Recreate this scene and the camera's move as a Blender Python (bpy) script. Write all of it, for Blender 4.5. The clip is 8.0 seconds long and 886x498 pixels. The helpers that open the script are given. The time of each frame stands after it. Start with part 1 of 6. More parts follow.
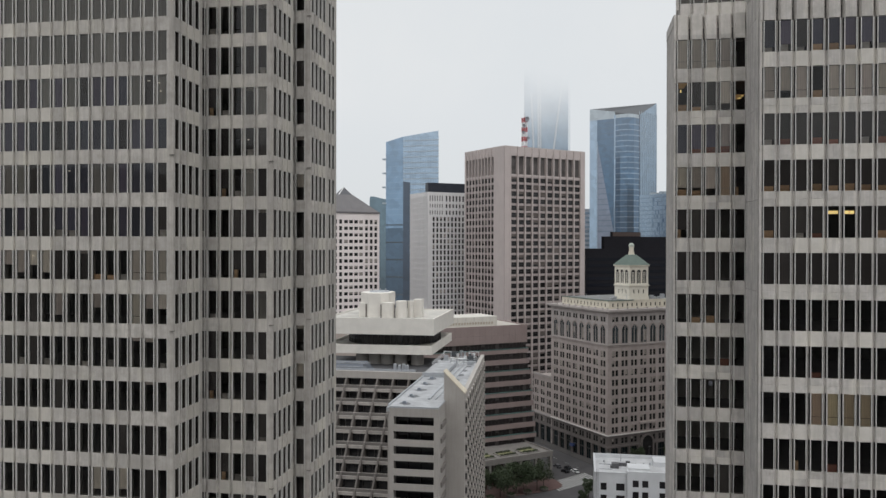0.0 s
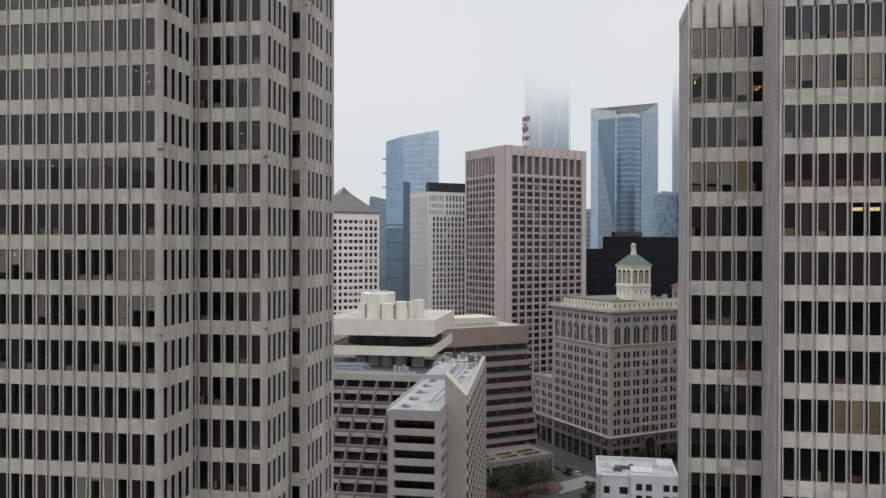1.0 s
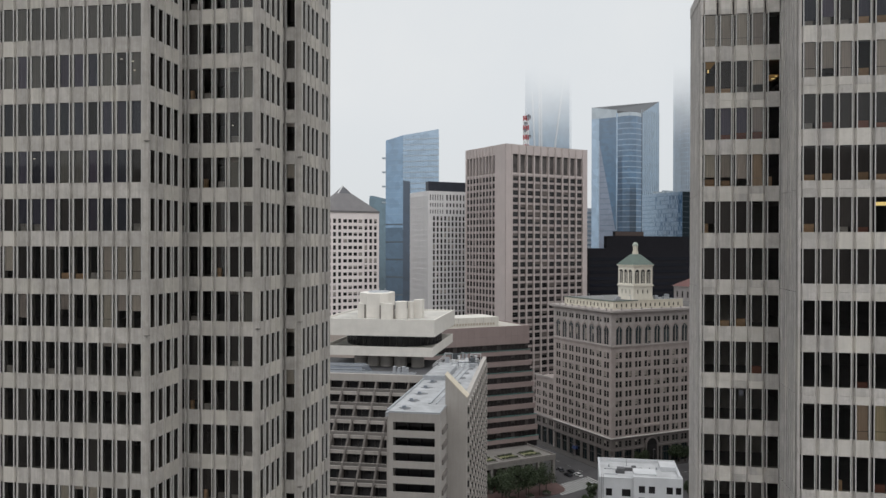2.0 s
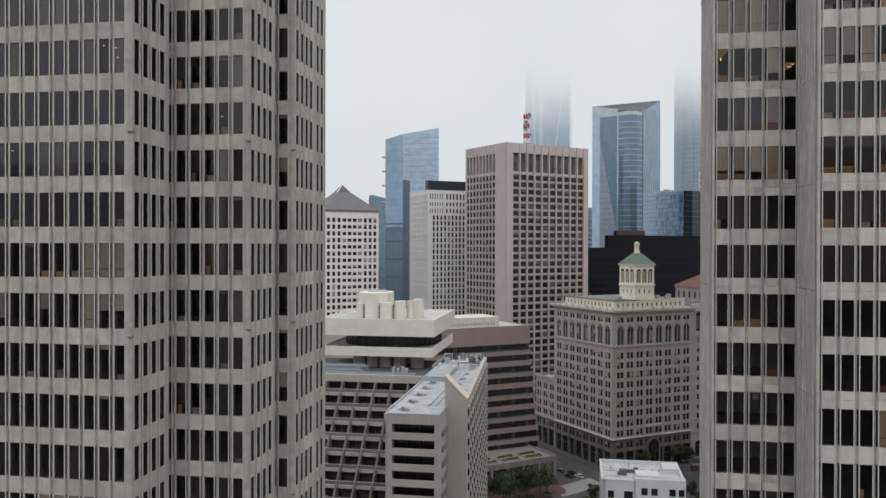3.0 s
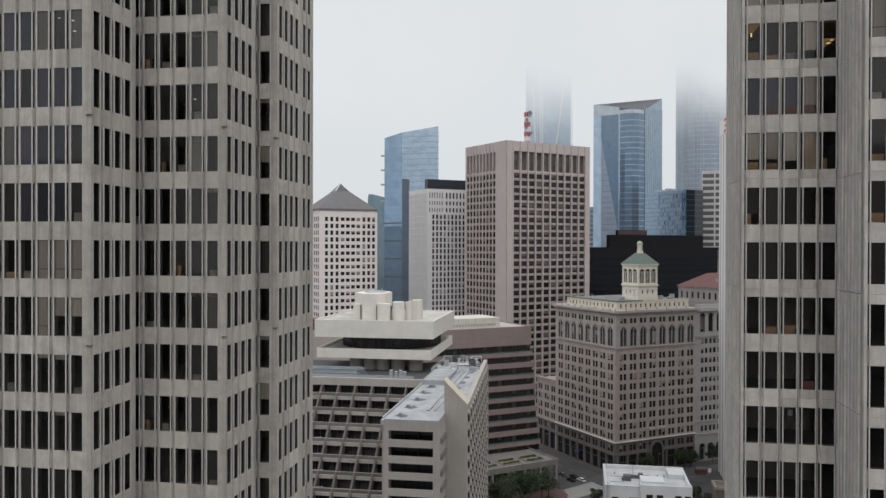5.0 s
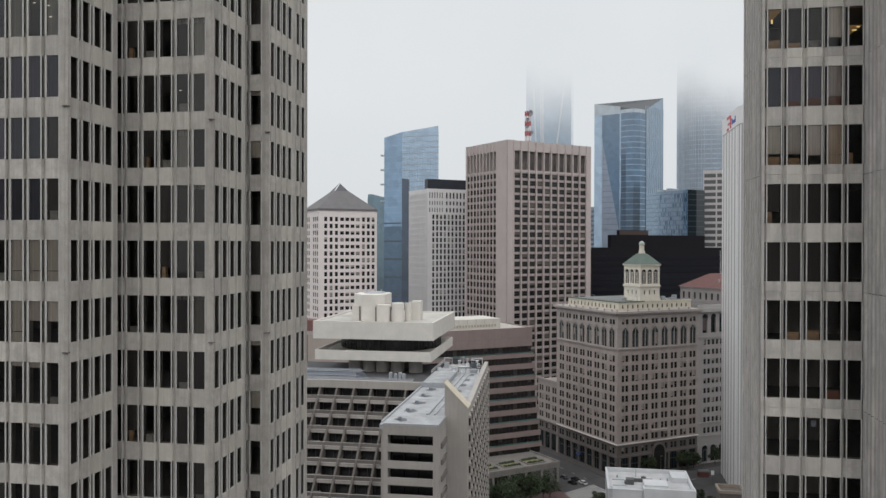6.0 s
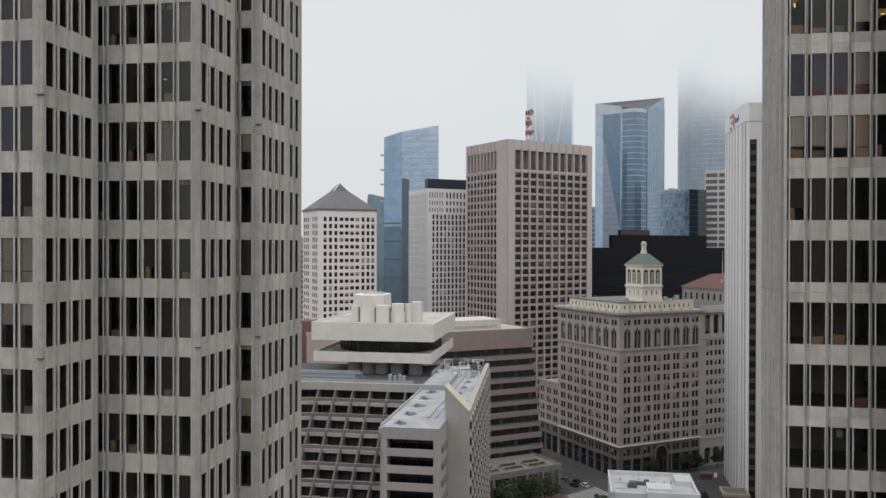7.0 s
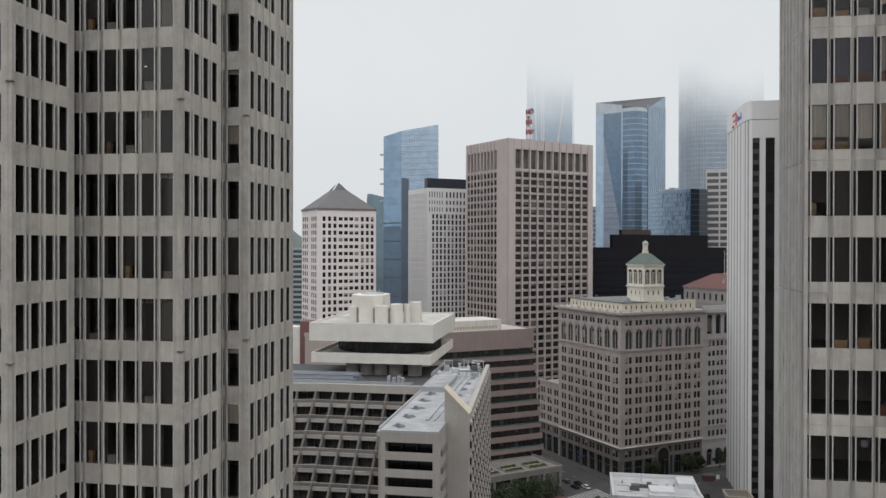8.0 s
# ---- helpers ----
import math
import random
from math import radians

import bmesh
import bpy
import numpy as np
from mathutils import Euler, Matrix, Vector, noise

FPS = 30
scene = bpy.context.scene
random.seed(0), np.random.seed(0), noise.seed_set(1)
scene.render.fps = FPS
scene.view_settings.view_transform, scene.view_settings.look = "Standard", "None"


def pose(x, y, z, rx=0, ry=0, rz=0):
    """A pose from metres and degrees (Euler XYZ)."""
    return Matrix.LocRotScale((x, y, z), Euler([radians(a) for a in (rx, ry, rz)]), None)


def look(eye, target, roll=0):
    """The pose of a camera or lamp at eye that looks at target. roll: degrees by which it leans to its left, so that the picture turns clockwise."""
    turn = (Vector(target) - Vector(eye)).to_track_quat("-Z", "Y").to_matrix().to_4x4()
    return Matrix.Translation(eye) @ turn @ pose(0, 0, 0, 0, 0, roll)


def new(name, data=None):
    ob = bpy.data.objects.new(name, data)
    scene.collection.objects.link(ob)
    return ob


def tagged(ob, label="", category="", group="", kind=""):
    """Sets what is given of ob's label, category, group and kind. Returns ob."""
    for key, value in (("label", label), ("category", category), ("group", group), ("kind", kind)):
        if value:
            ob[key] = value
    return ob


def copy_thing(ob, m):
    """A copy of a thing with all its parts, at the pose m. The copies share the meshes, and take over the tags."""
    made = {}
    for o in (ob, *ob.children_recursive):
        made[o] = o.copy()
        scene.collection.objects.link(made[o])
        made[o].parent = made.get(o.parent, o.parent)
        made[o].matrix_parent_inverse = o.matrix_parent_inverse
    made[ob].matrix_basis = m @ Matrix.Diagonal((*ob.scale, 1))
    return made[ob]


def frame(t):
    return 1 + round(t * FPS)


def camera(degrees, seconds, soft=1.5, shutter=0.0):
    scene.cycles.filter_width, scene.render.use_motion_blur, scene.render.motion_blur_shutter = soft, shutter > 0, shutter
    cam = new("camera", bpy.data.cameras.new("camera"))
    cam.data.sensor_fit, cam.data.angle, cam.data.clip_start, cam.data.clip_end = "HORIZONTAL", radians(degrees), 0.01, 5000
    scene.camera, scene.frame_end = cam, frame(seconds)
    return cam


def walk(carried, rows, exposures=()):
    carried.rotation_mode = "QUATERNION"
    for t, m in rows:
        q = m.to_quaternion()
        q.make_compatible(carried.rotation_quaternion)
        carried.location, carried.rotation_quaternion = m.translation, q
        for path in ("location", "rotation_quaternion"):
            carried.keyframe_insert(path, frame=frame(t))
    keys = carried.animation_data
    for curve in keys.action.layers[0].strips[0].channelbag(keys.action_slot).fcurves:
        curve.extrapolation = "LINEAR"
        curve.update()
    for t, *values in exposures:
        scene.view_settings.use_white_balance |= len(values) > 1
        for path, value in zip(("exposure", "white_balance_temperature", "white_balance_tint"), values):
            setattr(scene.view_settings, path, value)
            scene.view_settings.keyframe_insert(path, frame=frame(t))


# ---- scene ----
cam = camera(57.71, 8.0)
EYE = 99.0  # height of the first eye over the street
PATH = [  # seconds, x, y, z from the first eye, pitch, roll, yaw
    (0.0, -0.000, -0.000, 0.000, 89.705, -0.108, 9.652),
    (0.5, -0.417, 1.683, -0.025, 89.722, -0.105, 9.656),
    (1.0, -0.774, 3.309, -0.130, 89.729, -0.108, 9.652),
    (1.5, -1.084, 4.869, -0.237, 89.726, -0.111, 9.651),
    (3.0, -1.841, 9.466, -0.612, 89.701, -0.118, 9.651),
    (3.5, -2.019, 11.037, -0.668, 89.699, -0.130, 9.651),
    (4.0, -2.211, 12.633, -0.715, 89.684, -0.145, 9.651),
    (4.5, -2.486, 14.271, -0.767, 89.685, -0.139, 9.646),
    (6.0, -3.400, 19.198, -0.785, 89.705, -0.133, 9.643),
    (6.5, -3.714, 20.813, -0.829, 89.720, -0.125, 9.648),
    (7.0, -4.007, 22.359, -0.903, 89.731, -0.115, 9.648),
    (7.5, -4.222, 23.884, -0.997, 89.734, -0.107, 9.644),
    (8.0, -4.417, 25.392, -1.052, 89.733, -0.098, 9.647),
]
walk(cam, [(t, pose(x, y, EYE + z, p, r, w)) for t, x, y, z, p, r, w in PATH])

# ---- light ----
world = bpy.data.worlds.new("overcast")
scene.world = world
world.use_nodes = True
wn, wl = world.node_tree.nodes, world.node_tree.links
wn.clear()
w_out = wn.new("ShaderNodeOutputWorld")
w_bg = wn.new("ShaderNodeBackground")
w_sky = wn.new("ShaderNodeTexSky")
w_sky.sky_type, w_sky.sun_disc = "NISHITA", False
w_sky.sun_elevation, w_sky.sun_rotation = radians(50), radians(200)
w_sky.air_density, w_sky.dust_density = 1.0, 3.0
w_geo = wn.new("ShaderNodeTexCoord")
w_sep = wn.new("ShaderNodeSeparateXYZ")
w_ramp = wn.new("ShaderNodeValToRGB")  # the cloud cover: brighter overhead than at the horizon
w_ramp.color_ramp.elements[0].position, w_ramp.color_ramp.elements[0].color = 0.0, (7.2, 7.5, 7.75, 1)
w_ramp.color_ramp.elements[1].position, w_ramp.color_ramp.elements[1].color = 1.0, (19.0, 19.3, 19.5, 1)
e = w_ramp.color_ramp.elements.new(0.25)
e.color = (7.8, 8.05, 8.25, 1)
w_mix = wn.new("ShaderNodeMix")
w_mix.data_type = "RGBA"
w_mix.inputs[0].default_value = 0.92
wl.new(w_geo.outputs["Generated"], w_sep.inputs[0])
wl.new(w_sep.outputs["Z"], w_ramp.inputs[0])
wl.new(w_sky.outputs[0], w_mix.inputs[6])
wl.new(w_ramp.outputs[0], w_mix.inputs[7])
wl.new(w_mix.outputs[2], w_bg.inputs[0])
w_bg.inputs[1].default_value = 0.1
wl.new(w_bg.outputs[0], w_out.inputs[0])
sun = new("sun", bpy.data.lights.new("sun", "SUN"))
sun.data.energy, sun.data.angle, sun.data.color = 0.5, radians(45), (1.0, 0.98, 0.97)
sun.matrix_world = look((85, -68, 230), (0, 40, 90))
scene.view_settings.exposure = 0.0


# ---- materials ----
def nodes_of(name):
    m = bpy.data.materials.new(name)
    m.use_nodes = True
    n, l = m.node_tree.nodes, m.node_tree.links
    return m, n, l, n["Principled BSDF"]


def coords(n, l, scale=(1, 1, 1)):
    tc, mp = n.new("ShaderNodeTexCoord"), n.new("ShaderNodeMapping")
    mp.inputs["Scale"].default_value = scale
    l.new(tc.outputs["Object"], mp.inputs[0])
    return mp.outputs[0]


def noise_of(n, l, vec, scale, detail=4.0, rough=0.6):
    t = n.new("ShaderNodeTexNoise")
    t.inputs["Scale"].default_value, t.inputs["Detail"].default_value, t.inputs["Roughness"].default_value = scale, detail, rough
    l.new(vec, t.inputs["Vector"])
    return t.outputs["Fac"]


def mixed(n, l, fac, a, b, kind="MIX"):
    x = n.new("ShaderNodeMix")
    x.data_type, x.blend_type = "RGBA", kind
    for sock, v in ((x.inputs[0], fac), (x.inputs[6], a), (x.inputs[7], b)):
        if isinstance(v, (int, float)):
            sock.default_value = v
        elif isinstance(v, tuple):
            sock.default_value = (*v, 1) if len(v) == 3 else v
        else:
            l.new(v, sock)
    return x.outputs[2]


def ranged(n, l, val, a, b, c=0.0, d=1.0):
    r = n.new("ShaderNodeMapRange")
    for k, v in zip((1, 2, 3, 4), (a, b, c, d)):
        r.inputs[k].default_value = v
    l.new(val, r.inputs[0])
    return r.outputs[0]


def stone(name, col, dark=0.75, scale=0.35, rough=0.85, streaks=0.35, vary=0.06, bump=0.15, grain=9.0):
    """Masonry and concrete: broad blotches, fine grain, soft rain streaks, a slight difference from piece to piece."""
    m, n, l, b = nodes_of(name)
    v = coords(n, l)
    broad = noise_of(n, l, v, scale, 5.0)
    fine = noise_of(n, l, v, grain, 3.0)
    streak = noise_of(n, l, coords(n, l, (1.6, 1.6, 0.09)), 1.3, 4.0, 0.7)
    c = mixed(n, l, ranged(n, l, broad, 0.3, 0.7), tuple(x * dark for x in col), col)
    c = mixed(n, l, ranged(n, l, streak, 0.45, 0.75, 0.0, streaks), c, tuple(x * 0.55 for x in col))
    c = mixed(n, l, ranged(n, l, fine, 0.35, 0.65, 0.0, 0.22), c, tuple(x * 0.7 for x in col))
    info = n.new("ShaderNodeObjectInfo")
    h = n.new("ShaderNodeHueSaturation")
    l.new(ranged(n, l, info.outputs["Random"], 0, 1, 1 - vary, 1 + vary), h.inputs["Value"])
    l.new(c, h.inputs["Color"])
    l.new(h.outputs[0], b.inputs["Base Color"])
    b.inputs["Roughness"].default_value = rough
    bp = n.new("ShaderNodeBump")
    bp.inputs["Strength"].default_value, bp.inputs["Distance"].default_value = bump, 0.02
    l.new(fine, bp.inputs["Height"])
    l.new(bp.outputs[0], b.inputs["Normal"])
    return m


def weathered(name, col, streaks=0.5, vary=0.05, stains=0.5):
    """Precast concrete after decades of rain: cloudy patches, pale bloom, thin and broad runs, dark stains of their own shape."""
    m, n, l, b = nodes_of(name)
    v = coords(n, l)
    shade = lambda k, w=1.0: (col[0] * k, col[1] * k, col[2] * k * w)
    c = mixed(n, l, ranged(n, l, noise_of(n, l, v, 0.22, 5.0), 0.3, 0.7), shade(0.78), shade(1.06))
    c = mixed(n, l, ranged(n, l, noise_of(n, l, v, 1.1, 6.0, 0.7), 0.4, 0.62, 0.0, 0.8), c, shade(0.66, 0.96))
    c = mixed(n, l, ranged(n, l, noise_of(n, l, coords(n, l, (1, 1, 0.35)), 0.5, 4.0), 0.54, 0.7, 0.0, 0.6), c, shade(1.2, 0.92))
    thin = noise_of(n, l, coords(n, l, (5.5, 5.5, 0.16)), 1.0, 4.0, 0.75)
    wide = noise_of(n, l, coords(n, l, (1.3, 1.3, 0.07)), 1.3, 5.0, 0.7)
    c = mixed(n, l, ranged(n, l, thin, 0.44, 0.68, 0.0, streaks), c, shade(0.55))
    c = mixed(n, l, ranged(n, l, wide, 0.46, 0.68, 0.0, streaks), c, shade(0.5))
    c = mixed(n, l, ranged(n, l, noise_of(n, l, coords(n, l, (2.6, 2.6, 0.25)), 0.7, 6.0, 0.8), 0.6, 0.7, 0.0, stains), c, shade(0.25))
    fine = noise_of(n, l, v, 11.0, 3.0)
    c = mixed(n, l, ranged(n, l, fine, 0.35, 0.65, 0.0, 0.2), c, shade(0.7))
    geo = n.new("ShaderNodeNewGeometry")  # each cast panel a little lighter, darker or warmer than the next
    c = mixed(n, l, ranged(n, l, geo.outputs["Random Per Island"], 0.6, 1.0, 0.0, 0.5), c, shade(1.12, 0.95))
    info = n.new("ShaderNodeObjectInfo")
    add, fr = n.new("ShaderNodeMath"), n.new("ShaderNodeMath")
    fr.operation = "FRACT"
    l.new(info.outputs["Random"], add.inputs[0])
    l.new(geo.outputs["Random Per Island"], add.inputs[1])
    l.new(add.outputs[0], fr.inputs[0])
    h = n.new("ShaderNodeHueSaturation")
    l.new(ranged(n, l, fr.outputs[0], 0, 1, 1 - vary, 1 + vary), h.inputs["Value"])
    l.new(c, h.inputs["Color"])
    l.new(h.outputs[0], b.inputs["Base Color"])
    b.inputs["Roughness"].default_value = 0.88
    bp = n.new("ShaderNodeBump")
    bp.inputs["Strength"].default_value, bp.inputs["Distance"].default_value = 0.2, 0.02
    l.new(fine, bp.inputs["Height"])
    l.new(bp.outputs[0], b.inputs["Normal"])
    return m


def plain(name, col, rough=0.6, metal=0.0, vary=0.1, scale=2.0):
    m, n, l, b = nodes_of(name)
    f = noise_of(n, l, coords(n, l), scale, 4.0)
    c = mixed(n, l, ranged(n, l, f, 0.3, 0.7), tuple(x * (1 - vary) for x in col), tuple(min(1, x * (1 + vary)) for x in col))
    l.new(c, b.inputs["Base Color"])
    b.inputs["Roughness"].default_value, b.inputs["Metallic"].default_value = rough, metal
    return m


def dark_glass(name, col, rough=0.08, vary=0.5, spec=0.5, wave=0.0):
    """Opaque window glass of a building seen from outside: dark behind, glossy in front; each pane differs a little."""
    m, n, l, b = nodes_of(name)
    info = n.new("ShaderNodeObjectInfo")
    geo = n.new("ShaderNodeNewGeometry")
    f = noise_of(n, l, coords(n, l), 0.6, 3.0)
    add = n.new("ShaderNodeMath")
    l.new(info.outputs["Random"], add.inputs[0])
    l.new(geo.outputs["Random Per Island"], add.inputs[1])
    fr = n.new("ShaderNodeMath")
    fr.operation = "FRACT"
    l.new(add.outputs[0], fr.inputs[0])
    c = mixed(n, l, ranged(n, l, fr.outputs[0], 0.0, 1.0), tuple(x * (1 - vary) for x in col), tuple(x * (1 + vary) for x in col))
    c = mixed(n, l, ranged(n, l, f, 0.35, 0.7, 0.0, 0.4), c, tuple(x * 0.6 for x in col))
    l.new(c, b.inputs["Base Color"])
    b.inputs["Roughness"].default_value = rough
    b.inputs["Specular IOR Level"].default_value = spec
    if wave:
        bp = n.new("ShaderNodeBump")
        bp.inputs["Strength"].default_value, bp.inputs["Distance"].default_value = wave, 0.3
        l.new(noise_of(n, l, coords(n, l), 0.15, 2.0), bp.inputs["Height"])
        l.new(bp.outputs[0], b.inputs["Normal"])
    return m


def clear_glass(name, tint, ior=1.5):
    """A tinted pane: see-through, with the gloss of glass."""
    m, n, l, b = nodes_of(name)
    n.remove(b)
    out = n["Material Output"]
    tr, gl, fr, mx = n.new("ShaderNodeBsdfTransparent"), n.new("ShaderNodeBsdfGlossy"), n.new("ShaderNodeFresnel"), n.new("ShaderNodeMixShader")
    info = n.new("ShaderNodeObjectInfo")
    c = mixed(n, l, info.outputs["Random"], tuple(x * 0.75 for x in tint), tint)
    l.new(c, tr.inputs[0])
    gl.inputs["Roughness"].default_value = 0.03
    fr.inputs["IOR"].default_value = ior
    l.new(fr.outputs[0], mx.inputs[0])
    l.new(tr.outputs[0], mx.inputs[1])
    l.new(gl.outputs[0], mx.inputs[2])
    l.new(mx.outputs[0], out.inputs[0])
    return m


def glow(name, col, strength):
    m, n, l, b = nodes_of(name)
    b.inputs["Base Color"].default_value = (*col, 1)
    b.inputs["Emission Color"].default_value = (*col, 1)
    b.inputs["Emission Strength"].default_value = strength
    return m


CONCRETE = weathered("precast_concrete", (0.568, 0.535, 0.502), 0.45, 0.08, 0.4)
CONCRETE_TAN = weathered("tan_precast_concrete", (0.505, 0.473, 0.437), 0.5, 0.09, 0.45)
CONCRETE_SIDE = weathered("precast_concrete_side", (0.58, 0.55, 0.525), 0.6, 0.05, 0.7)
BRONZE = plain("dark_bronze", (0.03, 0.028, 0.026), 0.5, 0.3)
FRAME = plain("window_strip", (0.5, 0.49, 0.465), 0.6, 0.0, 0.08)
PANE = clear_glass("tinted_window_glass", (0.8, 0.79, 0.77))
# side panes tinted darker, with the shade of their recess in the colour
PANE_SIDE = clear_glass("shaded_side_glass", (0.24, 0.23, 0.22), 1.12)
# room surfaces coloured dark, holding the shade of the unlit insides
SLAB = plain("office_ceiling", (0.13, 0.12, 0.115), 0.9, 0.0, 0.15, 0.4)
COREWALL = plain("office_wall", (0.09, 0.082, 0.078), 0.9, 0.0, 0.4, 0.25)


def fabric(name, col, vary=0.2, hue=0.02):
    """Roller blinds: upright folds, a slight difference in tone from one window to the next."""
    m, n, l, b = nodes_of(name)
    fold = noise_of(n, l, coords(n, l, (14.0, 14.0, 0.3)), 1.0, 3.0)
    cloud = noise_of(n, l, coords(n, l), 0.9, 3.0)
    c = mixed(n, l, ranged(n, l, fold, 0.35, 0.65), tuple(x * 0.82 for x in col), tuple(x * 1.12 for x in col))
    c = mixed(n, l, ranged(n, l, cloud, 0.4, 0.7, 0.0, 0.4), c, tuple(x * 0.7 for x in col))
    info = n.new("ShaderNodeObjectInfo")
    h = n.new("ShaderNodeHueSaturation")
    l.new(ranged(n, l, info.outputs["Random"], 0, 1, 1 - vary, 1 + vary), h.inputs["Value"])
    l.new(ranged(n, l, info.outputs["Random"], 0, 1, 0.5 - hue, 0.5 + hue), h.inputs["Hue"])
    l.new(c, h.inputs["Color"])
    l.new(h.outputs[0], b.inputs["Base Color"])
    b.inputs["Roughness"].default_value = 0.9
    return m


BLIND = fabric("window_blind", (0.86, 0.78, 0.7), 0.12)
BLIND_TAN = fabric("tan_window_blind", (0.74, 0.61, 0.44), 0.08)
BOX = plain("cardboard_and_wood", (0.72, 0.48, 0.29), 0.8, 0.0, 0.4, 0.7)
BOX_RED = plain("red_brown_wood", (0.4, 0.17, 0.12), 0.7, 0.0, 0.3, 0.7)
BOX_PALE = plain("pale_paper_boxes", (0.55, 0.52, 0.48), 0.9, 0.0, 0.2, 2.0)
BLIND_GREY = fabric("grey_window_blind", (0.4, 0.38, 0.35), 0.15)
# no blind: a blue-grey sheet that paints the sky's reflection in a pane
SKY_BLUE_GREY = fabric("blue_grey_sky_reflection", (0.185, 0.18, 0.24), 0.4, 0.06)
BLIND_DIM = fabric("dark_grey_window_blind", (0.125, 0.112, 0.108), 0.3)
LAMP = glow("cool_office_light", (1.0, 0.93, 0.8), 0.7)
LIT = glow("office_light", (1.0, 0.76, 0.3), 0.95)
LIT_SOFT = glow("painted_ceiling_glow", (0.75, 0.45, 0.16), 0.13)


# ---- mesh helpers ----
class Mesh:
    """Collects vertices and faces of one part."""

    def __init__(self):
        self.v, self.f = [], []

    def hexa(self, p):
        k = len(self.v)
        self.v += [tuple(q) for q in p]
        self.f += [(k, k + 3, k + 2, k + 1), (k + 4, k + 5, k + 6, k + 7), (k, k + 1, k + 5, k + 4), (k + 1, k + 2, k + 6, k + 5),
                   (k + 2, k + 3, k + 7, k + 6), (k + 3, k, k + 4, k + 7)]
        return self

    def box(self, x0, x1, y0, y1, z0, z1):
        return self.hexa([(x0, y0, z0), (x1, y0, z0), (x1, y1, z0), (x0, y1, z0), (x0, y0, z1), (x1, y0, z1), (x1, y1, z1), (x0, y1, z1)])

    def prism(self, poly, z0, z1, top=None):
        """An upright prism over a polygon (counter-clockwise); top: another polygon for the upper end."""
        k, n, top = len(self.v), len(poly), top or poly
        self.v += [(x, y, z0) for x, y in poly] + [(x, y, z1) for x, y in top]
        self.f += [tuple(range(k + n - 1, k - 1, -1)), tuple(range(k + n, k + 2 * n))]
        self.f += [(k + i, k + (i + 1) % n, k + n + (i + 1) % n, k + n + i) for i in range(n)]
        return self

    def tube(self, x, y, z0, z1, r0, r1=None, n=20):
        r1 = r0 if r1 is None else r1
        ring = [(math.cos(2 * math.pi * i / n), math.sin(2 * math.pi * i / n)) for i in range(n)]
        return self.prism([(x + r0 * a, y + r0 * b) for a, b in ring], z0, z1, [(x + r1 * a, y + r1 * b) for a, b in ring])

    def quad(self, *p):
        k = len(self.v)
        self.v += [tuple(q) for q in p]
        self.f.append(tuple(range(k, k + len(p))))
        return self

    def data(self, name, material):
        me = bpy.data.meshes.new(name)
        me.from_pydata(self.v, [], self.f)
        me.materials.append(material)
        me.update()
        return me


def thing(name, label, category, m=None, group="", kind=""):
    ob = new(name)
    ob.empty_display_size = 0.5
    if m is not None:
        ob.matrix_world = m
    return tagged(ob, label, category, group, kind)


def solo(name, mesh, material, label, category, m=None, group="", kind=""):
    ob = new(name, mesh.data(name, material))
    if m is not None:
        ob.matrix_world = m
    return tagged(ob, label, category, group, kind)


def part(name, mesh, material, parent, label="", m=None, kind=""):
    data = mesh.data(name, material) if isinstance(mesh, Mesh) else mesh
    ob = new(name, data)
    ob.parent = parent
    if m is not None:
        ob.matrix_local = m
    return tagged(ob, label, "", "", kind)


class Face:
    """A wall plane in its building's frame: u along the wall (seen from outside to the right), d outwards, z up."""

    def __init__(self, x, y, angle):
        self.o, a = (x, y), radians(angle)
        self.e, self.n = (math.cos(a), math.sin(a)), (math.sin(a), -math.cos(a))
        self.angle = angle

    def at(self, u, d):
        return (self.o[0] + u * self.e[0] + d * self.n[0], self.o[1] + u * self.e[1] + d * self.n[1])

    def box(self, mesh, u0, u1, d0, d1, z0, z1):
        """A box from depth d0 (inner) to d1 (outer)."""
        q = [self.at(u0, d1), self.at(u1, d1), self.at(u1, d0), self.at(u0, d0)]
        return mesh.hexa([(*p, z0) for p in q] + [(*p, z1) for p in q])

    def place(self, u, d, z):
        return pose(*self.at(u, d), z, 0, 0, self.angle)


# ---- the office towers: precast units with tall windows between upright channels ----
STEP, STOREY, GLASS_H = 1.22, 3.747, 2.53
UNIT, CLEAR = 0.48, 0.41  # half the width of a unit, and of its pane

WINDOW = Mesh()  # the light strips beside a pane, with their dark flanks behind
for s in (-1, 1):
    WINDOW.box(s * 0.445 - 0.035, s * 0.445 + 0.035, -0.03, 0.03, 0, GLASS_H)
WINDOW_DATA = WINDOW.data("window", FRAME)
FLANK = Mesh()
for s in (-1, 1):
    FLANK.box(s * 0.462 - 0.012, s * 0.462 + 0.012, 0.03, 0.11, 0, GLASS_H)
FLANK_DATA = FLANK.data("flank", BRONZE)
FLANK_GAP = Mesh()  # with an open joint beside the channel
for s in (-1, 1):
    FLANK_GAP.box(s * 0.462 - 0.012, s * 0.462 + 0.012, 0.03, 0.26, 0, GLASS_H).box(s * 0.53 - 0.056, s * 0.53 + 0.056, 0.26, 0.3, 0, GLASS_H)
FLANK_GAP_DATA = FLANK_GAP.data("flank", BRONZE)
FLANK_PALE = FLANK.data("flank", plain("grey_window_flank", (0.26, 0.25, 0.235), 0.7))
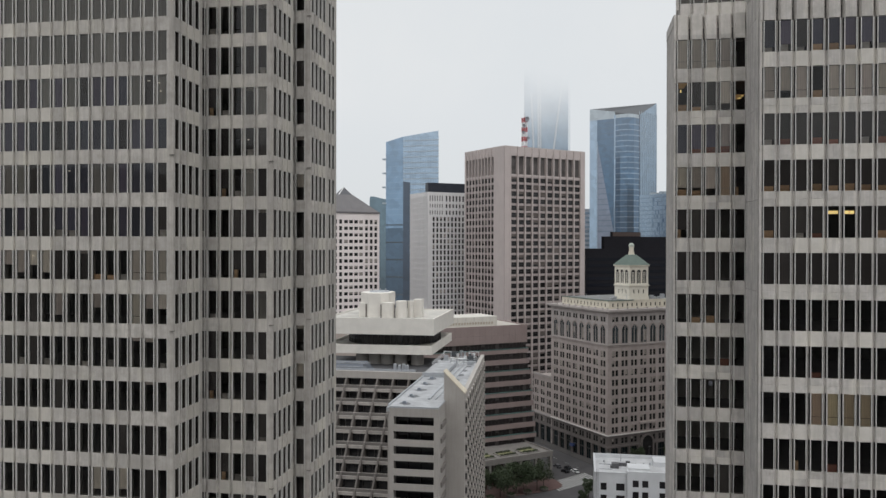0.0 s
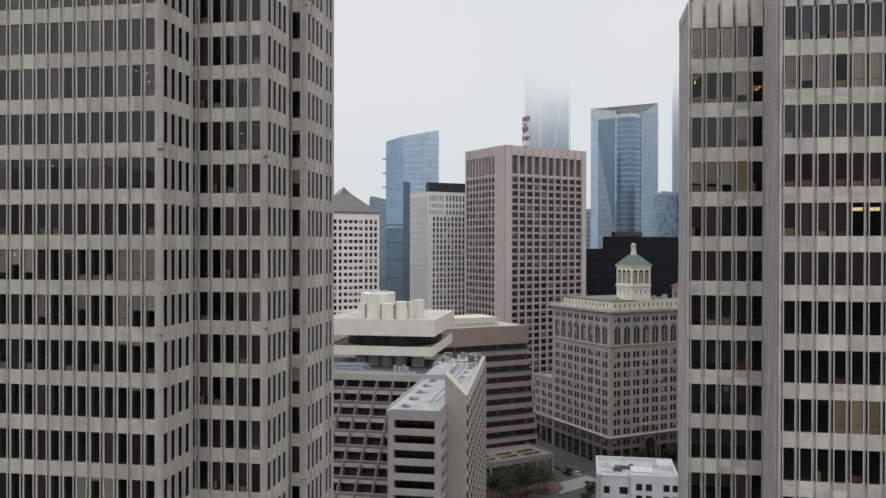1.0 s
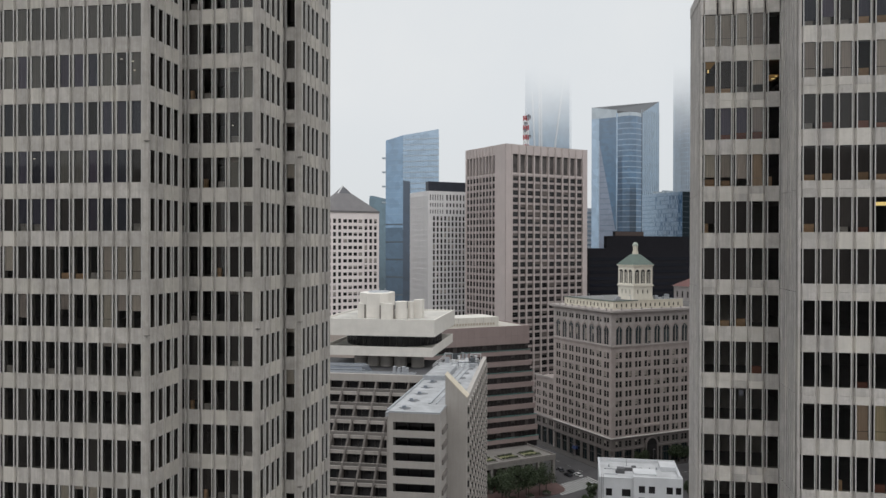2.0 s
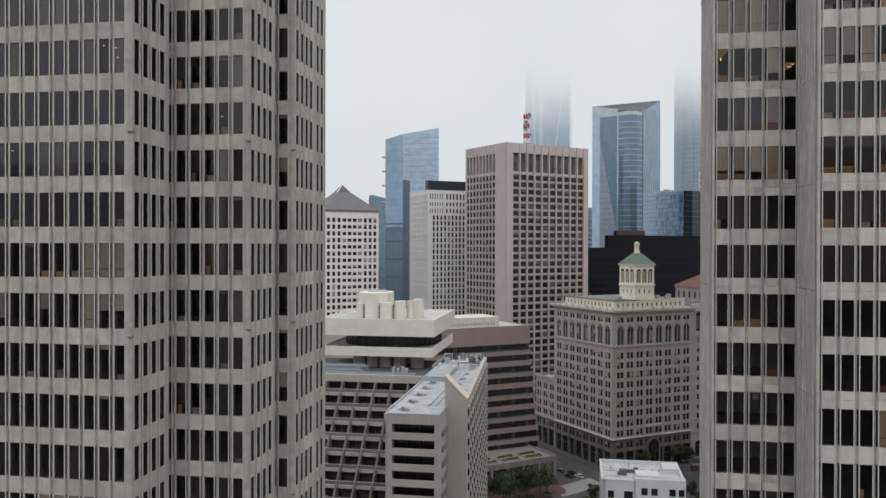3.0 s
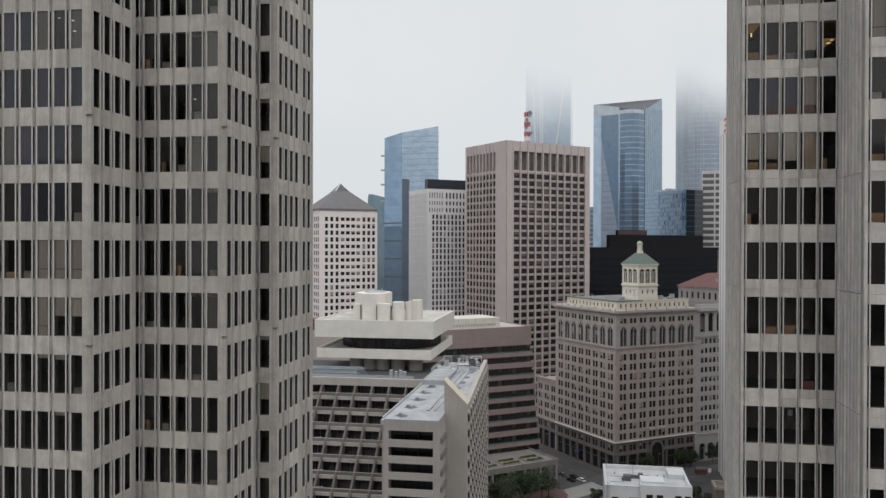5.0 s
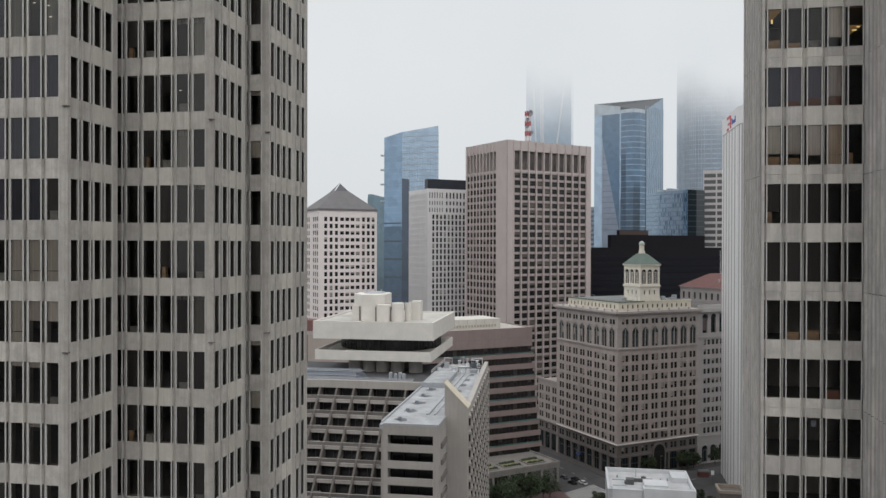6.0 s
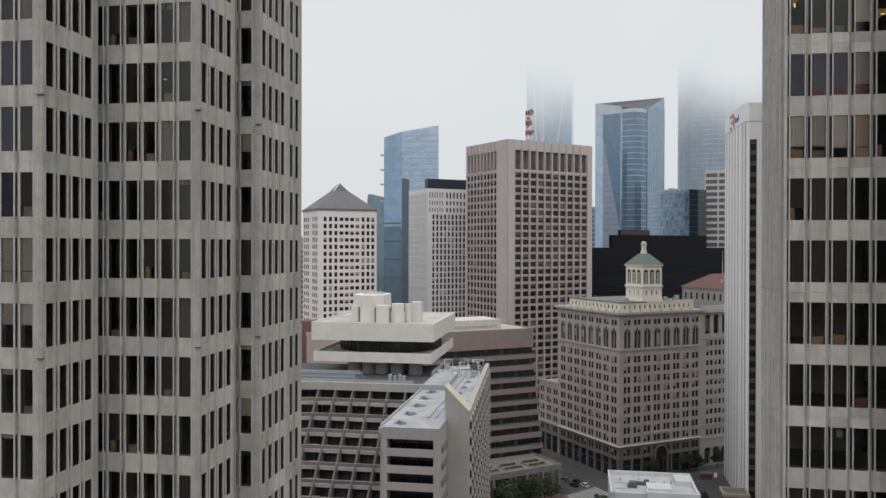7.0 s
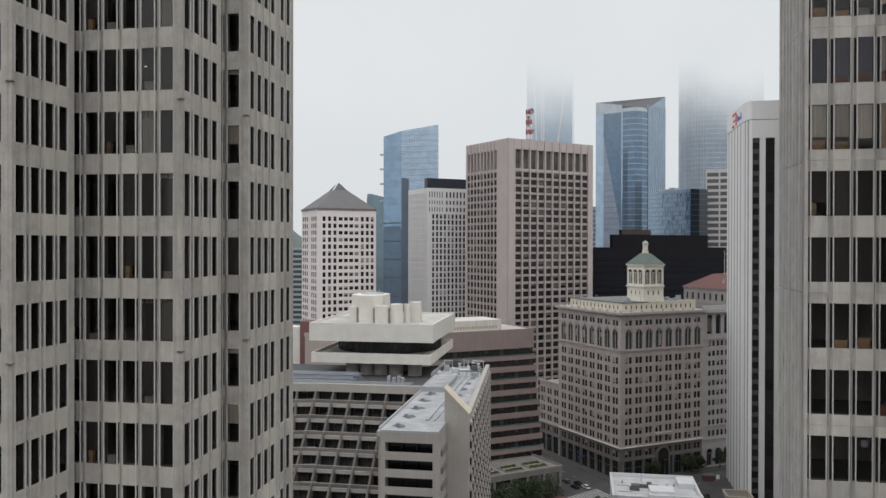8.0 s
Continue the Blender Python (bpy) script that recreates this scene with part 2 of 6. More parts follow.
PANE_DATA = Mesh().quad((-0.41, 0.035, 0), (0.41, 0.035, 0), (0.41, 0.035, GLASS_H), (-0.41, 0.035, GLASS_H)).data("pane", PANE)
WINDOW_SIDE = Mesh()  # broader strips on the tower's sides
for s in (-1, 1):
    WINDOW_SIDE.box(s * 0.425 - 0.055, s * 0.425 + 0.055, -0.03, 0.03, 0, GLASS_H)
WINDOW_SIDE_DATA = WINDOW_SIDE.data("window", FRAME)
PANE_SIDE_DATA = Mesh().quad((-0.37, 0.08, 0), (0.37, 0.08, 0), (0.37, 0.08, GLASS_H), (-0.37, 0.08, GLASS_H)).data("pane", PANE_SIDE)
ROLLER = Mesh().box(-0.4, 0.4, 0.11, 0.13, 0, 1)
SPLIT = Mesh().box(-0.4, 0.4, 0.11, 0.13, 0.26, 1).box(-0.4, 0.4, 0.12, 0.14, 0.0, 0.242)  # two lengths with a dark gap
BLINDS = {"b": SPLIT.data("blind", BLIND), "y": SPLIT.data("blind", BLIND_TAN), "e": ROLLER.data("blind", BLIND_GREY), "g": ROLLER.data("blind", BLIND_DIM), "u": ROLLER.data("blind", SKY_BLUE_GREY), "p": ROLLER.data("blind", BLIND)}
BOXES = {"t": Mesh().box(-0.36, 0.36, 0.16, 0.5, 0.0, 1.0).data("box", BOX), "r": Mesh().box(-0.37, 0.37, 0.16, 0.5, 0.0, 1.0).data("box", BOX_RED),
         "w": Mesh().box(-0.3, 0.22, 0.16, 0.4, 0.0, 1.0).data("box", BOX_PALE), "s": Mesh().box(-0.36, -0.08, 0.2, 0.45, 0.0, 1.0).data("box", BOX)}


def dress(window, code, rng):
    """What hangs and stands behind one pane. A capital letter: a blind drawn down part of the way (C: most, H: half, T:
    a strip); e, g, b, y, p: a whole blind; u: a blue-grey sheet painted as the mirrored sky; t, r, w, s: boxes at its
    foot.
    """
    foot = 0.0
    for k in code:
        if k in BOXES:
            foot = rng.uniform(0.35, 0.6) if k != "s" else 0.75
            part("box", BOXES[k], None, window, "", Matrix.Diagonal((1, 1, foot, 1)))
    for k in code:
        drop = {"C": 0.74, "H": 0.5, "T": 0.13}.get(k, 0.0)
        if drop:
            drop += rng.uniform(-0.03, 0.03)
            part("blind", BLINDS["p"], None, window, "", pose(0, 0, GLASS_H * (1 - drop)) @ Matrix.Diagonal((1, 1, GLASS_H * drop - 0.01, 1)))
        elif k in BLINDS:
            low = foot if k in "gue" else 0.0
            part("blind", BLINDS[k], None, window, "", pose(0, 0, low) @ Matrix.Diagonal((1, 1, GLASS_H * 0.995 - low, 1)))


def office_face(tower, face, first, count, z_top, rows, detail, ends, dressing=None, rng=None, seam=0, pale=False, depth=0.21, gap=0.0):
    """One face of an office tower. first: u of the first unit's middle; z_top: the top of row 0's windows, rows below it (from, to);
    detail: the rows whose windows are single parts; ends: u of the wall's two ends."""
    r0, r1 = rows
    cast = CONCRETE if gap else CONCRETE_TAN
    lo, hi = z_top - r1 * STOREY - GLASS_H - 0.6, z_top - r0 * STOREY + (0.0 if gap else 0.6)
    us = [first + STEP * i for i in range(count)]
    cuts = [ends[0]] + [x for u in us for x in (u - UNIT, u + UNIT)] + [ends[1]]
    for i in range(0, len(cuts), 2):  # channel backs and end piers, from top to bottom
        end = i in (0, len(cuts) - 2)
        if cuts[i + 1] - cuts[i] > 0.01:
            m = Mesh()
            wide = end and cuts[i + 1] - cuts[i] > 0.3
            front = -0.02 if wide else (-0.03 if end and gap else -depth)
            face.box(m, cuts[i] + (0 if i == 0 else gap), cuts[i + 1] - (0 if i == len(cuts) - 2 else gap), -0.24 if wide else -0.55, front, lo, hi)
            part("pier", m, cast, tower)
    for r in range(r0 + (1 if gap else 0), r1 + 2):  # the spandrels, one band of panels a storey
        m, z1 = Mesh(), z_top - r * STOREY + STOREY - GLASS_H
        z0 = z_top - r * STOREY
        for u in us:
            w = 0.115 if gap else 0.07
            q = [face.at(u - UNIT - w, -depth - 0.03), face.at(u - UNIT + 0.03, 0), face.at(u + UNIT - 0.03, 0), face.at(u + UNIT + w, -depth - 0.03)]
            if (r + seam) % 2 == 0 and r > 0 and gap:
                mid = (z0 + z1) / 2
                m.prism(q, z0, mid - 0.007)
                m.prism(q, mid + 0.007, z1)
            else:
                m.prism(q, z0, z1)
        face.box(m, us[0] - UNIT - 0.05, us[-1] + UNIT + 0.05, -0.55, -depth - 0.036, z0 + 0.01, z1 - 0.01)
        part("spandrel", m, cast, tower)
    rest_f, rest_p, rest_k = Mesh(), Mesh(), Mesh()
    for r in range(r0, r1 + 1):
        z = z_top - r * STOREY - GLASS_H
        for i, u in enumerate(us):
            if detail[0] <= r <= detail[1]:
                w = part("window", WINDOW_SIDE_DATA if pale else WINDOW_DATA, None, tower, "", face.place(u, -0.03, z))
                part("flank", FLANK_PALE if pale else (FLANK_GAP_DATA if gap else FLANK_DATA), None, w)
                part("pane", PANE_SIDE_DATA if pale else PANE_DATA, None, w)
                if dressing:
                    dress(w, dressing(r, i), rng)
            else:
                for s in (-1, 1):
                    c, h = (0.425, 0.055) if pale else (0.445, 0.035)
                    face.box(rest_f, u + s * c - h, u + s * c + h, -0.06, 0, z, z + GLASS_H)
                    face.box(rest_k, u + s * 0.462 - 0.012, u + s * 0.462 + 0.012, -0.15, -0.06, z, z + GLASS_H)
                deep = -0.12 if pale else -0.065
                a, b = face.at(u - CLEAR, deep), face.at(u + CLEAR, deep)
                rest_p.quad((*a, z), (*b, z), (*b, z + GLASS_H), (*a, z + GLASS_H))
    if rest_f.v:
        part("far_windows", rest_f, FRAME, tower, "", None, "stuff")
        part("far_flanks", rest_k, bpy.data.materials["grey_window_flank"] if pale else BRONZE, tower, "", None, "stuff")
        part("far_panes", rest_p, PANE_SIDE if pale else PANE, tower, "", None, "stuff")


rng = random.Random(5)
west = thing("office_tower", "tall stepped grey precast concrete office tower with narrow dark windows", "tower", pose(0, 0, 0))
ZL = EYE + 6.956
F1, F2, F3 = Face(-34.05, 63.49, 0), Face(-27.66, 69.82, 0), Face(-26.3, 76.2, 0)
S1, S2, S3 = Face(-34.05, 63.49, 90), Face(-27.66, 69.82, 90), Face(-26.3, 76.2, 90)
L_ROWS = (-13, 26)
# what shows in the west tower's panes (u: painted sky reflection), storey by storey, from left to right
LOW = {1: "gw gw u uw g g uw uw u g g u u u gw", 2: "H H C H C g k gT t t w b b b", 3: "k k k g k C k k H k k b H H", 4: "w g w k k w k w k T T w",
       5: "g g k k k g k k k k k k T k", 6: "k k k k g k k k k g k g k", 7: "k g k k g k k C T C k g k"}
LOW = {r: row.split() for r, row in LOW.items()}


def west_front(r, i):
    if r in LOW:
        j = i - 16 + len(LOW[r])
        return LOW[r][j] if j >= 0 else "g"
    return "e" if r < -2 else ("e" if (i * i + 3 * r) % 7 == 2 else ("g" if (3 * i + r) % 5 == 0 else "u"))


def west_step(r, i):
    if i < 4:
        return ("k", "k", "w", "k", "g", "k", "gs")[(2 * r + 3 * i) % 7]
    return ("g", "gT", "gw", "eT", "g")[(r + 2 * i) % 5] if r < 4 else ("g", "k", "gw")[(r + i) % 3]


office_face(west, F1, -1.01 - 15 * STEP, 16, ZL, L_ROWS, (-4, 7), (-20.4, 0.0), west_front, rng)
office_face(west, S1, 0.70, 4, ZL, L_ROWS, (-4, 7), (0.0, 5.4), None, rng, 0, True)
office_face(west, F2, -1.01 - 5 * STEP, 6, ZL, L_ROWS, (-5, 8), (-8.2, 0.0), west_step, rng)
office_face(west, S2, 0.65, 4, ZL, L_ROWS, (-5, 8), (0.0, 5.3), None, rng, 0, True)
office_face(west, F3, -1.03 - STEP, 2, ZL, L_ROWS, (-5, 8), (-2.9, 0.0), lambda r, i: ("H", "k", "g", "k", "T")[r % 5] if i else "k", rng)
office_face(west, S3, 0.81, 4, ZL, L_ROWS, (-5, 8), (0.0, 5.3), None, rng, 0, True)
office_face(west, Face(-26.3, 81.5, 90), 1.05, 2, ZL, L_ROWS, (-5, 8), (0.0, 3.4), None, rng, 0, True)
inner = [(-54, 64.1), (-34.6, 64.1), (-34.6, 70.4), (-28.2, 70.4), (-28.2, 76.8), (-26.8, 76.8), (-26.8, 84.4), (-54, 84.4)]
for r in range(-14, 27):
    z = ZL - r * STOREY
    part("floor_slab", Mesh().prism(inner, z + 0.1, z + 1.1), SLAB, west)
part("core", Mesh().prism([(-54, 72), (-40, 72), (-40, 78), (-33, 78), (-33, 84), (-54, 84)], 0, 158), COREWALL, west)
part("back_wall", Mesh().box(-54.6, -54.1, 63.6, 85.2, 0, 158).box(-54.1, -26.6, 84.92, 85.2, 0, 158), CONCRETE_SIDE, west)
part("roof", Mesh().prism(inner, 158.0, 159.0), CONCRETE_SIDE, west)
ANCHOR = plain("dull_steel", (0.16, 0.145, 0.135), 0.6, 0.3)
for face in (F1, F2, F3):  # small steel anchors at the corners, every fourth storey
    for r in range(-12, 24, 4):
        m = Mesh()
        face.box(m, -0.3, 0.06, -0.2, 0.1, ZL - r * STOREY + 0.62, ZL - r * STOREY + 0.68)
        part("anchor", m, ANCHOR, west)

east = thing("office_tower", "broad grey concrete office tower with ribbed blind side walls", "tower", pose(0, 0, 0))
ZR, ZD = EYE + 14.425, EYE + 14.394
FD, FR, FU = Face(14.3, 68.37, 0), Face(8.2, 73.84, 0), Face(8.87, 78.0, 0)
# what shows in the east tower's panes (u: painted sky reflection): the broad front and the narrow step
FRONT = {-1: "uw uw gw ut ut ut", 0: "b C b t b b b", 1: "gw gr g gr gr g", 2: "gt gt g gt gt gt", 3: "gt g gw gr k k g", 4: "g g g g g g g", 5: "k k k k k k k",
         6: "k k k r k k k", 7: "k k k y y y y", 8: "k k s k r k k", 9: "k k k k k k k", 10: "k g k k k k r"}
STEPPED = {-1: "b b b b k", 0: "t gt gw C k", 1: "u ur ur Cr k", 2: "Ct Ct C yr s", 3: "gs g g k k", 4: "g g g k k", 5: "k t t k k", 6: "k k k r k", 7: "k k k k k", 8: "k k k k k", 9: "k k k g k", 10: "k k k k k"}
FRONT, STEPPED = [{r: row.split() for r, row in table.items()} for table in (FRONT, STEPPED)]
office_face(east, FD, 0.76, 14, ZD, (-1, 28), (-1, 10), (0.0, 17.6), lambda r, i: FRONT[r][i % len(FRONT[r])], rng, 1, False, 0.2, 0.095)
office_face(east, FR, 0.74, 5, ZR, (-1, 28), (-1, 10), (0.0, 6.06), lambda r, i: STEPPED[r][i], rng, 1, False, 0.2, 0.095)
office_face(east, FU, 0.80, 19, ZR - 0.55, (-12, -3), (-4, -3), (0.0, 23.4), lambda r, i: "e", rng, 0, False, 0.2, 0.095)


def ribbed_wall(tower, x, y0, y1, z1, joint):
    """A blind side wall with upright ribs, its panels jointed every other storey."""
    face = Face(x, y1, -90)
    z, w, n, first = 0.0, y1 - y0, 8, joint % (2 * STOREY)
    while z < z1 - 0.1:
        top = min(z + 2 * STOREY, z1) if z else first
        m = Mesh()
        face.box(m, 0.0, w - 0.02, -0.45, -0.12, z, top - 0.045)
        part("side_panel", m, CONCRETE_SIDE, tower)
        for i in range(n):
            u = 0.26 + i * (w - 0.55) / (n - 1)
            a, b = u - 0.25, u + 0.25
            part("side_rib", Mesh().prism([face.at(a, -0.125), face.at(a + 0.08, 0.0), face.at(b - 0.08, 0.0), face.at(b, -0.125)], z, top - 0.045), CONCRETE_SIDE, tower)
        z = top


PROFILE = ((-0.535, -0.95), (-0.535, -0.24), (-0.4, 0.0), (0.4, 0.0), (0.535, -0.24), (0.535, -0.95))


def fluted_parapet(tower, face, first, count, z0, z1, ends):
    """The closing band: panels that lean in towards the top, with the channels running on between them."""
    for i in range(count):
        u, m = first + STEP * i, Mesh()
        q = [face.at(u + x, d) for x, d in PROFILE]
        t = [face.at(u + x, d - 0.16) for x, d in PROFILE]
        m.prism(q, z0, z1 - 1.9)
        m.prism(q, z1 - 1.9, z1 - 0.14 * ((i * 3 + 1) % 4) / 3, t)
        part("parapet_panel", m, CONCRETE, tower)
    m = Mesh()
    face.box(m, ends[0] + 0.5, ends[1], -1.5, -1.14, z0, z1 - 0.1)
    part("parapet_back", m, CONCRETE_SIDE, tower)
    m = Mesh()
    q = [face.at(ends[0], -0.5), face.at(ends[0], -0.02), face.at(first - UNIT - 0.06, -0.02), face.at(first - UNIT - 0.06, -0.5)]
    t = [face.at(ends[0] + 0.02, -0.7), face.at(ends[0] + 0.02, -0.22), face.at(first - UNIT - 0.06, -0.22), face.at(first - UNIT - 0.06, -0.7)]
    m.prism(q, z0, z1 - 0.9)
    m.prism(q, z1 - 0.9, z1, t)
    part("parapet_corner", m, CONCRETE, tower)


ribbed_wall(east, 8.2, 74.12, 80.05, 118.6, ZR - STOREY + 0.61)
ribbed_wall(east, 14.3, 68.66, 73.84, 120.0, ZD - STOREY + 0.61)
for x, y0, y1, z0, z1 in ((8.2, 74.36, 80.05, 118.6, 119.5), (14.3, 68.9, 73.6, 120.0, 121.0)):  # the smooth fascia over the ribs
    part("fascia", Mesh().box(x - 0.02, x + 0.45, y0, y1, z0, z1), CONCRETE_SIDE, east)
fluted_parapet(east, FR, 0.74, 5, ZR + STOREY + 0.03, 119.5, (0.0, 6.1))
fluted_parapet(east, FD, 0.76, 14, ZD + STOREY + 0.03, 121.0, (0.0, 17.6))
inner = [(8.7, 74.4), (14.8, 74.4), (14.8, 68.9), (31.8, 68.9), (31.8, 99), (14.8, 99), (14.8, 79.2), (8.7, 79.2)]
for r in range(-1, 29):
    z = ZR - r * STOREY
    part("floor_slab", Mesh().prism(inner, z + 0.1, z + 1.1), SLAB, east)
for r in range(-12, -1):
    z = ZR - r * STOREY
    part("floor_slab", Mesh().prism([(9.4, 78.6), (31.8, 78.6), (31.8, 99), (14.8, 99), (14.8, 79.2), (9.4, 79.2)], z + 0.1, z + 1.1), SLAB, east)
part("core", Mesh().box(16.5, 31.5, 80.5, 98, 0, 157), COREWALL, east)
part("back_wall", Mesh().box(31.9, 32.4, 68.5, 100, 0, 157.5).box(14.5, 31.9, 99.5, 100, 0, 157.5).box(14.2, 14.6, 79.6, 99.5, 0, 157.5).box(8.7, 14.6, 79.6, 80.0, 0, 118.5).box(9.0, 14.6, 79.25, 79.6, 118.5, 157.5), CONCRETE_SIDE, east)
part("roof", Mesh().box(14.6, 31.8, 78.6, 99.4, 157.6, 158.2).box(8.6, 14.2, 74.6, 79.2, 118.4, 118.8).box(14.8, 31.8, 69, 78, 119.6, 120), CONCRETE_SIDE, east)

# lit lamps behind the east tower's glass
SHEET = plain("paper", (0.5, 0.52, 0.62), 0.9)
for face, u, z, w, h in ((FD, 0.76 + 4 * STEP, ZD - 3 * STOREY - 0.62, 0.39, 0.26), (FD, 0.56 + 5 * STEP, ZD - 3 * STOREY - 0.62, 0.19, 0.26), (FD, 0.97 + 5 * STEP, ZD - 3 * STOREY - 0.62, 0.17, 0.26), (FR, 0.62, ZR - 0.85, 0.05, 0.25), (FR, 0.72 + 4 * STEP, ZR - 1.5, 0.13, 0.06), (FR, 0.95 + 4 * STEP, ZR - 1.3, 0.09, 0.05)):
    part("ceiling_lamp", face.box(Mesh(), u - w, u + w, -0.3, -0.26, z, z + h), LIT, east, "glowing yellow office ceiling lamp")
# ceiling strips that glow themselves, in place of light from the lamps
for u, z in ((0.74, ZR - 0.06), (0.74 + 4 * STEP, ZR - 1.2)):
    part("lit_ceiling", FR.box(Mesh(), u - 0.42, u + 0.42, -2.6, -0.26, z, z + 0.04), LIT_SOFT, east, "lamp-lit office ceiling")
m = Mesh()  # small lamps far inside the west tower
for face, u, z in ((F1, -1.35, ZL + 2 * STOREY - 0.7), (F1, -2.3, ZL + 2 * STOREY - 0.5), (F1, -1.2, ZL + 2 * STOREY - 1.4), (F2, -2.4, ZL + STOREY - 1.1), (F1, -9.8, ZL - 0.6), (F1, -13.3, ZL - 2 * STOREY - 0.5)):
    part("ceiling_lamp", face.box(Mesh(), u - 0.09, u + 0.09, -0.12, -0.1, z, z + 0.05), LAMP, west, "small white office ceiling lamp")
part("paper", Mesh().box(-0.17, 0.17, 0.0, 0.01, 0.0, 0.4), SHEET, east, "pale sheet of paper taped to a window", pose(*FR.at(0.80 + 2 * STEP, -0.16), ZR - 7 * STOREY - 0.6))

# ---- the streets ----
G = 35.3  # the turn of the diagonal street grid
ASPHALT = stone("asphalt", (0.085, 0.081, 0.084), 0.6, 0.12, 0.9, 0.0, 0.0, 0.1, 3.0)
PAVING = stone("paving", (0.085, 0.078, 0.075), 0.8, 0.3, 0.9, 0.0, 0.0, 0.1, 2.0)
BRICKPAVE = stone("brick_paving", (0.14, 0.085, 0.078), 0.75, 0.4, 0.9, 0.0, 0.0, 0.1, 3.0)
MARK = stone("road_paint", (0.6, 0.6, 0.58), 0.6, 0.6, 0.8, 0.0, 0.0, 0.05)
solo("ground", Mesh().box(-2500, 2500, -2500, 3500, -1, 0), ASPHALT, "dark grey asphalt street ground reaching the horizon", "ground", None, "", "structure")


def gx(u, v, o=(12.5, 366.4)):
    """A place in the diagonal grid: u along the hall's front, v along its side street."""
    c, s = math.cos(radians(G)), math.sin(radians(G))
    return (o[0] + u * c - v * s, o[1] + u * s + v * c)


HALL = pose(12.5, 366.4, 0, 0, 0, G)
solo("pavement_1", Mesh().box(-4.5, 60, -5, 0, 0, 0.15).box(-4.5, 0, 0, 75, 0, 0.15), PAVING, "pale grey concrete pavement round the old office block", "pavement", HALL, "", "structure")
POD_M = pose(-10.9, 337.0, 0, 0, 0, G)
solo("pavement_2", Mesh().prism([(-62, -8.5), (-6, -8.5), (-2.5, -7.8), (0.6, -6.0), (2.5, -3.4), (3.2, 0), (3.2, 40), (-62, 40)], 0, 0.15), BRICKPAVE, "dark red brick pavement before the podium", "pavement", POD_M, "", "structure")
for i in range(16):  # each stripe of the zebra crossing
    u = -39.0 + 1.55 * i
    solo("crosswalk", Mesh().box(-5.4, 5.4, -0.36, 0.36, 0.004, 0.012), MARK, "worn white zebra stripe painted on the asphalt", "crosswalk", pose(*gx(u, -12.3 + 0.25 * (u + 27)), 0, 0, 0, G + 90), "zebra crossing", "structure")
m = Mesh()
for v in range(-60, 70, 9):
    if not -16 < v < -4:
        m.box(-13.1, -12.95, v, v + 3, 0.004, 0.012)
for u in range(-10, 60, 9):
    m.box(u, u + 3, -16.1, -15.95, 0.004, 0.012)
solo("lane_marking", m, MARK, "thin white dashed lane lines on the asphalt", "lane marking", HALL, "", "structure")


# ---- general building helpers ----
def sash(name, w, h, glass, bar, blind, drop, t=0.09):
    """A window: glass, a frame with a rail and, where drop is more than nothing, a blind behind the upper part."""
    x, m = w / 2, Mesh().quad((-w / 2, 0, 0), (w / 2, 0, 0), (w / 2, 0, h), (-w / 2, 0, h))
    for a in ((-x, -x + t, 0, h), (x - t, x, 0, h), (-x + t, x - t, h - t, h), (-x + t, x - t, 0, t), (-x + t, x - t, h * 0.52, h * 0.52 + t)):
        m.box(a[0], a[1], -0.07, -0.004, a[2], a[3])
    k = len(m.f)
    if drop:
        m.quad((-x + t, -0.002, h * (1 - drop)), (x - t, -0.002, h * (1 - drop)), (x - t, -0.002, h - t), (-x + t, -0.002, h - t))
    me = m.data(name, glass)
    me.materials.append(bar)
    me.materials.append(blind)
    for i, p in enumerate(me.polygons):
        p.material_index = 0 if i == 0 else (1 if i < k else 2)
    return me


def grid_wall(house, face, w, z0, z1, us, zs, wall, glass, recess=0.35, single=True, name="window", proud=0.0, split=False, fit=None):
    """A wall with real openings: us and zs are the openings' stretches along and up; every pane a part of its own, or joined.
    fit: the sash's material, the blind's and the share of windows with a blind."""
    pick = random.Random(round(w * 10 + z1 * 7))
    m, back = Mesh(), -recess - 0.25
    cuts = [z0] + [z for a in zs for z in a] + [z1]
    k, e = (0.01, 0.01) if face.angle == 0 else (0.0, 0.014)
    for i in range(0, len(cuts), 2):
        if cuts[i + 1] - cuts[i] > 0.005:
            face.box(m, k, w - e, back, 0, cuts[i], cuts[i + 1])
            if split:
                part("wall_band", m, wall, house)
                m = Mesh()
    sides = [k] + [u for a in us for u in a] + [w - e]
    for a, b in zs:
        for i in range(0, len(sides), 2):
            if sides[i + 1] - sides[i] > 0.005:
                face.box(m, sides[i], sides[i + 1], back, -0.004 - proud, a, b)
                if split:
                    part("pier", m, wall, house)
                    m = Mesh()
    if m.v:
        part("wall", m, wall, house)
    shared, rest = {}, Mesh()
    for a, b in zs:
        for c, d in us:
            if single:
                drop = pick.choice((0.35, 0.55, 0.85)) if fit and pick.random() < fit[2] else 0.0
                key = (round(d - c, 2), round(b - a, 2), drop)
                if key not in shared and fit:
                    shared[key] = sash(name, key[0], key[1], glass, fit[0], fit[1], drop)
                elif key not in shared:
                    x, h = key[0] / 2, key[1]
                    shared[key] = Mesh().quad((-x, 0, 0), (x, 0, 0), (x, 0, h), (-x, 0, h)).data(name, glass)
                part(name, shared[key], None, house, "", face.place((c + d) / 2, -recess, a))
            else:
                p, q = face.at(c, -recess), face.at(d, -recess)
                rest.quad((*p, a), (*q, a), (*q, b), (*p, b))
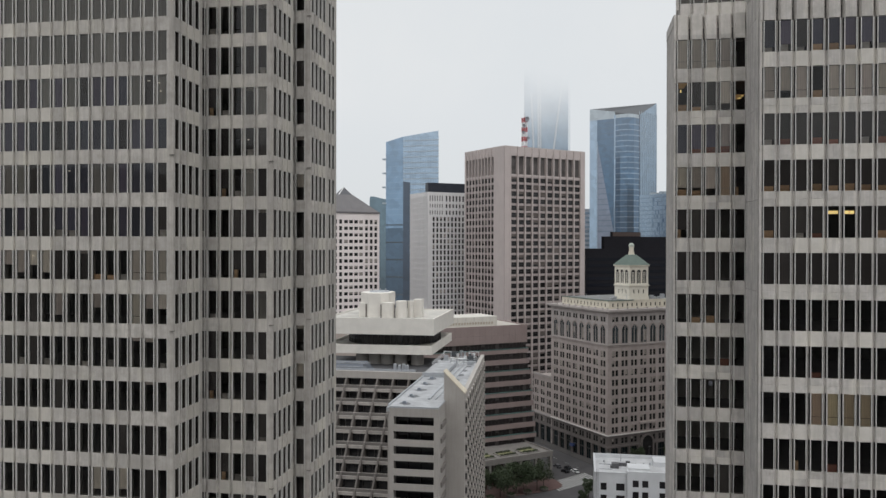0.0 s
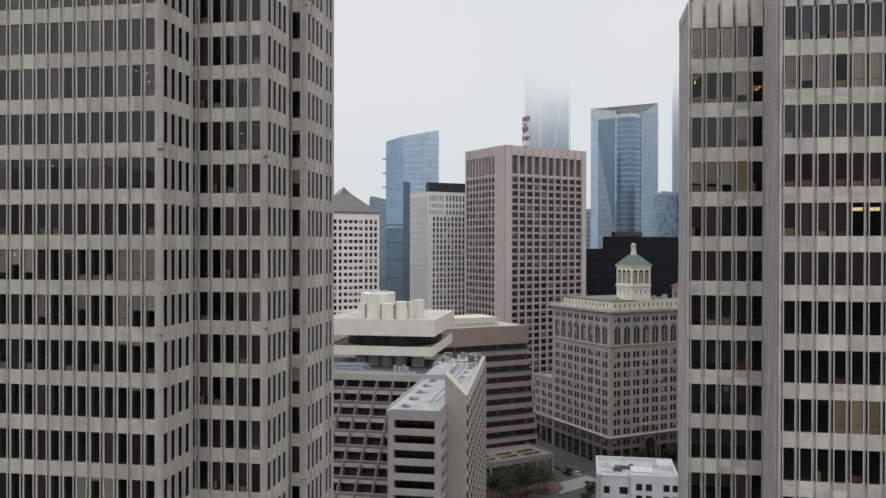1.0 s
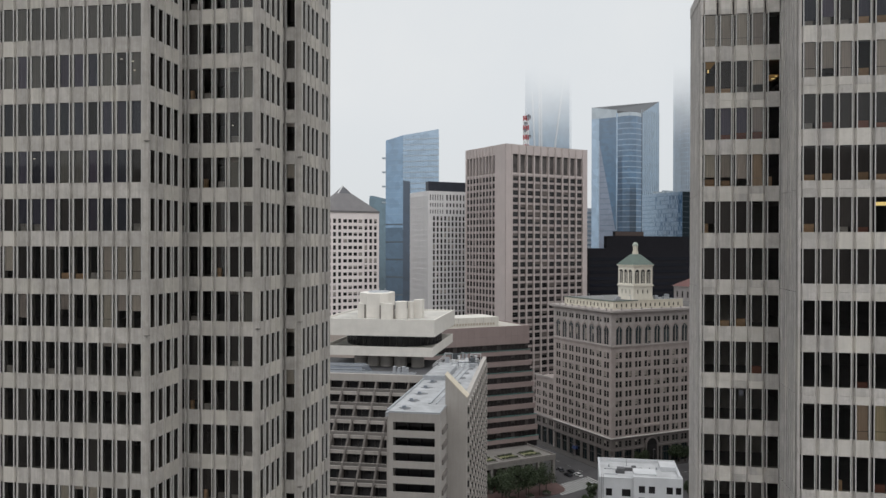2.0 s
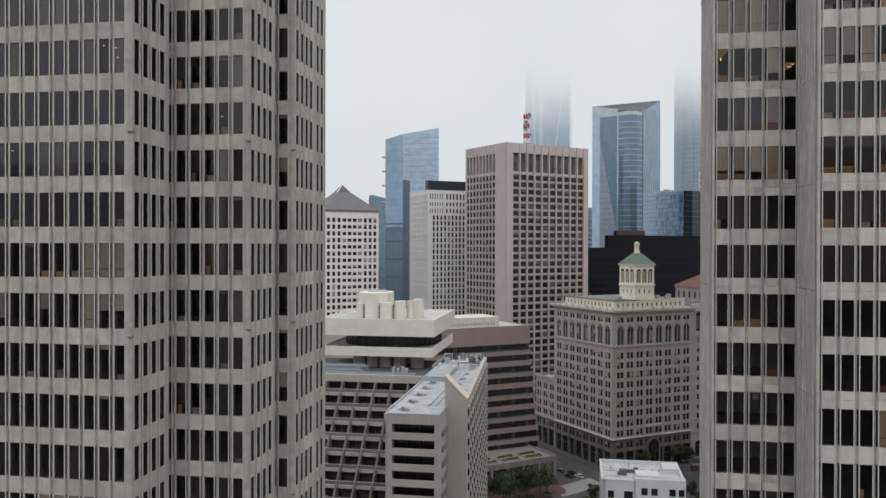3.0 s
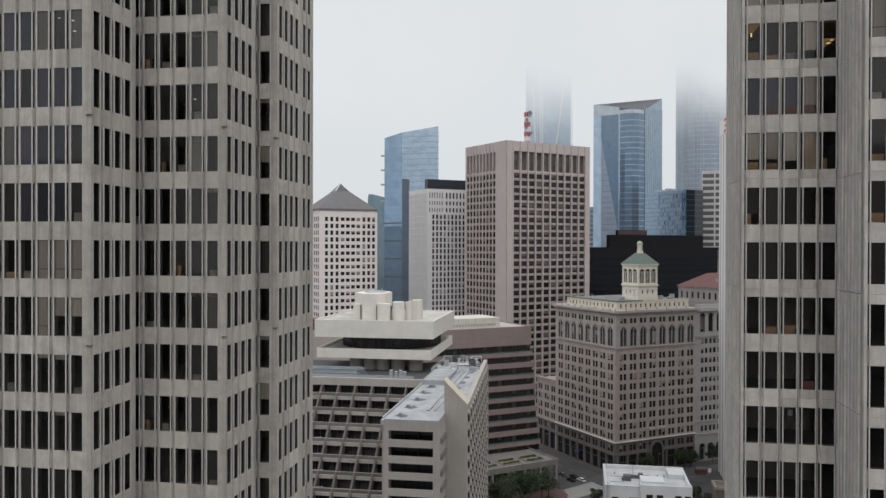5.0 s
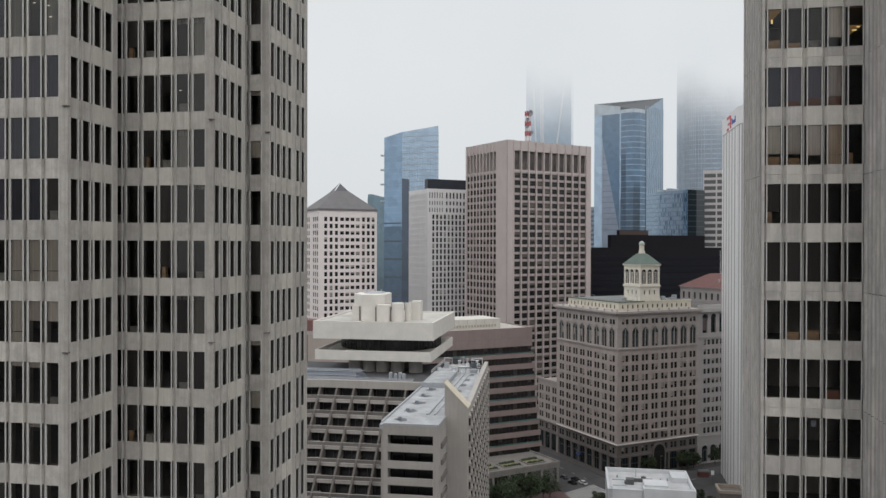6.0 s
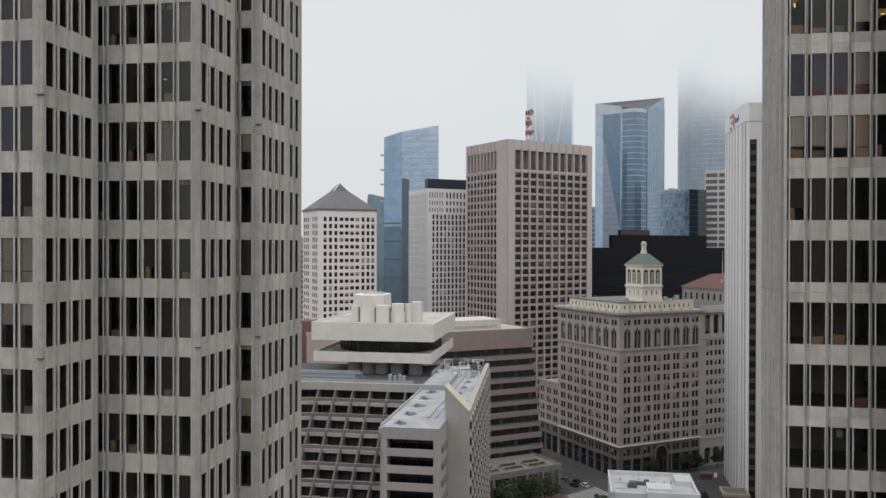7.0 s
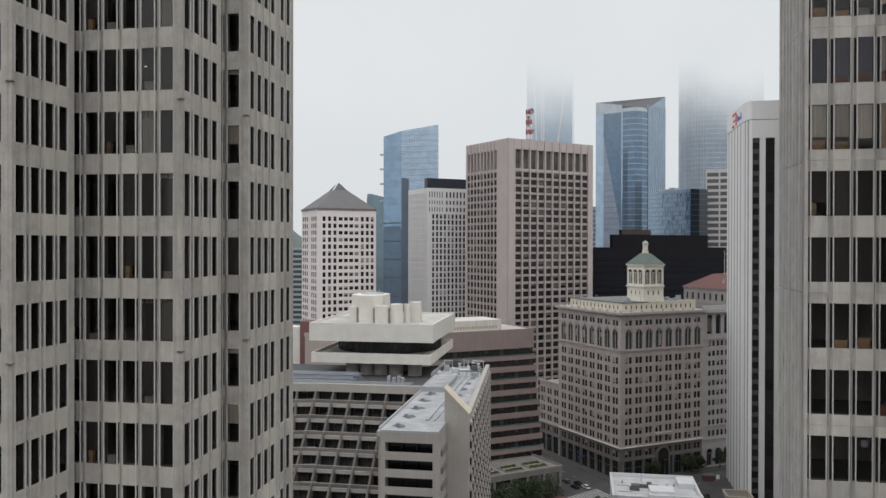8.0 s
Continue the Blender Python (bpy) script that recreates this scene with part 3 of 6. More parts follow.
    if rest.v:
        part("far_windows", rest, glass, house, "", None, "stuff")


def spread(n, a, b, share):
    """n openings of that share of the pitch, evenly from a to b."""
    p = (b - a) / n
    return [(a + p * (i + 0.5 - share / 2), a + p * (i + 0.5 + share / 2)) for i in range(n)]


def storeys(n, top, pitch, height):
    """n rows of openings downwards from top, given lowest first."""
    return [(top - i * pitch - height, top - i * pitch) for i in reversed(range(n))]


WINDOWS = dark_glass("window_glass", (0.02, 0.019, 0.02), 0.1, 0.6, 0.3)
WINDOWS_WARM = dark_glass("old_window_glass", (0.018, 0.017, 0.017), 0.12, 0.7, 0.3)
SASH_OLD = plain("old_sash_paint", (0.085, 0.08, 0.075), 0.6)
SASH_DARK = plain("dark_sash_metal", (0.06, 0.055, 0.05), 0.5)
SHADE_OLD = plain("drawn_office_shade", (0.3, 0.27, 0.24), 0.9, 0.0, 0.25)
SHADE_DIM = plain("dim_office_shade", (0.13, 0.11, 0.1), 0.9, 0.0, 0.3)
FIT_OLD, FIT_TOWER, FIT_PALE = (SASH_OLD, SHADE_OLD, 0.16), (SASH_DARK, SHADE_DIM, 0.25), (SASH_DARK, SHADE_OLD, 0.2)

# ---- the hotel: stepped balconies, a wing and a revolving top ----
H_CONC = stone("hotel_concrete", (0.4, 0.373, 0.345), 0.85, 0.2, 0.85, 0.3, 0.05)
H_EDGE = stone("hotel_slab_edges", (0.5, 0.462, 0.43), 0.7, 0.3, 0.85, 0.4, 0.05)
H_DARK = stone("hotel_concrete_dark", (0.21, 0.19, 0.175), 0.75, 0.3, 0.9, 0.5, 0.05)
# fins darkened: the shading on them is put into this colour
H_FIN = stone("hotel_fins_shaded", (0.135, 0.12, 0.11), 0.7, 0.4, 0.9, 0.5, 0.08)
H_WHITE = stone("hotel_pale_coating", (0.7, 0.668, 0.615), 0.85, 0.3, 0.8, 0.1, 0.02, 0.05)
H_ROOF = stone("hotel_metal_roof", (0.44, 0.45, 0.465), 0.42, 0.33, 0.5, 0.0, 0.0, 0.05, 1.2)
H_LEAD = stone("dark_metal_roof", (0.105, 0.12, 0.145), 0.7, 0.2, 0.5, 0.0, 0.0, 0.05, 1.2)
H_PIPE = plain("pale_roof_metal", (0.36, 0.375, 0.395), 0.5, 0.3)
H_DECK = stone("dark_roof_felt", (0.08, 0.08, 0.085), 0.7, 0.3, 0.85, 0.0, 0.0)
H_GLASS = dark_glass("hotel_glass", (0.018, 0.018, 0.02), 0.12, 0.5)
hotel = thing("hotel", "grey concrete hotel with stepped balconies below a pale revolving top", "hotel", pose(0, 0, 0))
SLOPE, FLOOR, TOP = 2.84, 3.01, 65.45
LEFT, RIGHT, EDGE, BEND = -88.0, -38.6, 206.5, -65.6
SMOKED = dark_glass("smoked_balustrade", (0.16, 0.147, 0.137), 0.5, 0.25)
MID, NEAR = Face(BEND, EDGE, 0), Face(BEND, EDGE, 13)  # the straight middle, and the stretch that turns forward
BAR = Mesh().box(0, 0.12, -0.12, 0, 0, FLOOR - 0.65).data("glazing_bar", BRONZE)
for face, side_n in ((MID, 1), (NEAR, -1)):
    reach = RIGHT - BEND if side_n > 0 else -22.0
    m = Mesh()
    face.box(m, min(0, reach), max(0, reach), -1.0, 0.0, TOP - 1.85, TOP)
    part("fascia", m, H_CONC, hotel)
    for r in range(13):
        z, out = 61.25 - FLOOR * r, SLOPE * (r + 0.75)
        joint = 0.114 * out
        a, b = (joint, reach) if side_n > 0 else (reach, joint)
        m = Mesh()
        face.box(m, a, b, out - 4.2, out, z - 0.8, z - 0.16)
        face.box(m, a, b, out - 0.22, out + 0.1, z - 0.157, z)
        part("balcony", m, H_EDGE, hotel)
        m = Mesh()
        face.box(m, a, b, out - 0.12, out - 0.09, z + 0.06, z + 0.8)
        part("balustrade", m, SMOKED, hotel)
        m = Mesh()
        face.box(m, a, b, out - 0.16, out - 0.05, z + 0.81, z + 0.9)
        part("railing", m, H_EDGE, hotel)
        m = Mesh()
        face.box(m, a, b, out - 3.9, out - 3.8, z - 0.15, z + FLOOR - 0.8)
        part("glazing", m, H_GLASS, hotel)
        u = a + 0.8
        while u < b - 0.1:  # upright bars of the glazing at the back of the balconies
            part("glazing_bar", BAR, None, hotel, "", face.place(u, out - 3.78, z - 0.15))
            u += 2.12
    drop = FLOOR * 13
    for i in range(7 if side_n > 0 else 5):  # sloping fins between the balconies
        u, k = (0.3 + 4.24 * i if side_n > 0 else -4.24 * (i + 1)), 0.22
        if u > reach if side_n > 0 else u < reach:
            continue
        q = [face.at(u - k, 0.45), face.at(u + k, 0.45), face.at(u + k, -3.2), face.at(u - k, -3.2)]
        far = SLOPE * 13
        p = [face.at(u - k, 0.45 + far), face.at(u + k, 0.45 + far), face.at(u + k, far - 3.2), face.at(u - k, far - 3.2)]
        z = TOP - 1.855
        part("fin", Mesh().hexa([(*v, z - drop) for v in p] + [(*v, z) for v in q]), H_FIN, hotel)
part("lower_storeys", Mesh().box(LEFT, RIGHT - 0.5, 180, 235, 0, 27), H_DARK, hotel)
part("roof_edge", Mesh().box(LEFT, RIGHT, EDGE + 1.0, EDGE + 4.5, TOP - 1.2, TOP - 0.55), H_LEAD, hotel)
part("roof_deck", Mesh().box(LEFT, RIGHT, EDGE + 4.5, 250, 40, 63.2), H_DECK, hotel)
part("glass_roof", Mesh().hexa([(LEFT, 213, 63.2), (-58, 213, 63.2), (-58, 224, 63.2), (LEFT, 224, 63.2), (LEFT, 219, 65.6), (-60, 219, 65.6), (-60, 224, 65.6), (LEFT, 224, 65.6)]), H_LEAD, hotel)
for y, z, t in ((EDGE + 1.5, TOP - 0.4, 0.1), (EDGE + 2.6, TOP - 0.25, 0.16), (EDGE + 3.8, TOP, 0.09)):
    part("roof_pipe", Mesh().box(LEFT, -43, y, y + 2 * t, z, z + 2 * t), H_PIPE, hotel)
for i, x in enumerate((-49.5, -48.3, -47.1, -46.2)):
    part("roof_unit", Mesh().box(x, x + 0.75, 211.5, 212.6, 63.2, 66.8 - 0.3 * (i % 2)), H_PIPE, hotel)

# the pale revolving top on its drums
cx, cy = -57.6, 248.5
for x in (-64.9, -60.9, -57.1, -52.9, -47.8):
    part("drum", Mesh().tube(x, 236.0, 60.0, 66.85, 1.9, None, 28), H_CONC, hotel)
# dark colour holds the deep shade under the ring
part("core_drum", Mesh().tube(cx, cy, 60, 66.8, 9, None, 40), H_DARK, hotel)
for k, (y, z) in enumerate(((213.6, 63.5), (215.2, 64.15), (216.9, 64.85), (218.6, 65.55), (220.6, 65.62))):  # long seams of the low roof
    part("roof_seam", Mesh().box(LEFT, -59.0 + 0.2 * k, y, y + 0.35, z, z + 0.12), H_PIPE, hotel)
x0, x1, y0, y1 = -74.6, -42.3, 229.8, 266.5
tray = Mesh().box(x0 + 0.6, x1 - 0.6, y0 + 0.6, y1 - 0.6, 66.95, 68.9)
m = Mesh()
for a, b in (((x0, y0), (x1, y0)), ((x1, y0), (x1, y1)), ((x1, y1), (x0, y1)), ((x0, y1), (x0, y0))):
    ux, uy = (b[0] - a[0]), (b[1] - a[1])
    ln = math.hypot(ux, uy)
    ux, uy = ux / ln, uy / ln
    nx, ny = -uy, ux
    q = [a, b, (b[0] - 2.4 * ux + 2.4 * nx, b[1] - 2.4 * uy + 2.4 * ny), (a[0] + 2.4 * ux + 2.4 * nx, a[1] + 2.4 * uy + 2.4 * ny)]
    t = [a, b, (b[0] - 0.35 * ux + 0.35 * nx, b[1] - 0.35 * uy + 0.35 * ny), (a[0] + 0.35 * ux + 0.35 * nx, a[1] + 0.35 * uy + 0.35 * ny)]
    m.prism(q, 66.9, 69.55, t)
part("lower_ring", m, H_WHITE, hotel)
part("ring_floor", tray, stone("pale_terrace_deck", (0.48, 0.46, 0.41), 0.6, 0.2, 0.85, 0.0, 0.0), hotel)
part("restaurant_glass", Mesh().tube(cx, cy, 67.5, 72.7, 14.4, None, 64), H_GLASS, hotel)
m = Mesh()
for i in range(48):
    a = 2 * math.pi * i / 48
    m.tube(cx + 14.45 * math.cos(a), cy + 14.45 * math.sin(a), 67.6, 72.6, 0.09, None, 6)
part("mullions", m, BRONZE, hotel, "", None, "stuff")
x0, x1, y0, y1 = -75.2, -41.8, 229.9, 267.5
part("upper_slab", Mesh().box(x0, x1, y0, y1, 72.6, 76.9), H_WHITE, hotel)
part("slab_roof", Mesh().box(x0 + 0.6, x1 - 0.6, y0 + 0.6, y1 - 0.6, 76.9, 76.98), stone("stained_roof_coating", (0.52, 0.5, 0.46), 0.6, 0.16, 0.85, 0.0, 0.0, 0.05), hotel)
m = Mesh()
for a in ((x0, x1, y0, y0 + 0.5), (x0, x1, y1 - 0.5, y1), (x0, x0 + 0.5, y0 + 0.5, y1 - 0.5), (x1 - 0.5, x1, y0 + 0.5, y1 - 0.5)):
    m.box(*a, 76.9, 77.4)
part("slab_edge", m, H_WHITE, hotel)
part("lift_tower", Mesh().prism([(-63.0, 236.0), (-59.2, 236.0), (-57.2, 238.5), (-57.0, 246.0), (-58.6, 249), (-65.2, 249), (-66.7, 246.0), (-66.6, 240.5)], 76.9, 84.3), H_WHITE, hotel)
for x, y, z, r in ((-57.0, 236.0, 81.6, 1.85), (-53.0, 237.0, 82.1, 1.7), (-50.6, 239.0, 82.0, 0.9)):
    part("stair_drum", Mesh().tube(x, y, 76.9, z, r, None, 28), H_WHITE, hotel)
part("stair_box", Mesh().box(-66.2, -63.2, 237.0, 241.0, 76.9, 81.2), H_WHITE, hotel)
part("stair_box", Mesh().box(-49.9, -47.3, 240.2, 243.4, 76.9, 82.4), H_WHITE, hotel)
part("hatch", Mesh().tube(-61.5, 244, 84.3, 84.7, 3.2, 3.0, 24), H_PIPE, hotel)
for x, y in ((-63.9, 236.6), (-58.95, 235.5), (-55.0, 236.2), (-51.7, 237.3)):  # narrow dark boxes painted in for the shaded slots between the drums
    part("slot", Mesh().box(x - 0.18, x + 0.18, y, y + 0.5, 76.95, 81.0), H_DARK, hotel)
for x in (-63.4, -61.0, -59.2):
    part("vent_pipe", Mesh().tube(x, 242.5, 84.3, 85.5, 0.12, None, 8), H_PIPE, hotel)

# the narrow wing with its tall fin
WX0, WX1, WY = -39.0, -28.6, 163.1
part("wing_pier", Mesh().box(WX0, WX0 + 0.9, WY, 175, 0, 63.3), H_CONC, hotel)
part("wing_pier", Mesh().box(WX1 - 1.0, WX1, WY, 171.4, 0, 63.3), H_CONC, hotel)
part("wing_head", Mesh().box(WX0, WX1, WY - 0.02, 171.4, 63.3, 65.05), H_CONC, hotel)
part("wing_return", Mesh().box(WX0 - 0.75, WX0 + 0.2, WY + 1.6, 206.4, 0, 65.05), H_CONC, hotel)
for r in range(20):
    z = 63.3 - 3.07 * r
    part("parapet_band", Mesh().box(WX0 + 0.9, WX1 - 1.0, WY - 0.12, WY + 0.12, z - 3.07, z - 1.67).box(WX0 + 0.9, WX1 - 1.0, WY + 0.12, 171, z - 3.07, z - 2.82), H_CONC, hotel)
    part("glazing", Mesh().box(WX0 + 0.9, WX1 - 1.0, WY + 2.2, WY + 2.3, z - 2.82, z), H_GLASS, hotel)
    for x in (WX0 + 3.6, WX0 + 6.3):
        part("divider", Mesh().box(x, x + 0.12, WY + 1.4, WY + 2.2, z - 2.82, z), H_GLASS, hotel)
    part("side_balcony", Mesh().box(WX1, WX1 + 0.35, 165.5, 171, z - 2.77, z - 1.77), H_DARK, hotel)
part("wing_roof", Mesh().prism([(WX0 - 0.7, WY + 0.2), (WX1 - 0.2, WY + 0.2), (WX1 - 0.2, 171.5), (-24.9, 172.1), (-28.1, 236), (WX0 - 0.7, 236)], 64.2, 65.1), H_ROOF, hotel)
m = Mesh().box(WX0 - 0.75, WX0 - 0.45, WY + 1.6, 210, 65.06, 65.45).box(WX1 - 0.25, WX1, WY, 171.4, 65.06, 65.4).box(WX0, WX1 - 0.25, WY - 0.01, WY + 0.2, 65.06, 65.4)
part("roof_kerb", m, H_PIPE, hotel)
part("fin", Mesh().hexa([(-28.9, 171.5, 0), (-24.4, 171.5, 0), (-24.4, 172.39, 0), (-28.9, 175.0, 0), (-28.9, 171.5, 71.4), (-24.4, 171.5, 66.9), (-24.4, 172.39, 66.9), (-28.9, 175.0, 71.4)]), H_CONC, hotel)
FIN_TOP = stone("tan_coping_stone", (0.6, 0.54, 0.43), 0.85, 0.5, 0.85, 0.2)
part("fin_coping", Mesh().hexa([(-29.0, 171.4, 71.52), (-24.3, 171.4, 66.8), (-24.3, 175.2, 66.8), (-29.0, 175.2, 71.52), (-29.0, 171.4, 71.75), (-24.3, 171.4, 67.05), (-24.3, 175.2, 67.05), (-29.0, 175.2, 71.75)]), FIN_TOP, hotel)
wa = math.degrees(math.atan2(236 - 172.4, -27.7 + 24.4))
side = Face(-24.4, 172.4, wa)
length = math.hypot(3.3, 63.6)
m = Mesh()
side.box(m, 0, length, -1.0, 0, 0, 66.6)
part("side_wall", m, H_CONC, hotel)
BAYS, PITCH = 13, length / 13.2
# saw-tooth bays, glazed towards the street corner
wedge = Mesh().prism([(0, 0), (0.0, -0.62), (PITCH * 0.8, 0)], 0, 2.3).quad((-0.01, -0.04, 0.45), (-0.01, -0.4, 0.45), (-0.01, -0.4, 1.8), (-0.01, -0.04, 1.8)).data("bay", H_CONC)
wedge.materials.append(H_GLASS)
wedge.polygons[len(wedge.polygons) - 1].material_index = 1
for r in range(20):
    for i in range(BAYS):
        part("bay", wedge, None, hotel, "", side.place(0.5 + PITCH * i, 0.0, 65.6 - 3.07 * (r + 1) + 0.4))
part("end_wall", Mesh().prism([(WX0 - 0.7, 235.6), (-28.3, 235.6), (-28.3, 236.2), (WX0 - 0.7, 236.2)], 0, 65.6), H_CONC, hotel)
PATCH = stone("dark_roof_stain", (0.12, 0.125, 0.135), 0.5, 0.8, 0.5, 0.0, 0.0)
rp = random.Random(4)
for i in range(6):
    y = 168 + 8.0 * i
    ring = [(-36.6 + rp.uniform(0.7, 1.5) * math.cos(k * 0.7) * 1.2, y + rp.uniform(0.9, 2.2) * math.sin(k * 0.7)) for k in range(9)]
    part("roof_stain", Mesh().prism(ring, 65.1, 65.108), PATCH, hotel)
    part("roof_vent", Mesh().tube(-36.9 - 0.2 * (i % 2), y, 65.1, 65.6, 0.45, 0.35, 12).box(-37.4, -36.3, y - 0.5, y + 0.5, 65.101, 65.22), plain("vent_metal", (0.2, 0.22, 0.25), 0.6, 0.4) if i == 0 else bpy.data.materials["vent_metal"], hotel)
part("roof_platform", Mesh().box(-39.6, -34.2, 203, 221, 65.1, 66.0).box(-39.2, -34.6, 203.4, 220.6, 66.0, 66.08), H_ROOF, hotel)
part("platform_edge", Mesh().box(-39.8, -34.0, 202.7, 203.0, 65.1, 66.2).box(-34.2, -33.9, 203.0, 221, 65.1, 66.25), H_PIPE, hotel)
WHITE_METAL, DARK_METAL = plain("white_plant_metal", (0.6, 0.61, 0.62), 0.5, 0.1, 0.2), plain("dark_plant_metal", (0.09, 0.1, 0.11), 0.6, 0.2, 0.3)
for i in range(26):  # plant, pipes and frames crowded at the far end of the wing's roof
    x, y = rp.uniform(-40.0, -30.4), rp.uniform(222.5, 242)
    a, b, h = rp.uniform(0.3, 1.3), rp.uniform(0.4, 1.8), rp.uniform(0.4, 1.5)
    m = Mesh()
    if i % 3 == 0:
        m.tube(x, y, 65.1, 65.1 + h + 0.5, 0.35, 0.3, 12).tube(x, y, 65.6 + h, 65.8 + h, 0.5, 0.5, 12)
    elif i % 3 == 1:
        m.box(x - a, x + a, y, y + b, 65.1, 65.1 + h).box(x - a * 0.7, x + a * 0.7, y + 0.1, y + b - 0.1, 65.1 + h, 65.25 + h)
    else:
        m.box(x - 2.4 * a, x + 2.4 * a, y, y + 0.22, 65.35 + h, 65.57 + h).box(x - 2.4 * a, x - 2.4 * a + 0.15, y, y + 0.2, 65.1, 65.35 + h).box(x + 2.4 * a - 0.15, x + 2.4 * a, y, y + 0.2, 65.1, 65.35 + h)
    part("roof_unit", m, (WHITE_METAL, H_PIPE, DARK_METAL, WHITE_METAL)[i % 4], hotel)
part("roof_duct", Mesh().box(-32.8, -32.2, 173, 221, 65.1, 65.35).box(-31.2, -30.9, 173, 221, 65.1, 65.3), H_PIPE, hotel)
for i in range(7):
    ring = [(-30.4 + rp.uniform(0.5, 1.1) * math.cos(k * 0.7), 184 + 7.6 * i + rp.uniform(0.9, 2.0) * math.sin(k * 0.7)) for k in range(9)]
    part("roof_stain", Mesh().prism(ring, 65.1, 65.107), PATCH, hotel)
m = Mesh()
for i in range(13):
    m.box(-40.6, -40.52, 221 + 1.7 * i, 221.08 + 1.7 * i, 65.1, 66.2)
m.box(-40.6, -40.52, 221, 242, 66.2, 66.28).box(-40.6, -40.52, 221, 242, 65.7, 65.76)
part("roof_rail", m, WHITE_METAL, hotel)
part("roof_rail", Mesh().box(-33.0, -32.9, 221, 236, 66.0, 66.1).box(-33.0, -32.9, 221, 221.1, 65.1, 66.0).box(-33.0, -32.9, 235.9, 236, 65.1, 66.0), WHITE_METAL, hotel)

# ---- the old office block with a lantern tower ----
O_STONE = stone("old_terracotta", (0.455, 0.392, 0.365), 0.74, 0.3, 0.85, 0.4, 0.05)
# base stone darkened: the street's shade is put into its colour
O_BASE = stone("shaded_base_stone", (0.18, 0.157, 0.147), 0.75, 0.4, 0.85, 0.4, 0.05)
O_LIGHT = stone("old_cornice_stone", (0.455, 0.41, 0.388), 0.75, 0.35, 0.85, 0.35, 0.04)
O_PALE = stone("pale_arch_stone", (0.72, 0.68, 0.65), 0.85, 0.3, 0.85, 0.25, 0.03)
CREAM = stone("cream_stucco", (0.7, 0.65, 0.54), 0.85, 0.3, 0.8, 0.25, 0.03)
COPPER = stone("green_copper", (0.115, 0.16, 0.135), 0.75, 0.5, 0.6, 0.2, 0.0)
SHOPGLASS = dark_glass("shop_glass", (0.018, 0.027, 0.03), 0.15, 0.5, 0.3)
TALLGLASS = dark_glass("teal_window_glass", (0.034, 0.046, 0.051), 0.15, 0.5, 0.4)
hall = thing("office_block", "pinkish brown masonry office block with arched top windows and cornice", "building", HALL)
WR, WL = 44.3, 45.2
PAIR_H = 2.75
LEVELS = [(9.4, 12.1)] + storeys(9, 51.3, 4.26, PAIR_H)
for face, w, mid, bay in ((Face(0, 0, 0), WR, 4.1, 5.34), (Face(0, WL, -90), WL, 3.72, 5.41)):
    n = 8
    deep = 0.22 if face.angle else 0.35
    cs = [mid + bay * i for i in range(n)]
    us = [(c + s - 0.76, c + s + 0.76) for c in cs for s in (-1.0, 1.0)]
    grid_wall(hall, face, w, 7.9, 13.2, us, LEVELS[:1], O_BASE, WINDOWS_WARM, deep, True, "window", 0.0, False, FIT_OLD)
    grid_wall(hall, face, w, 13.2, 53.6, us, LEVELS[1:], O_STONE, WINDOWS_WARM, deep, True, "window", 0.0, False, FIT_OLD)
    tall = [(c + s - 0.8, c + s + 0.8) for c in cs for s in (-0.88, 0.88)]
    grid_wall(hall, face, w, 53.6, 63.4, tall, [(54.7, 60.7)], O_LIGHT, TALLGLASS, deep, True, "tall_window", 0.0, False, (SASH_OLD, SHADE_OLD, 0.15))
    grid_wall(hall, face, w, 63.4, 68.4, us, [(64.5, 66.65)], O_LIGHT, WINDOWS_WARM, deep, True, "attic_window", 0.0, False, FIT_OLD)
    for c in cs:
        m = Mesh()
        for i in range(8):  # the pointed hood over the pair, with its finial
            for e in (-1, 1):
                hx, hz = [[f(j / 8) for j in (i, i + 1)] for f in (lambda t: 1.95 * (1 - t ** 1.5), lambda t: 61.0 + 2.5 * t ** 0.8)]
                face.box(m, c + min(e * hx[0], e * hx[1]), c + max(e * hx[0], e * hx[1]) + 0.01, -0.1, 0.34, hz[0], hz[1] + 0.28)
        face.box(m, c - 0.16, c + 0.16, -0.1, 0.3, 63.4, 64.5)
        for s in (-1.82, 1.82):  # slender shafts beside the windows
            face.box(m, c + s - 0.1, c + s + 0.1, -0.1, 0.2, 54.4, 60.9)
        part("arch", m, O_STONE, hall)
        part("mullion", face.box(Mesh(), c - 0.11, c + 0.11, -0.1, 0.16, 54.7, 62.7), O_LIGHT, hall)
        m = Mesh()  # glass in the pointed head
        m.quad(*[(*face.at(c + e * 1.75 * (1 - t ** 1.5), 0.03), 60.6 + 2.5 * t ** 0.8) for e, ts in ((1, (0, 0.3, 0.6, 0.85)), (-1, (1.0, 0.85, 0.6, 0.3, 0))) for t in ts])
        part("pointed_head", m, TALLGLASS, hall)
    for a, b in LEVELS:
        part("sill", face.box(Mesh(), 0.6, w - 0.6, -0.1, 0.07, a - 0.22, a - 0.004), O_STONE if a > 13 else O_BASE, hall)
    for z0, z1, d, mat in ((7.9, 8.8, 0.35, O_BASE), (12.95, 13.45, 0.3, O_BASE), (13.45, 13.9, 0.65, O_PALE), (53.4, 54.0, 0.35, O_STONE), (54.0, 54.35, 0.6, O_LIGHT), (63.4, 63.8, 0.25, O_LIGHT)):
        m = Mesh()
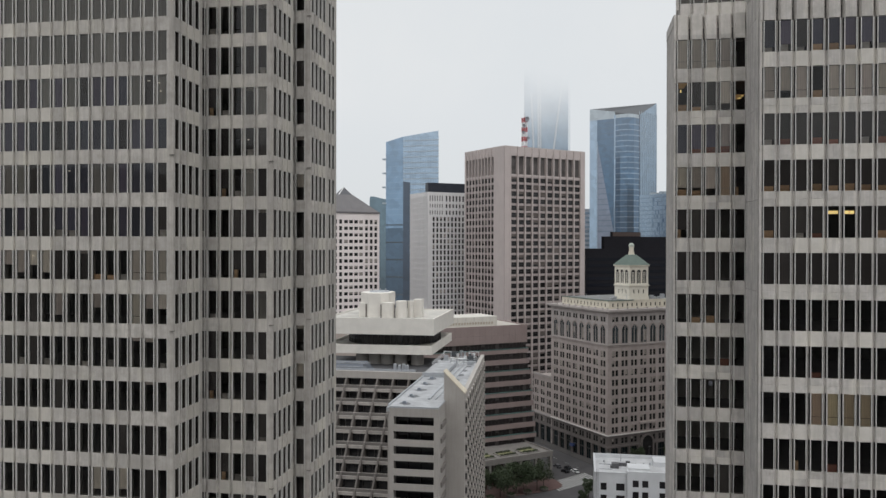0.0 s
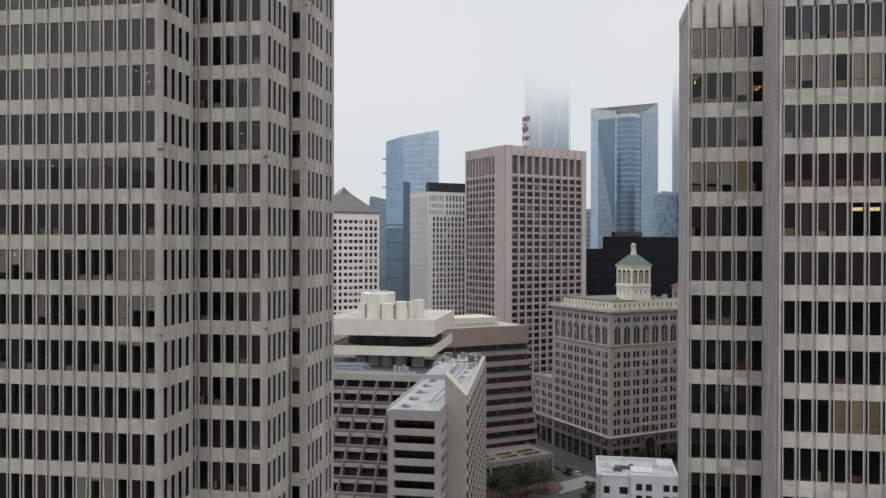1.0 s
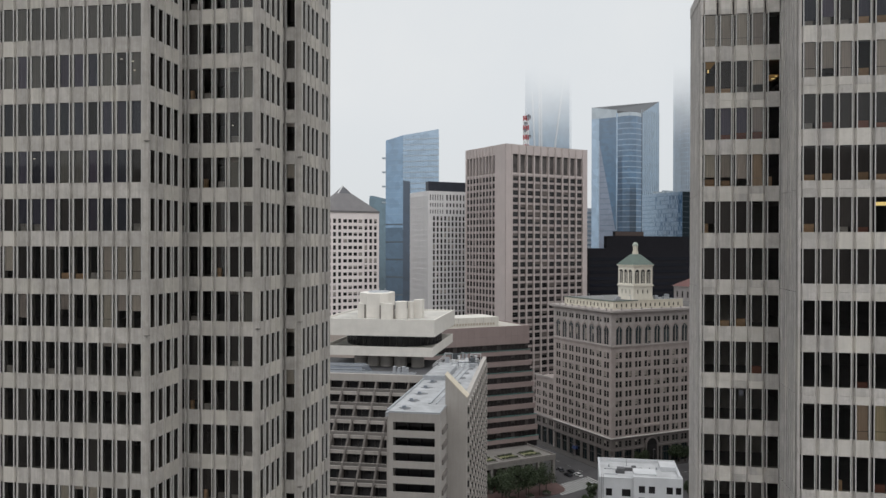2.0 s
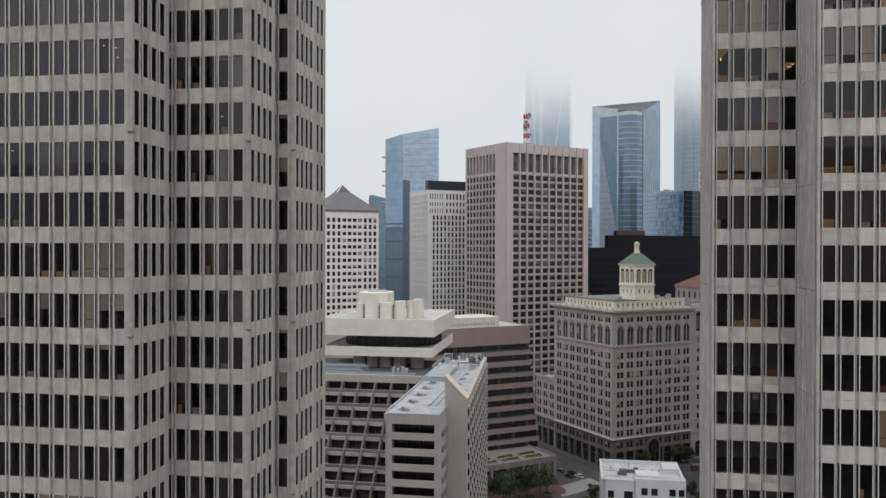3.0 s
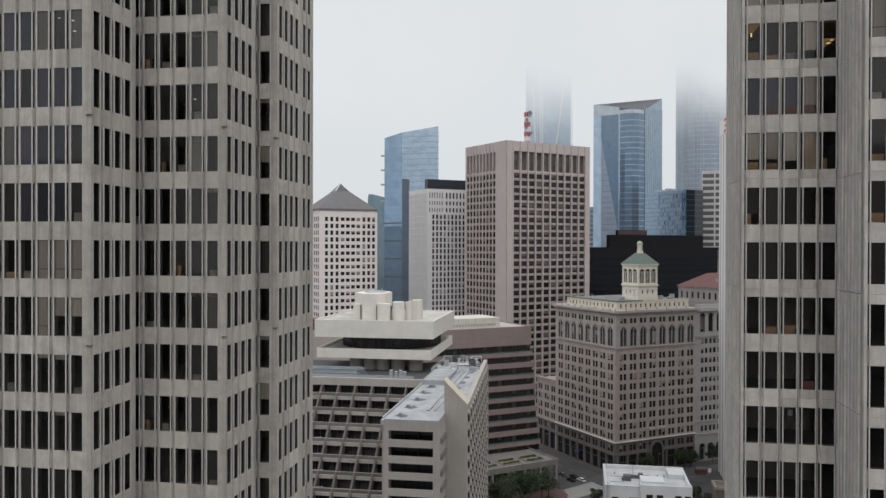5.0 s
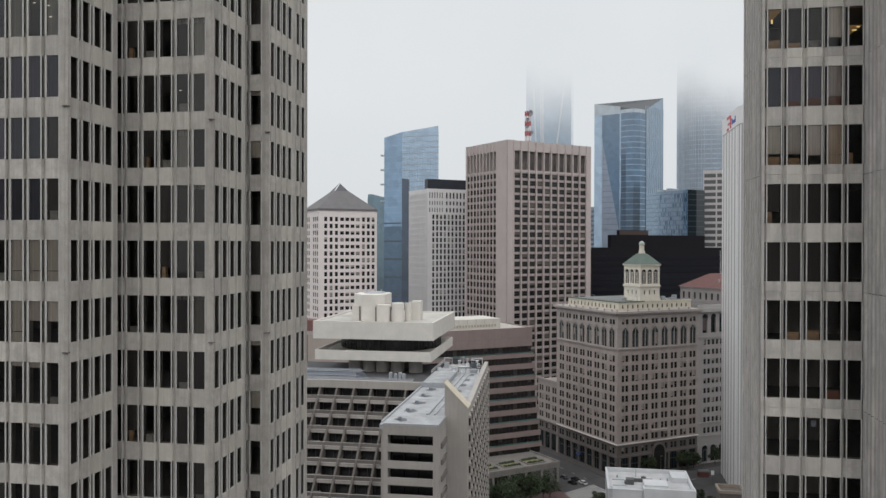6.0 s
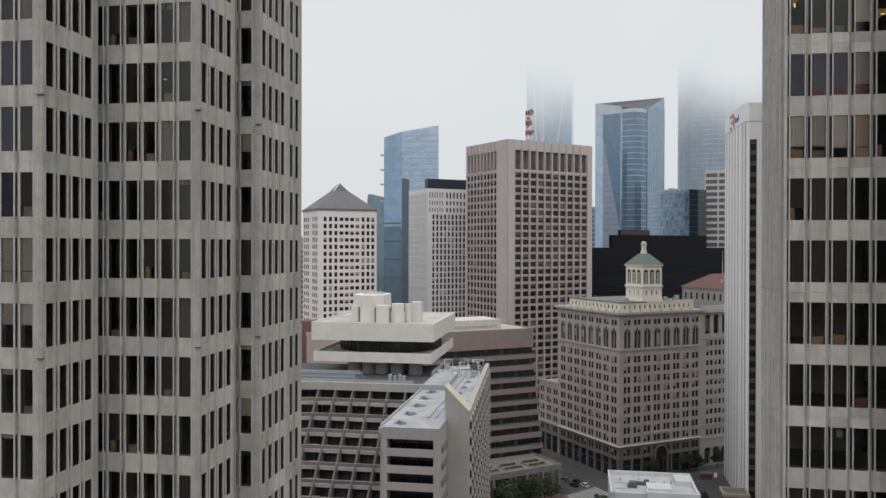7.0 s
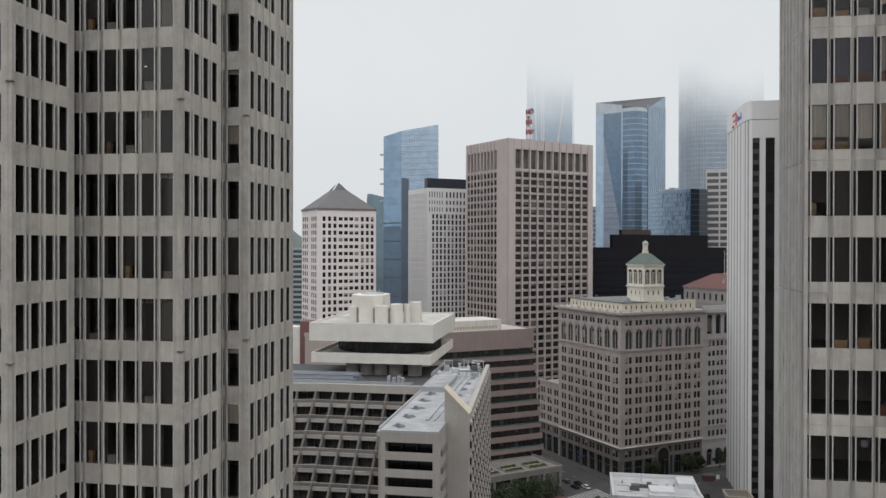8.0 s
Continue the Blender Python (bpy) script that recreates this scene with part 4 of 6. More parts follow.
        face.box(m, -0.004, w + d - 0.02, -0.1, d, z0, z1) if face.angle else face.box(m, -d, w, -0.1, d + 0.004, z0, z1)
        part("string_course", m, mat, hall)
    for i in range(n + 1):  # ground storey columns
        c = mid + bay * (i - 0.5)
        m = Mesh()
        face.box(m, max(0.0, c - 0.5), min(w, c + 0.5), -0.9, 0.1, 0, 7.9)
        face.box(m, max(0.0, c - 0.65), min(w, c + 0.65), -0.9, 0.2, 6.9, 7.5)
        part("column", m, O_BASE, hall)
    for c in cs:
        m = Mesh()
        face.box(m, c - bay / 2 + 0.4, c + bay / 2 - 0.4, -0.9, -0.75, 0.1, 7.9)
        part("shop_window", m, SHOPGLASS, hall)
        part("shop_transom", face.box(Mesh(), c - bay / 2 + 0.4, c + bay / 2 - 0.4, -0.75, -0.6, 4.6, 4.9), SASH_DARK, hall)
        for u in (-0.8, 0.8):
            part("shop_mullion", face.box(Mesh(), c + u - 0.06, c + u + 0.06, -0.75, -0.65, 0.1, 7.8), SASH_DARK, hall)
AWNING = plain("blue_awning_cloth", (0.015, 0.03, 0.1), 0.8)
fa = Face(0, WL, -90)
for u in (17.8,):
    part("awning", Mesh().prism([fa.at(u - 1.5, -0.5), fa.at(u - 1.5, 0.9), fa.at(u + 1.5, 0.9), fa.at(u + 1.5, -0.5)], 3.2, 4.4, [fa.at(u - 1.5, -0.5), fa.at(u - 1.5, 0.1), fa.at(u + 1.5, 0.1), fa.at(u + 1.5, -0.5)]), AWNING, hall, "dark blue shop awning")
m = Mesh()
for k in range(8):
    a0, a1 = math.pi * k / 8, math.pi * (k + 1) / 8
    m.hexa([(22.1 + r * math.cos(a), y, 9.0 + r * math.sin(a)) for y in (-0.9,) for r, a in ((3.0, a0), (3.7, a0), (3.7, a1), (3.0, a1))] +
           [(22.1 + r * math.cos(a), y, 9.0 + r * math.sin(a)) for y in (0.2,) for r, a in ((3.0, a0), (3.7, a0), (3.7, a1), (3.0, a1))])
m.box(18.4, 19.1, -0.9, 0.2, 0, 9.0).box(25.1, 25.8, -0.9, 0.2, 0, 9.0)
part("portal", m, O_BASE, hall)
m = Mesh().quad(*[(22.1 + 3.0 * math.cos(math.pi * k / 10), -0.5, 9.0 + 3.0 * math.sin(math.pi * k / 10)) for k in range(11)])
m.quad((19.1, -0.5, 0.1), (25.1, -0.5, 0.1), (25.1, -0.5, 9.0), (19.1, -0.5, 9.0))
part("portal_door", m, WINDOWS_WARM, hall)
part("balcony", Mesh().box(17.5, 26.5, -1.4, 0, 17.6, 18.5), O_STONE, hall)
part("core", Mesh().box(0.8, WR - 0.1, 0.8, WL - 0.1, 0, 68), COREWALL, hall)
part("far_side", Mesh().box(WR - 0.1, WR + 0.5, 0.02, WL, 0, 68.4).box(0.02, WR - 0.1, WL - 0.1, WL + 0.5, 0, 68.4), O_STONE, hall)
m = Mesh()
m.prism([(-0.5, -0.5), (WR + 0.5, -0.5), (WR + 0.5, WL + 0.5), (-0.5, WL + 0.5)], 68.4, 69.2, [(-1.5, -1.5), (WR + 1.5, -1.5), (WR + 1.5, WL + 1.5), (-1.5, WL + 1.5)])
m.box(-1.7, WR + 1.7, -1.7, WL + 1.7, 69.2, 70.1)
part("cornice", m, O_LIGHT, hall)
m = Mesh()
for i in range(44):
    m.box(0.3 + i, 0.7 + i, -1.3, -0.4, 68.6, 69.15)
    m.box(-1.3, -0.4, 0.3 + i, 0.7 + i, 68.6, 69.15)
part("brackets", m, O_LIGHT, hall, "", None, "stuff")
m = Mesh()
for i in range(9):
    m.box(-1.4 + i * 5.6, -0.9 + i * 5.6, -1.5, -0.9, 70.1, 71.0)
    m.box(-1.5, -0.9, 2.0 + i * 5.2, 2.5 + i * 5.2, 70.1, 71.0)
part("cresting", m, O_LIGHT, hall, "", None, "stuff")
# the cream penthouse and the lantern
PH = (3.2, 43.6, 3.5, 41.0)
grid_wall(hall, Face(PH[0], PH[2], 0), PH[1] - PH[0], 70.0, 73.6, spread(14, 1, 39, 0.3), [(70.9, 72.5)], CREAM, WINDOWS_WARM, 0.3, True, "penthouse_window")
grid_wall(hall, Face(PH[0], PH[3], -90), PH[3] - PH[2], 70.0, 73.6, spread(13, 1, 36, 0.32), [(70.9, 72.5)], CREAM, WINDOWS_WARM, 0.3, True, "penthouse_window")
part("penthouse_eave", Mesh().box(PH[0] - 0.3, PH[0] + 0.6, PH[2] - 0.3, PH[3], 73.6, 74.0).box(PH[0] + 0.6, PH[0] + 14, PH[2] - 0.3, PH[2] + 0.6, 73.6, 74.0), COPPER, hall, "green copper eave")
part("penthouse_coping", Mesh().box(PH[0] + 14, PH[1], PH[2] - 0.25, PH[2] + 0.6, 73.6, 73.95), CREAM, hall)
part("penthouse_roof", Mesh().box(PH[0] + 0.6, PH[1], PH[2] + 0.6, PH[3], 73.6, 73.8), stone("pale_penthouse_felt", (0.22, 0.225, 0.22), 0.7, 0.3), hall)
for x, y, h in ((31, 8, 1.6), (35, 6.5, 1.1), (38.5, 9, 2.0), (9, 9, 0.9), (12.5, 12, 1.2)):
    part("roof_unit", Mesh().box(x, x + 1.8, y, y + 1.5, 73.8, 73.8 + h), H_PIPE, hall)
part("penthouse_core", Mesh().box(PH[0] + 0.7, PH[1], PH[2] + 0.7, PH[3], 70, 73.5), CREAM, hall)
for x, y in ((6, 3.2), (13, 3.2), (34, 3.2), (2.7, 10), (2.7, 20), (2.7, 31)):  # small davits on the penthouse edge
    part("davit", Mesh().box(x, x + 0.14, y, y + 0.14, 74.0, 76.2).box(x - 0.9, x, y + 0.02, y + 0.12, 76.06, 76.2), H_PIPE, hall)
LX, LY, LW = 16.7, 5.9, 10.8
LANTERN = stone("cream_white_stucco", (0.76, 0.715, 0.62), 0.88, 0.4, 0.8, 0.25, 0.03)
lant = thing("lantern_tower", "cream roof tower with arched openings and a green copper cap", "tower", HALL @ pose(LX, LY, 0))
part("plinth", Mesh().box(-0.4, LW + 0.4, -0.4, LW + 0.4, 70.05, 74.6).box(-0.2, LW + 0.2, -0.2, LW + 0.2, 74.6, 75.4), LANTERN, lant)
for face in (Face(0, 0, 0), Face(0, LW, -90)):
    grid_wall(lant, face, LW, 75.4, 80.0, spread(3, 1.2, LW - 1.2, 0.26), [(76.6, 78.4)], LANTERN, WINDOWS, 0.4, True, "window", 0.0, True)
    bays = [x for c in (2.1, LW / 2, LW - 2.1) for x in ((c - 1.15, c - 0.42), (c - 0.24, c + 0.24), (c + 0.42, c + 1.15))]
    grid_wall(lant, face, LW, 80.8, 89.2, bays, [(81.3, 86.4)], LANTERN, WINDOWS, 0.18, True, "arched_opening", 0.0, True)
    for c in (2.1, LW / 2, LW - 2.1):
        m, dark = Mesh(), Mesh()
        for k in range(8):
            a0, a1 = math.pi * k / 8, math.pi * (k + 1) / 8
            lo, hi = [86.4 + 1.25 * f(math.sin(a0), math.sin(a1)) for f in (min, max)]
            face.box(m, c + 1.45 * math.cos(a1), c + 1.45 * math.cos(a0), -0.1, 0.25, lo + 0.1, hi + 0.45)
        dark.quad(*[(*face.at(c + 1.15 * math.cos(math.pi * k / 10), 0.02), 86.5 + 1.1 * math.sin(math.pi * k / 10)) for k in range(11)])
        part("arch", m, LANTERN, lant)
        part("arch_shade", dark, WINDOWS, lant)
part("core", Mesh().box(1.4, LW - 0.02, 1.4, LW - 0.02, 75.4, 89.1), COREWALL, lant)
part("far_side", Mesh().box(LW - 0.02, LW + 0.2, 0.02, LW, 75.4, 89.2).box(0.02, LW, LW - 0.02, LW + 0.2, 75.4, 89.2), LANTERN, lant)
part("ledge", Mesh().box(-0.5, LW + 0.5, -0.5, LW + 0.5, 80.0, 80.4).box(-0.3, LW + 0.3, -0.3, LW + 0.3, 80.4, 80.8), LANTERN, lant)
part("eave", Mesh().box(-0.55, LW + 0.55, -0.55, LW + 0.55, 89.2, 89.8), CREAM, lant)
e, t = -0.65, LW / 2
part("cap", Mesh().prism([(e, e), (LW - e, e), (LW - e, LW - e), (e, LW - e)], 89.8, 94.6, [(t - 1.6, t - 1.6), (t + 1.6, t - 1.6), (t + 1.6, t + 1.6), (t - 1.6, t + 1.6)]), COPPER, lant)
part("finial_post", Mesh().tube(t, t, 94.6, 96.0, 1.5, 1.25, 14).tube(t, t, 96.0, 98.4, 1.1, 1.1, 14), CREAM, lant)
m = Mesh()
for k in range(4):
    m.tube(t, t, 98.4 + 1.7 * math.sin(math.pi / 8 * k), 98.4 + 1.7 * math.sin(math.pi / 8 * (k + 1)), 1.4 * math.cos(math.pi / 8 * k), 1.4 * math.cos(math.pi / 8 * (k + 0.98)), 14)
part("finial_dome", m, stone("pale_copper", (0.42, 0.46, 0.4), 0.85, 0.6, 0.6, 0.2, 0.0), lant)
# lower wing of the old block along the side street
annex = thing("office_block_wing", "lower pinkish masonry wing with paired windows beside the old block", "building", HALL)
fa = Face(0.5, WL + 17.5, -90)
bay = 17.0 / 3
pairs = [(bay * (i + 0.5) + s - 0.75, bay * (i + 0.5) + s + 0.75) for i in range(3) for s in (-1.0, 1.0)]
grid_wall(annex, fa, 17.0, 7.9, 13.0, pairs, [(9.4, 12.1)], O_BASE, WINDOWS_WARM, 0.3, True, "window", 0.0, False, FIT_OLD)
grid_wall(annex, fa, 17.0, 13.0, 32.6, pairs, storeys(4, 30.0, 4.26, PAIR_H), O_STONE, WINDOWS_WARM, 0.3, True, "window", 0.0, False, FIT_OLD)
for z in (13.0, 32.6):
    part("string_course", Mesh().box(0.0, 0.6, WL + 0.5, WL + 17.5, z, z + 0.9), O_LIGHT, annex)
part("core", Mesh().box(1.2, 30, WL + 0.6, WL + 17.4, 0, 32.4), O_STONE, annex)
for i in range(4):
    part("column", Mesh().box(0.45, 1.5, WL + 0.55 + i * 5.4, WL + 1.6 + i * 5.4, 0, 7.9), O_BASE, annex)
part("shop_window", Mesh().box(1.05, 1.15, WL + 0.6, WL + 17.4, 0.1, 7.9), SHOPGLASS, annex)

# its paler neighbour, and the red roofed house behind
N_STONE = stone("pale_grey_masonry", (0.405, 0.375, 0.365), 0.85, 0.25, 0.85, 0.25, 0.03)
neigh = thing("office_block", "pale grey masonry office block with tall arched windows", "building", HALL @ pose(WR + 0.9, 0.7, 0))
nf = Face(0, 0, 0)
us = [(5.3 + 4.95 * i + s - 0.77, 5.3 + 4.95 * i + s + 0.77) for i in range(5) for s in (-1.17, 1.17)]
heads = [4.15 + 5.02 * i for i in range(5)]
grid_wall(neigh, nf, 29, 12.0, 56.6, us, [(13.6, 16.2)] + storeys(9, 55.8, 4.36, 2.35), N_STONE, WINDOWS_WARM, 0.4, True, "window", 0.0, False, FIT_OLD)
grid_wall(neigh, nf, 29, 56.6, 68.4, [(c - 1.47, c + 1.47) for c in heads], [(58.8, 66.0)], N_STONE, SHOPGLASS, 0.8, True, "tall_window", 0.0, False, (SASH_DARK, SHADE_DIM, 0.2))
grid_wall(neigh, nf, 29, 0.0, 12.0, [(c - 1.6, c + 1.6) for c in heads], [(0.6, 6.6)], N_STONE, SHOPGLASS, 0.8, True, "shop_window")
for c in heads:
    for z, r, h in ((66.0, 1.47, 1.5), (6.6, 1.6, 1.6)):
        m = Mesh()
        m.quad(*[(*nf.at(c + r * math.cos(math.pi * k / 10), 0.02), z + h * math.sin(math.pi * k / 10)) for k in range(11)])
        part("round_head", m, SHOPGLASS, neigh)
        m = Mesh()
        for k in range(8):
            a0, a1 = math.pi * k / 8, math.pi * (k + 1) / 8
            nf.box(m, c + (r + 0.3) * math.cos(a1), c + (r + 0.3) * math.cos(a0), -0.3, 0.2, z + (h + 0.1) * max(math.sin(a0), math.sin(a1)) - 0.15, z + (h + 0.1) * max(math.sin(a0), math.sin(a1)) + 0.25)
        part("arch", m, N_STONE, neigh)
for z in (12.0, 18.0, 56.6):
    part("string_course", Mesh().box(-0.2, 29, -0.45, 0, z, z + 0.7), N_STONE, neigh)
part("cornice", Mesh().box(-0.3, 29, -1.5, 0.1, 68.4, 70.0).box(-0.2, 29, -0.6, 0.1, 70.0, 71.5), stone("pale_cornice", (0.5, 0.48, 0.46), 0.85, 0.5, 0.85, 0.2, 0.0), neigh)
part("core", Mesh().box(0, 29, 1.3, 40, 0, 70), COREWALL, neigh)
RED = stone("red_roof_tiles", (0.16, 0.076, 0.07), 0.8, 0.5, 0.8, 0.2, 0.0, 0.3, 2.0)
redh = thing("house", "grey masonry house top with a red tiled hipped roof", "building", pose(67.9, 446.4, -0.8, 0, 0, G))
grid_wall(redh, Face(0, 0, 0), 40, 60, 77.0, spread(9, 0.5, 39, 0.42), [(63.5, 66), (70.8, 74.2)], N_STONE, WINDOWS_WARM, 0.35)
grid_wall(redh, Face(0, 30, -90), 29.99, 60, 77.0, spread(7, 0.5, 29.5, 0.34), [(63.5, 66), (70.8, 74.2)], N_STONE, WINDOWS_WARM, 0.35)
part("cornice", Mesh().box(-0.5, 40, -0.5, 0.0, 76.4, 77.0).box(-0.5, 0.0, 0.0, 30, 76.4, 77.0), N_STONE, redh)
part("core", Mesh().box(0.65, 40, 0.65, 30, 0, 76), COREWALL, redh)
part("roof", Mesh().prism([(-0.8, -0.8), (41, -0.8), (41, 31), (-0.8, 31)], 77.0, 84.0, [(10, 11), (34, 11), (34, 19), (10, 19)]), RED, redh)
part("flagpole", Mesh().tube(11, 12, 84, 96.5, 0.14, 0.08, 8), plain("pole_paint", (0.6, 0.6, 0.6)), redh)
part("chimney", Mesh().box(3.2, 4.0, 5, 5.8, 78, 81.6), N_STONE, redh)

# ---- towers farther off ----
B_STONE = stone("brown_grey_granite", (0.51, 0.445, 0.425), 0.88, 0.1, 0.85, 0.25, 0.03)
B_SPAN = stone("brown_grey_spandrels", (0.36, 0.308, 0.292), 0.88, 0.1, 0.85, 0.25, 0.03)
bt = thing("office_tower", "brownish grey granite tower with deep square windows and blind top", "tower", pose(-42.7, 460.5, 0, 0, 0, 41))
LOUVRE = stone("grey_louvres", (0.22, 0.2, 0.195), 0.85, 0.3, 0.8, 0.3, 0.0)
TB = 156.1
for face, w, a, b, n, single in ((Face(0, 0, 0), 60.4, 4.2, 57.0, 10, True), (Face(0, 41.4, -90), 41.4, 1.2, 31.5, 9, False)):
    us = spread(n, a, b, 0.82)
    for u0, u1 in ((0.0, a - 0.2), (b + 0.2, w)):
        m = Mesh()
        face.box(m, u0 - (0.3 if u0 == 0 and single else 0), u1 - 0.01 * single + (0.3 if not single and u1 == w else 0), -0.02, 0.3, 0, TB - 0.02)
        part('corner_pier', m, B_STONE, bt)
    grid_wall(bt, face, w, 0, 139.0, us, storeys(32 if single else 26, 138.2, 4.1, 2.75), B_SPAN, WINDOWS, 0.5 if single else 0.25, True, "window", 0.0, False, FIT_TOWER)
    grid_wall(bt, face, w, 139.0, TB, us, [(140.0, 150.6)], B_STONE, LOUVRE, 1.6, True, "louvre")
    p = (b - a) / n
    for i in range(n + 1):
        m = Mesh()
        face.box(m, a + p * i - 0.36, a + p * i + 0.36, 0.0, 0.6 if single else 0.35, 0, TB)
        part("rib", m, B_STONE, bt)
part("core", Mesh().box(1.3, 60, 1.3, 41, 0, 154), COREWALL, bt)
part("far_side", Mesh().box(60.0, 60.6, 0.02, 41.4, 0, TB).box(0.02, 60, 41.0, 41.6, 0, TB), B_STONE, bt)
part("roof", Mesh().box(1.2, 60, 1.2, 41, 154, 154.8), H_DECK, bt)
part("plant_room", Mesh().box(14, 50, 10, 36, 154.8, 157.6), stone("plant_room_grey", (0.25, 0.24, 0.235), 0.9, 0.2), bt)
RED_P, WHITE_P = plain("red_mast_paint", (0.4, 0.075, 0.08), 0.5), plain("white_mast_paint", (0.7, 0.7, 0.7), 0.5)
DISH = plain("grey_dish", (0.2, 0.2, 0.22), 0.5)
mast = thing("radio_mast", "red and white lattice radio mast with round dishes on a roof", "mast", pose(-42.7, 460.5, 0, 0, 0, 41) @ pose(34.2, 26.3, 157.6))
for k in range(7):
    m, z0, z1 = Mesh(), 2.95 * k, 2.95 * k + 2.95
    for x, y in ((-1, -1), (1, -1), (1, 1), (-1, 1)):
        m.box(x - 0.34, x + 0.34, y - 0.34, y + 0.34, z0, z1)
    for s in (-1, 1):
        m.box(-0.82, 0.82, s - 0.08, s + 0.08, z0 + 1.2, z0 + 1.4)
        m.box(s - 0.08, s + 0.08, -0.82, 0.82, z0 + 1.2, z0 + 1.4)
        m.hexa([(-1, s - 0.06, z0), (-0.8, s - 0.06, z0), (-0.8, s + 0.06, z0), (-1, s + 0.06, z0), (0.8, s - 0.06, z1), (1, s - 0.06, z1), (1, s + 0.06, z1), (0.8, s + 0.06, z1)])
        m.hexa([(s - 0.06, -1, z0), (s + 0.06, -1, z0), (s + 0.06, -0.8, z0), (s - 0.06, -0.8, z0), (s - 0.06, 0.8, z1), (s + 0.06, 0.8, z1), (s + 0.06, 1, z1), (s - 0.06, 1, z1)])
    part("mast_section", m, (RED_P, WHITE_P)[k % 2], mast)
part("tip", Mesh().tube(0, 0, 20.6, 25.5, 0.16, 0.08, 6), WHITE_P, mast)
for x, y, z, r in ((0.5, -1.6, 19.6, 1.7), (-1.7, -1.4, 15.4, 1.2), (-2.0, -1.2, 11.2, 1.2), (1.4, -1.5, 7.8, 1.1)):
    m = Mesh()
    for k in range(14):
        a0, a1 = 2 * math.pi * k / 14, 2 * math.pi * (k + 1) / 14
        m.quad((x, y - 0.1, z), (x + r * math.cos(a1), y - 0.5, z + r * math.sin(a1)), (x + r * math.cos(a0), y - 0.5, z + r * math.sin(a0)))
        m.quad((x + r * math.cos(a0), y - 0.5, z + r * math.sin(a0)), (x + r * math.cos(a1), y - 0.5, z + r * math.sin(a1)), (x, y + 0.3, z))
    part("dish", m, DISH, mast)

PINK = stone("pale_pink_stone", (0.79, 0.72, 0.7), 0.93, 0.15, 0.8, 0.15, 0.02)
pk = thing("office_tower", "pale pinkish stone tower with square windows and a pyramid roof", "tower", pose(-149.6, 457.5, 0, 0, 0, 36))
TP, WP, LP = 117.9, 35.3, 28.8
full = storeys(26, 114.1, 3.94, 2.55)
mid = storeys(26, 113.8, 3.94, 1.95)
k = WP / 309.0
grid_wall(pk, Face(0, 0, 0), 110 * k, 0, TP, [(x * k, (x + 16) * k) for x in (30, 58, 86)], full, PINK, WINDOWS, 0.5, True, "window", 0.0, False, FIT_PALE)
grid_wall(pk, Face(110 * k, 0.0, 0), 113 * k, 0, TP, [((x + 3) * k, (x + 24) * k) for x in (0, 28, 56, 84)], mid, PINK, WINDOWS, 0.5, True, "window", 0.0, False, FIT_PALE)
grid_wall(pk, Face(223 * k, 0, 0), WP - 223 * k, 0, TP, [(x * k, (x + 16) * k) for x in (7, 34, 60)], full, PINK, WINDOWS, 0.5, True, "window", 0.0, False, FIT_PALE)
grid_wall(pk, Face(0, LP, -90), LP, 0, TP, spread(3, 0.8, 12.2, 0.68) + spread(3, 17.5, 28.3, 0.68), full, PINK, WINDOWS, 0.3, True)
part("core", Mesh().box(1, WP - 0.1, 1, LP - 0.1, 0, TP - 1), COREWALL, pk)
part("far_side", Mesh().box(WP - 0.1, WP + 0.3, 0.02, LP, 0, TP).box(0.02, WP, LP - 0.1, LP + 0.3, 0, TP), PINK, pk)
SLATE = stone("grey_brown_metal_roof", (0.15, 0.142, 0.145), 0.8, 0.2, 0.6, 0.4, 0.0)
part("roof", Mesh().box(-0.5, WP + 0.5, -0.5, LP + 0.5, TP, TP + 1.0).prism([(0, 0), (WP, 0), (WP, LP), (0, LP)], TP + 1.0, 129.8, [(WP / 2 - 4.3, LP / 2 - 3.5), (WP / 2 + 4.3, LP / 2 - 3.5), (WP / 2 + 4.3, LP / 2 + 3.5), (WP / 2 - 4.3, LP / 2 + 3.5)]), SLATE, pk)
part("roof_tip", Mesh().prism([(WP / 2 - 4.2, LP / 2 - 3.4), (WP / 2 + 4.2, LP / 2 - 3.4), (WP / 2 + 4.2, LP / 2 + 3.4), (WP / 2 - 4.2, LP / 2 + 3.4)], 129.8, 134.4, [(WP / 2 - 0.2, LP / 2 - 0.2), (WP / 2 + 0.2, LP / 2 - 0.2), (WP / 2 + 0.2, LP / 2 + 0.2), (WP / 2 - 0.2, LP / 2 + 0.2)]), plain("dark_roof_glass", (0.07, 0.07, 0.08), 0.3), pk)
for sx, sy in ((-1, -1), (1, -1), (-1, 1), (1, 1)):
    x, y = WP / 2 + sx * 4.3, LP / 2 + sy * 3.5
    part("ridge_bar", Mesh().hexa([(x - 0.25, y - 0.25, 129.8), (x + 0.25, y - 0.25, 129.8), (x + 0.25, y + 0.25, 129.8), (x - 0.25, y + 0.25, 129.8), (WP / 2 - 0.25, LP / 2 - 0.25, 134.8), (WP / 2 + 0.25, LP / 2 - 0.25, 134.8), (WP / 2 + 0.25, LP / 2 + 0.25, 134.8), (WP / 2 - 0.25, LP / 2 + 0.25, 134.8)]), WHITE_P, pk)

